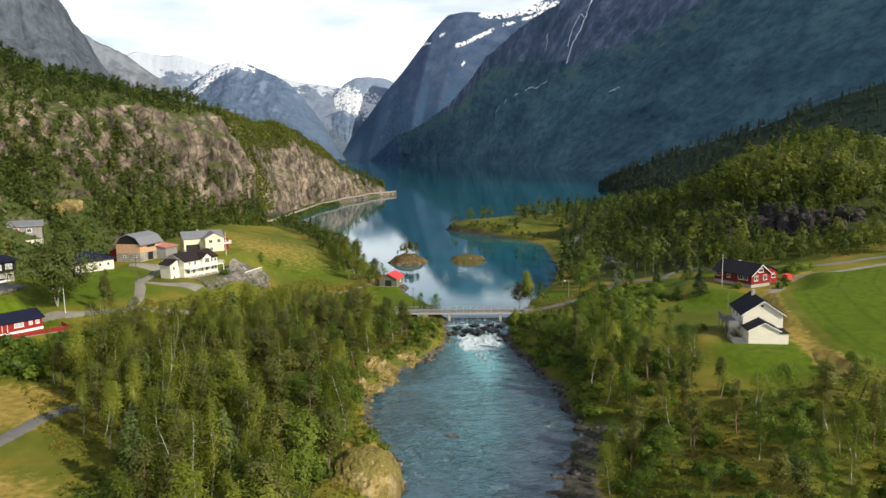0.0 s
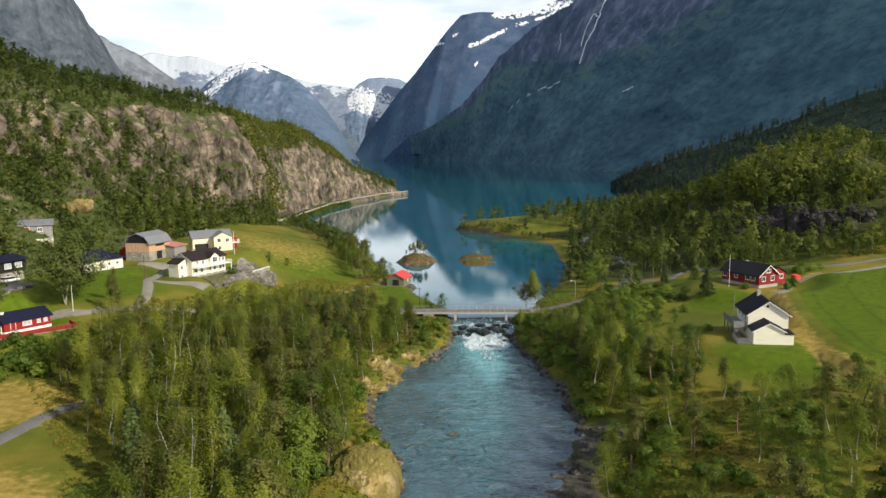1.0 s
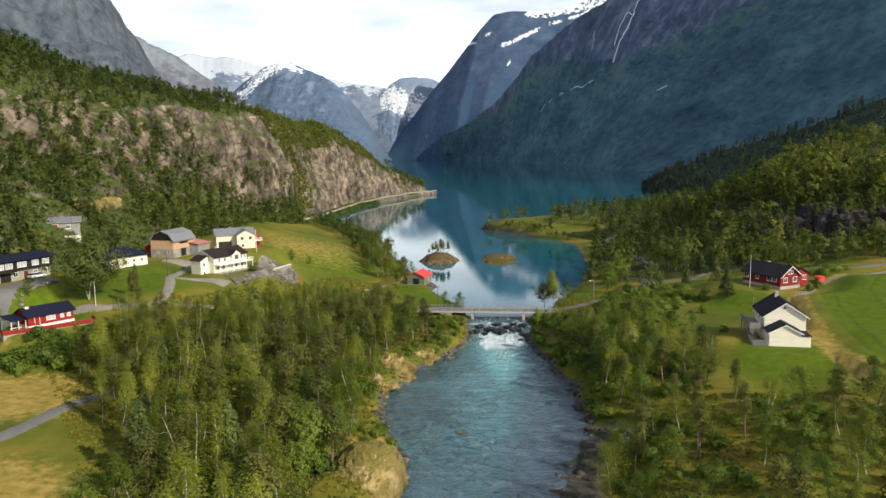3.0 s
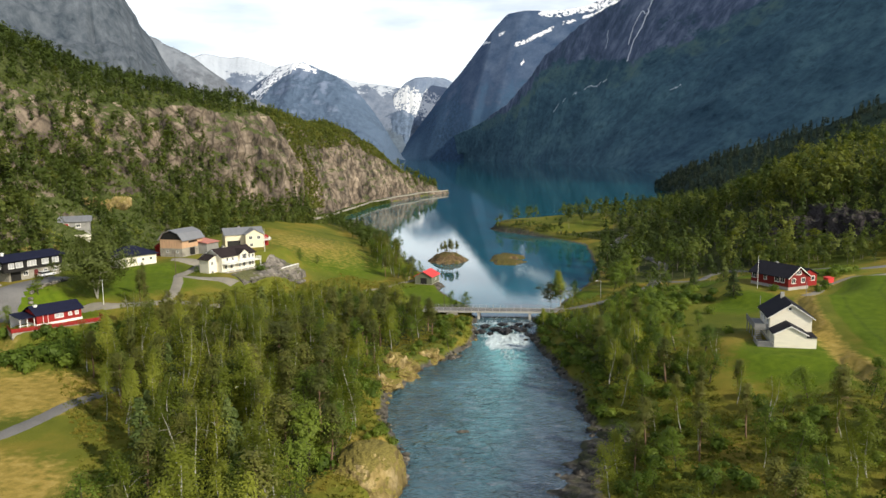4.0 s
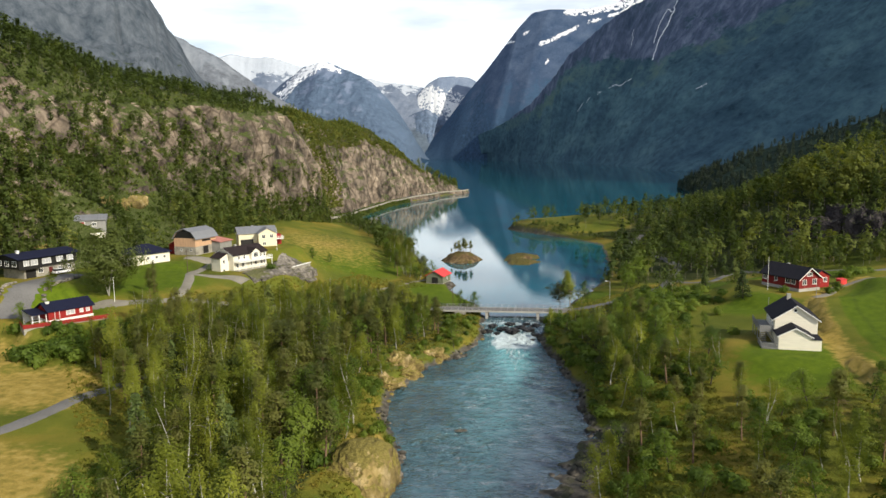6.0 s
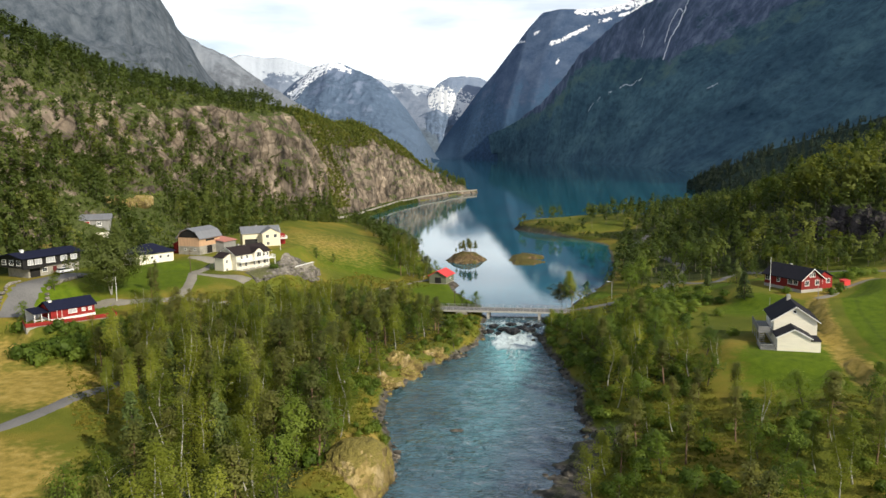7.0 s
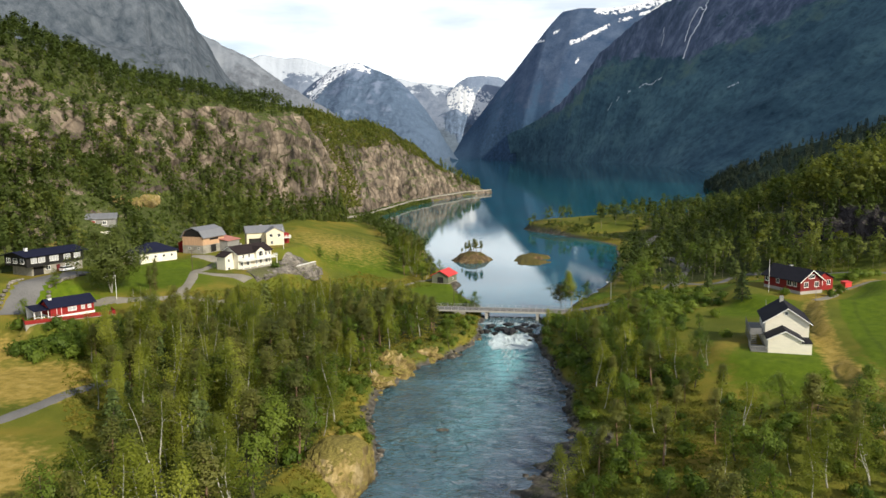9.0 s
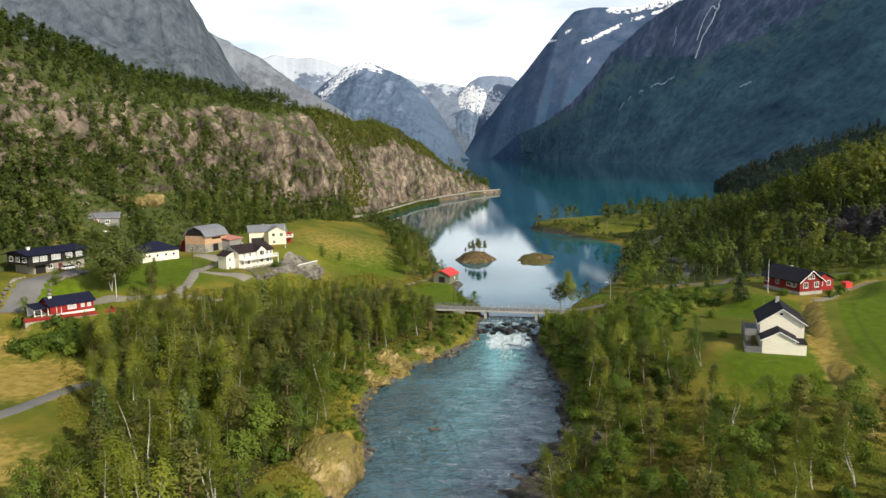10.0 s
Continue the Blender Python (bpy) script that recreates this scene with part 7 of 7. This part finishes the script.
# bare rock faces on the right hill
FACE = cliff_material("purple_grey_rock", (0.022, 0.020, 0.023), (0.062, 0.055, 0.059), (0.12, 0.105, 0.104), (0.05, 0.06, 0.018), 0.30, 1.6)


def crag_mesh(seed):
    """A blocky, fissured face: a squared-off boss with stepped ledges."""
    bm = bmesh.new()
    bmesh.ops.create_icosphere(bm, subdivisions=6, radius=1.0)
    off = Vector((seed * 5.3, seed * 2.9, seed * 1.7))
    for v in bm.verts:
        c = v.co
        q = (abs(c.x) ** 4 + abs(c.y) ** 4 + abs(c.z) ** 4) ** -0.25
        k = q * (1 + 0.22 * noise.fractal(c * 1.1 + off, 0.9, 2.0, 4))
        bent = c + 0.25 * noise.noise_vector(c * 1.5 + off)
        k += 0.13 * noise.cell(Vector((bent.x * 3.2, bent.y * 3.2, bent.z * 1.6)) + off)
        k += 0.06 * noise.cell(Vector((bent.x * 7.5, bent.y * 7.5, bent.z * 4.5)) - off)
        v.co = c * k
    me = bpy.data.meshes.new("hillside_crag")
    bm.to_mesh(me)
    bm.free()
    me.materials.append(FACE)
    return me


for x, y, r, h in ((109, 283, 5, 3.6), (118, 277, 7, 6.0), (128, 269, 7.5, 8.0), (137, 263, 5.5, 4.4), (117, 287, 7, 4.0), (127, 281, 8, 6.5), (136, 275, 6, 3.6), (146, 268, 6, 4.0)):
    ob = new("hillside_crag", crag_mesh(x * 0.13))
    ob.matrix_world = pose(x, y, ground_at(x, y) + 0.15 * h, 0, 0, -35 + rng.uniform(-12, 12)) @ Matrix.Diagonal((0.8 * r, 3.2, 0.8 * h, 1))
    tagged(ob, "bare purple-grey crag among the hillside trees", "crag", "hillside crags")

# pale rock scar and dry slope above the farm
for x, y, z, r, h in ((-131.6, 240, 33, 4.5, 3.2), (-129.5, 246, 31.5, 5, 3.4), (-129, 253, 32, 5, 3.2), (-129.2, 258, 32.3, 4, 2.8), (-128.6, 201, 22.6, 3.5, 1.6), (-126, 207, 22.5, 3, 1.4)):
    ob = new("rock_outcrop", rock_mesh("rock_outcrop", y * 0.17, 0.32, 0.9, BOULDER, 4))
    ob.matrix_world = pose(x, y, z - 0.5, 0, 0, rng.uniform(-20, 20)) @ Matrix.Diagonal((2.5, r, h, 1))
    tagged(ob, "pale reddish rock outcrop on the slope above the farm", "rock outcrop", "slope outcrops")

# dark ridge across the bay
spots = []
c8, f8 = along(C8, 200), along(F8, 200)
for _ in range(700):
    i, v = int(rng.integers(0, 200)), rng.uniform(0.02, 1.08)
    p = f8[i] + (c8[i] - f8[i]) * v
    z = f8[i][2] + (c8[i][2] - f8[i][2]) * min(v, 1) ** 0.9
    spots.append(("spruce" if rng.random() < 0.75 else "pine", p[0], p[1], z - 1.0, rng.uniform(0.55, 1.0) * min(1.0, 0.35 + i / 60), rng.uniform(0.1, 0.9)))
far_wood("ridge_conifers", "dark conifer forest on the ridge across the bay", spots, FAR_DARK, False)


# ---- undergrowth ----
def tufts(name, label, pts, size, mat, blades=7):
    pts = np.array(pts)
    n = len(pts)
    c = np.repeat(pts, blades, 0)
    p = c + rng.normal(0, 1, (n * blades, 3)) * np.array((0.45, 0.45, 0.12)) * size
    d = rng.normal(0, 1, (n * blades, 3))
    d[:, 2] = np.abs(d[:, 2]) * 0.8 + 0.3
    d *= (size * rng.uniform(0.5, 1.3, n * blades) / np.linalg.norm(d, axis=1))[:, None]
    w = np.cross(d, rng.normal(0, 1, (n * blades, 3)))
    w *= (0.32 * size / np.maximum(1e-6, np.linalg.norm(w, axis=1)))[:, None]
    ob = new(name, tri_mesh(name, np.stack([p - w, p + w, p + d], 1), mat))
    at = ob.data.attributes.new("tint", "FLOAT", "POINT")
    at.data.foreach_set("value", np.repeat(np.clip(0.5 + 0.45 * fbm(pts[:, 0] * 0.12, pts[:, 1] * 0.12, 3, 71) + rng.normal(0, 0.1, n), 0, 1), blades * 3).astype(np.float32))
    return tagged(ob, label, "undergrowth", kind="stuff")


HERB = far_leaf("meadow_herbs", (0.11, 0.14, 0.020), (0.19, 0.195, 0.030), (0.30, 0.225, 0.045), 0.45)
xs, ys = rng.uniform(17, 92, 26000), rng.uniform(74, 232, 26000)
xr_ = shores(ys)[1]
okay = (xs - xr_ > np.where(ys < 132, 7.0, 2.2)) & (xs < np.minimum(field_edge(ys) - 1.0, 92)) & (np.hypot(xs - 66, ys - 142) > 11) & (np.hypot(xs - 67, ys - 156) > 9) & (np.hypot(xs - 84, ys - 205) > 11)
keep = okay & (fbm(xs * 0.07, ys * 0.07, 3, 77) + rng.normal(0, 0.35, len(xs)) > -0.15) & ((xs < 48) | (ys < 126))
tufts("right_undergrowth", "rough grass and herbs on the river's right bank", np.stack([xs[keep], ys[keep], land(xs[keep], ys[keep])], 1)[:7000], 0.4, HERB)
xs, ys = rng.uniform(-105, 0, 26000), rng.uniform(64, 262, 26000)
xl_ = shores(ys)[0]
okay = (xl_ - xs > 1.5) & (xs > np.interp(ys, WEST_Y, WEST_X) - 8) & (np.hypot(xs + 76, ys - 221) > 15) & (np.hypot(xs + 96, ys - 160) > 9) & (np.hypot(xs + 12, ys - 109) > 7) & (np.hypot(xs + 19.6, ys - 262) > 8) & (np.hypot(xs + 13, ys - 240) > 17) & (np.hypot(xs + 86, ys - 195) > 16)
keep = okay & (rng.random(len(xs)) < 0.8)
tufts("left_undergrowth", "rough grass and herbs on the river's left bank", np.stack([xs[keep], ys[keep], land(xs[keep], ys[keep])], 1)[:9000], 0.55, HERB)
hy_, hk_ = rng.uniform(120, 700, 9000), np.concatenate([rng.uniform(0.2, 3.0, 5000), rng.uniform(4.2, 6.4, 4000)])
hk_ = np.where((hy_ > 300) & (hk_ < 3.5), hk_ * 0.5, hk_)
hx_, _, hz_ = hill_point(hy_, hk_)
tufts("hill_scrub", "low green scrub between the cliffs", np.stack([hx_, hy_, hz_], 1), 1.5, FAR_GREEN, 6)

cy_, ck_ = np.concatenate([rng.uniform(434, 530, 3500), rng.uniform(530, 800, 3500)]), np.concatenate([rng.uniform(2.2, 6.2, 3500), rng.uniform(4.0, 6.6, 3500)])
cx_, _, cz_ = hill_point(cy_, ck_)
# Yellower, lighter leaves than the hill scrub, sunlight put into their colour.
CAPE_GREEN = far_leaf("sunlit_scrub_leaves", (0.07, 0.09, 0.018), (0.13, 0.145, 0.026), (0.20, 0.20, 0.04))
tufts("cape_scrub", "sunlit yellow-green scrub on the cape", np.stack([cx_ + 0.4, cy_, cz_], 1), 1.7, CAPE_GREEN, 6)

# ---- waterfall on the shaded mountain ----
from mathutils.bvhtree import BVHTree
shaded = bpy.data.objects["mountain_shaded"]
tree = BVHTree.FromPolygons([v.co for v in shaded.data.vertices], [tuple(p.vertices) for p in shaded.data.polygons])
FALL = plain("white_falling_water", (0.70, 0.74, 0.78), 0.6, 0.3, 0.2, 0.05, world_space=True)


def cascade(points, width, lift=2.5):
    """A ribbon of white water lying on the mountainside."""
    pts = []
    for a, b_ in zip(points[:-1], points[1:]):
        a, b_ = Vector(a), Vector(b_)
        for k in range(12):
            pts.append(a.lerp(b_, k / 12))
    pts.append(Vector(points[-1]))
    v, f = [], []
    for i, p in enumerate(pts):
        hit, nrm, _, _ = tree.find_nearest(p)
        w = width * (0.5 + 0.8 * abs(math.sin(i * 1.7 + width)))
        side = nrm.cross(pts[min(i + 1, len(pts) - 1)] - pts[max(i - 1, 0)]).normalized()
        c = hit + nrm * lift + side * 0.8 * math.sin(i * 1.1)
        v += [tuple(c - side * w - nrm * 0.8), tuple(c), tuple(c + side * w - nrm * 0.8)]
    for i in range(len(pts) - 1):
        f += [(3 * i, 3 * i + 1, 3 * i + 4, 3 * i + 3), (3 * i + 1, 3 * i + 2, 3 * i + 5, 3 * i + 4)]
    return v, f


wf = thing("waterfall", "thin white waterfall in two strands down a dark cliff", "waterfall", pose(0, 0, 0))
part("main_strand", cascade([(540, 2620, 580), (515, 2603, 532), (481, 2561, 472), (453, 2547, 420), (423, 2527, 379), (392, 2491, 325)], 2.2), FALL, wf)
part("side_strand", cascade([(481, 2561, 472), (476, 2600, 475), (439, 2571, 421), (414, 2549, 375)], 1.5), FALL, wf)
part("thin_strand", cascade([(444, 2790, 532), (409, 2746, 467), (373, 2688, 383)], 0.9), FALL, wf)
part("lower_cascade", cascade([(338, 2553, 275), (311, 2689, 253), (273, 2745, 225)], 1.6), FALL, wf)
part("lower_trickle", cascade([(273, 2745, 225), (219, 2824, 169)], 0.8), FALL, wf)
part("scree_streak", cascade([(434, 1966, 226), (421, 2013, 212)], 1.2), FALL, wf)

# tall sunlit birches above the crags and young ones at their foot
spots, br = [], np.random.default_rng(88)
for _ in range(36):
    k = br.uniform(0, 1)
    x, y = 116 + 42 * k + br.uniform(-4, 4), 320 - 36 * k + br.uniform(-16, 12)
    # The high tint puts sunlight into these crowns' colour.
    spots.append(("birch" if br.random() < 0.6 else "alder", x, y, ground_at(x, y) - 0.3, br.uniform(1.15, 1.6), br.uniform(0.75, 1.0)))
for _ in range(44):
    k = br.uniform(0, 1)
    x, y = 84 + 60 * k + br.uniform(-2, 2), 266 - 26 * k + br.uniform(-10, 8)
    spots.append(("birch" if br.random() < 0.7 else "alder", x, y, ground_at(x, y) - 0.3, br.uniform(0.65, 1.15), br.uniform(0.45, 0.9)))
for x, y in ((113, 279), (122, 271), (124, 276), (131, 265), (132, 272), (140, 268), (116, 280), (143, 262), (127, 277)):
    spots.append(("pine" if br.random() < 0.4 else "birch", x, y, ground_at(x, y) + 1.5, br.uniform(0.4, 0.75), br.uniform(0.2, 0.6)))
far_wood("crag_birches", "tall sunlit birches round the dark crags", spots, FAR_GREEN)

# scrub on the rough slope below the red house
sp5 = Spacing(4.0)
for _ in range(260):
    x, y = br.uniform(42, 70), br.uniform(172, 226)
    if x - 42 > 0.55 * (y - 160) or noise.noise(Vector((x * 0.11, y * 0.09, 3.3))) < -0.14 or not sp5.free(x, y, 1.9):
        continue
    plant("shrub", x, y, br.uniform(0.45, 1.15), "slope shrubs", "", None, br.uniform(1.1, 1.6))
for x, y, k in ((100.5, 214.5, 1.0), (103, 216.5, 1.2), (106, 217.5, 1.0), (109, 219, 0.8), (93.5, 214.5, 0.9)):
    plant("shrub", x, y, k, "garden shrubs", "", None, 1.3)
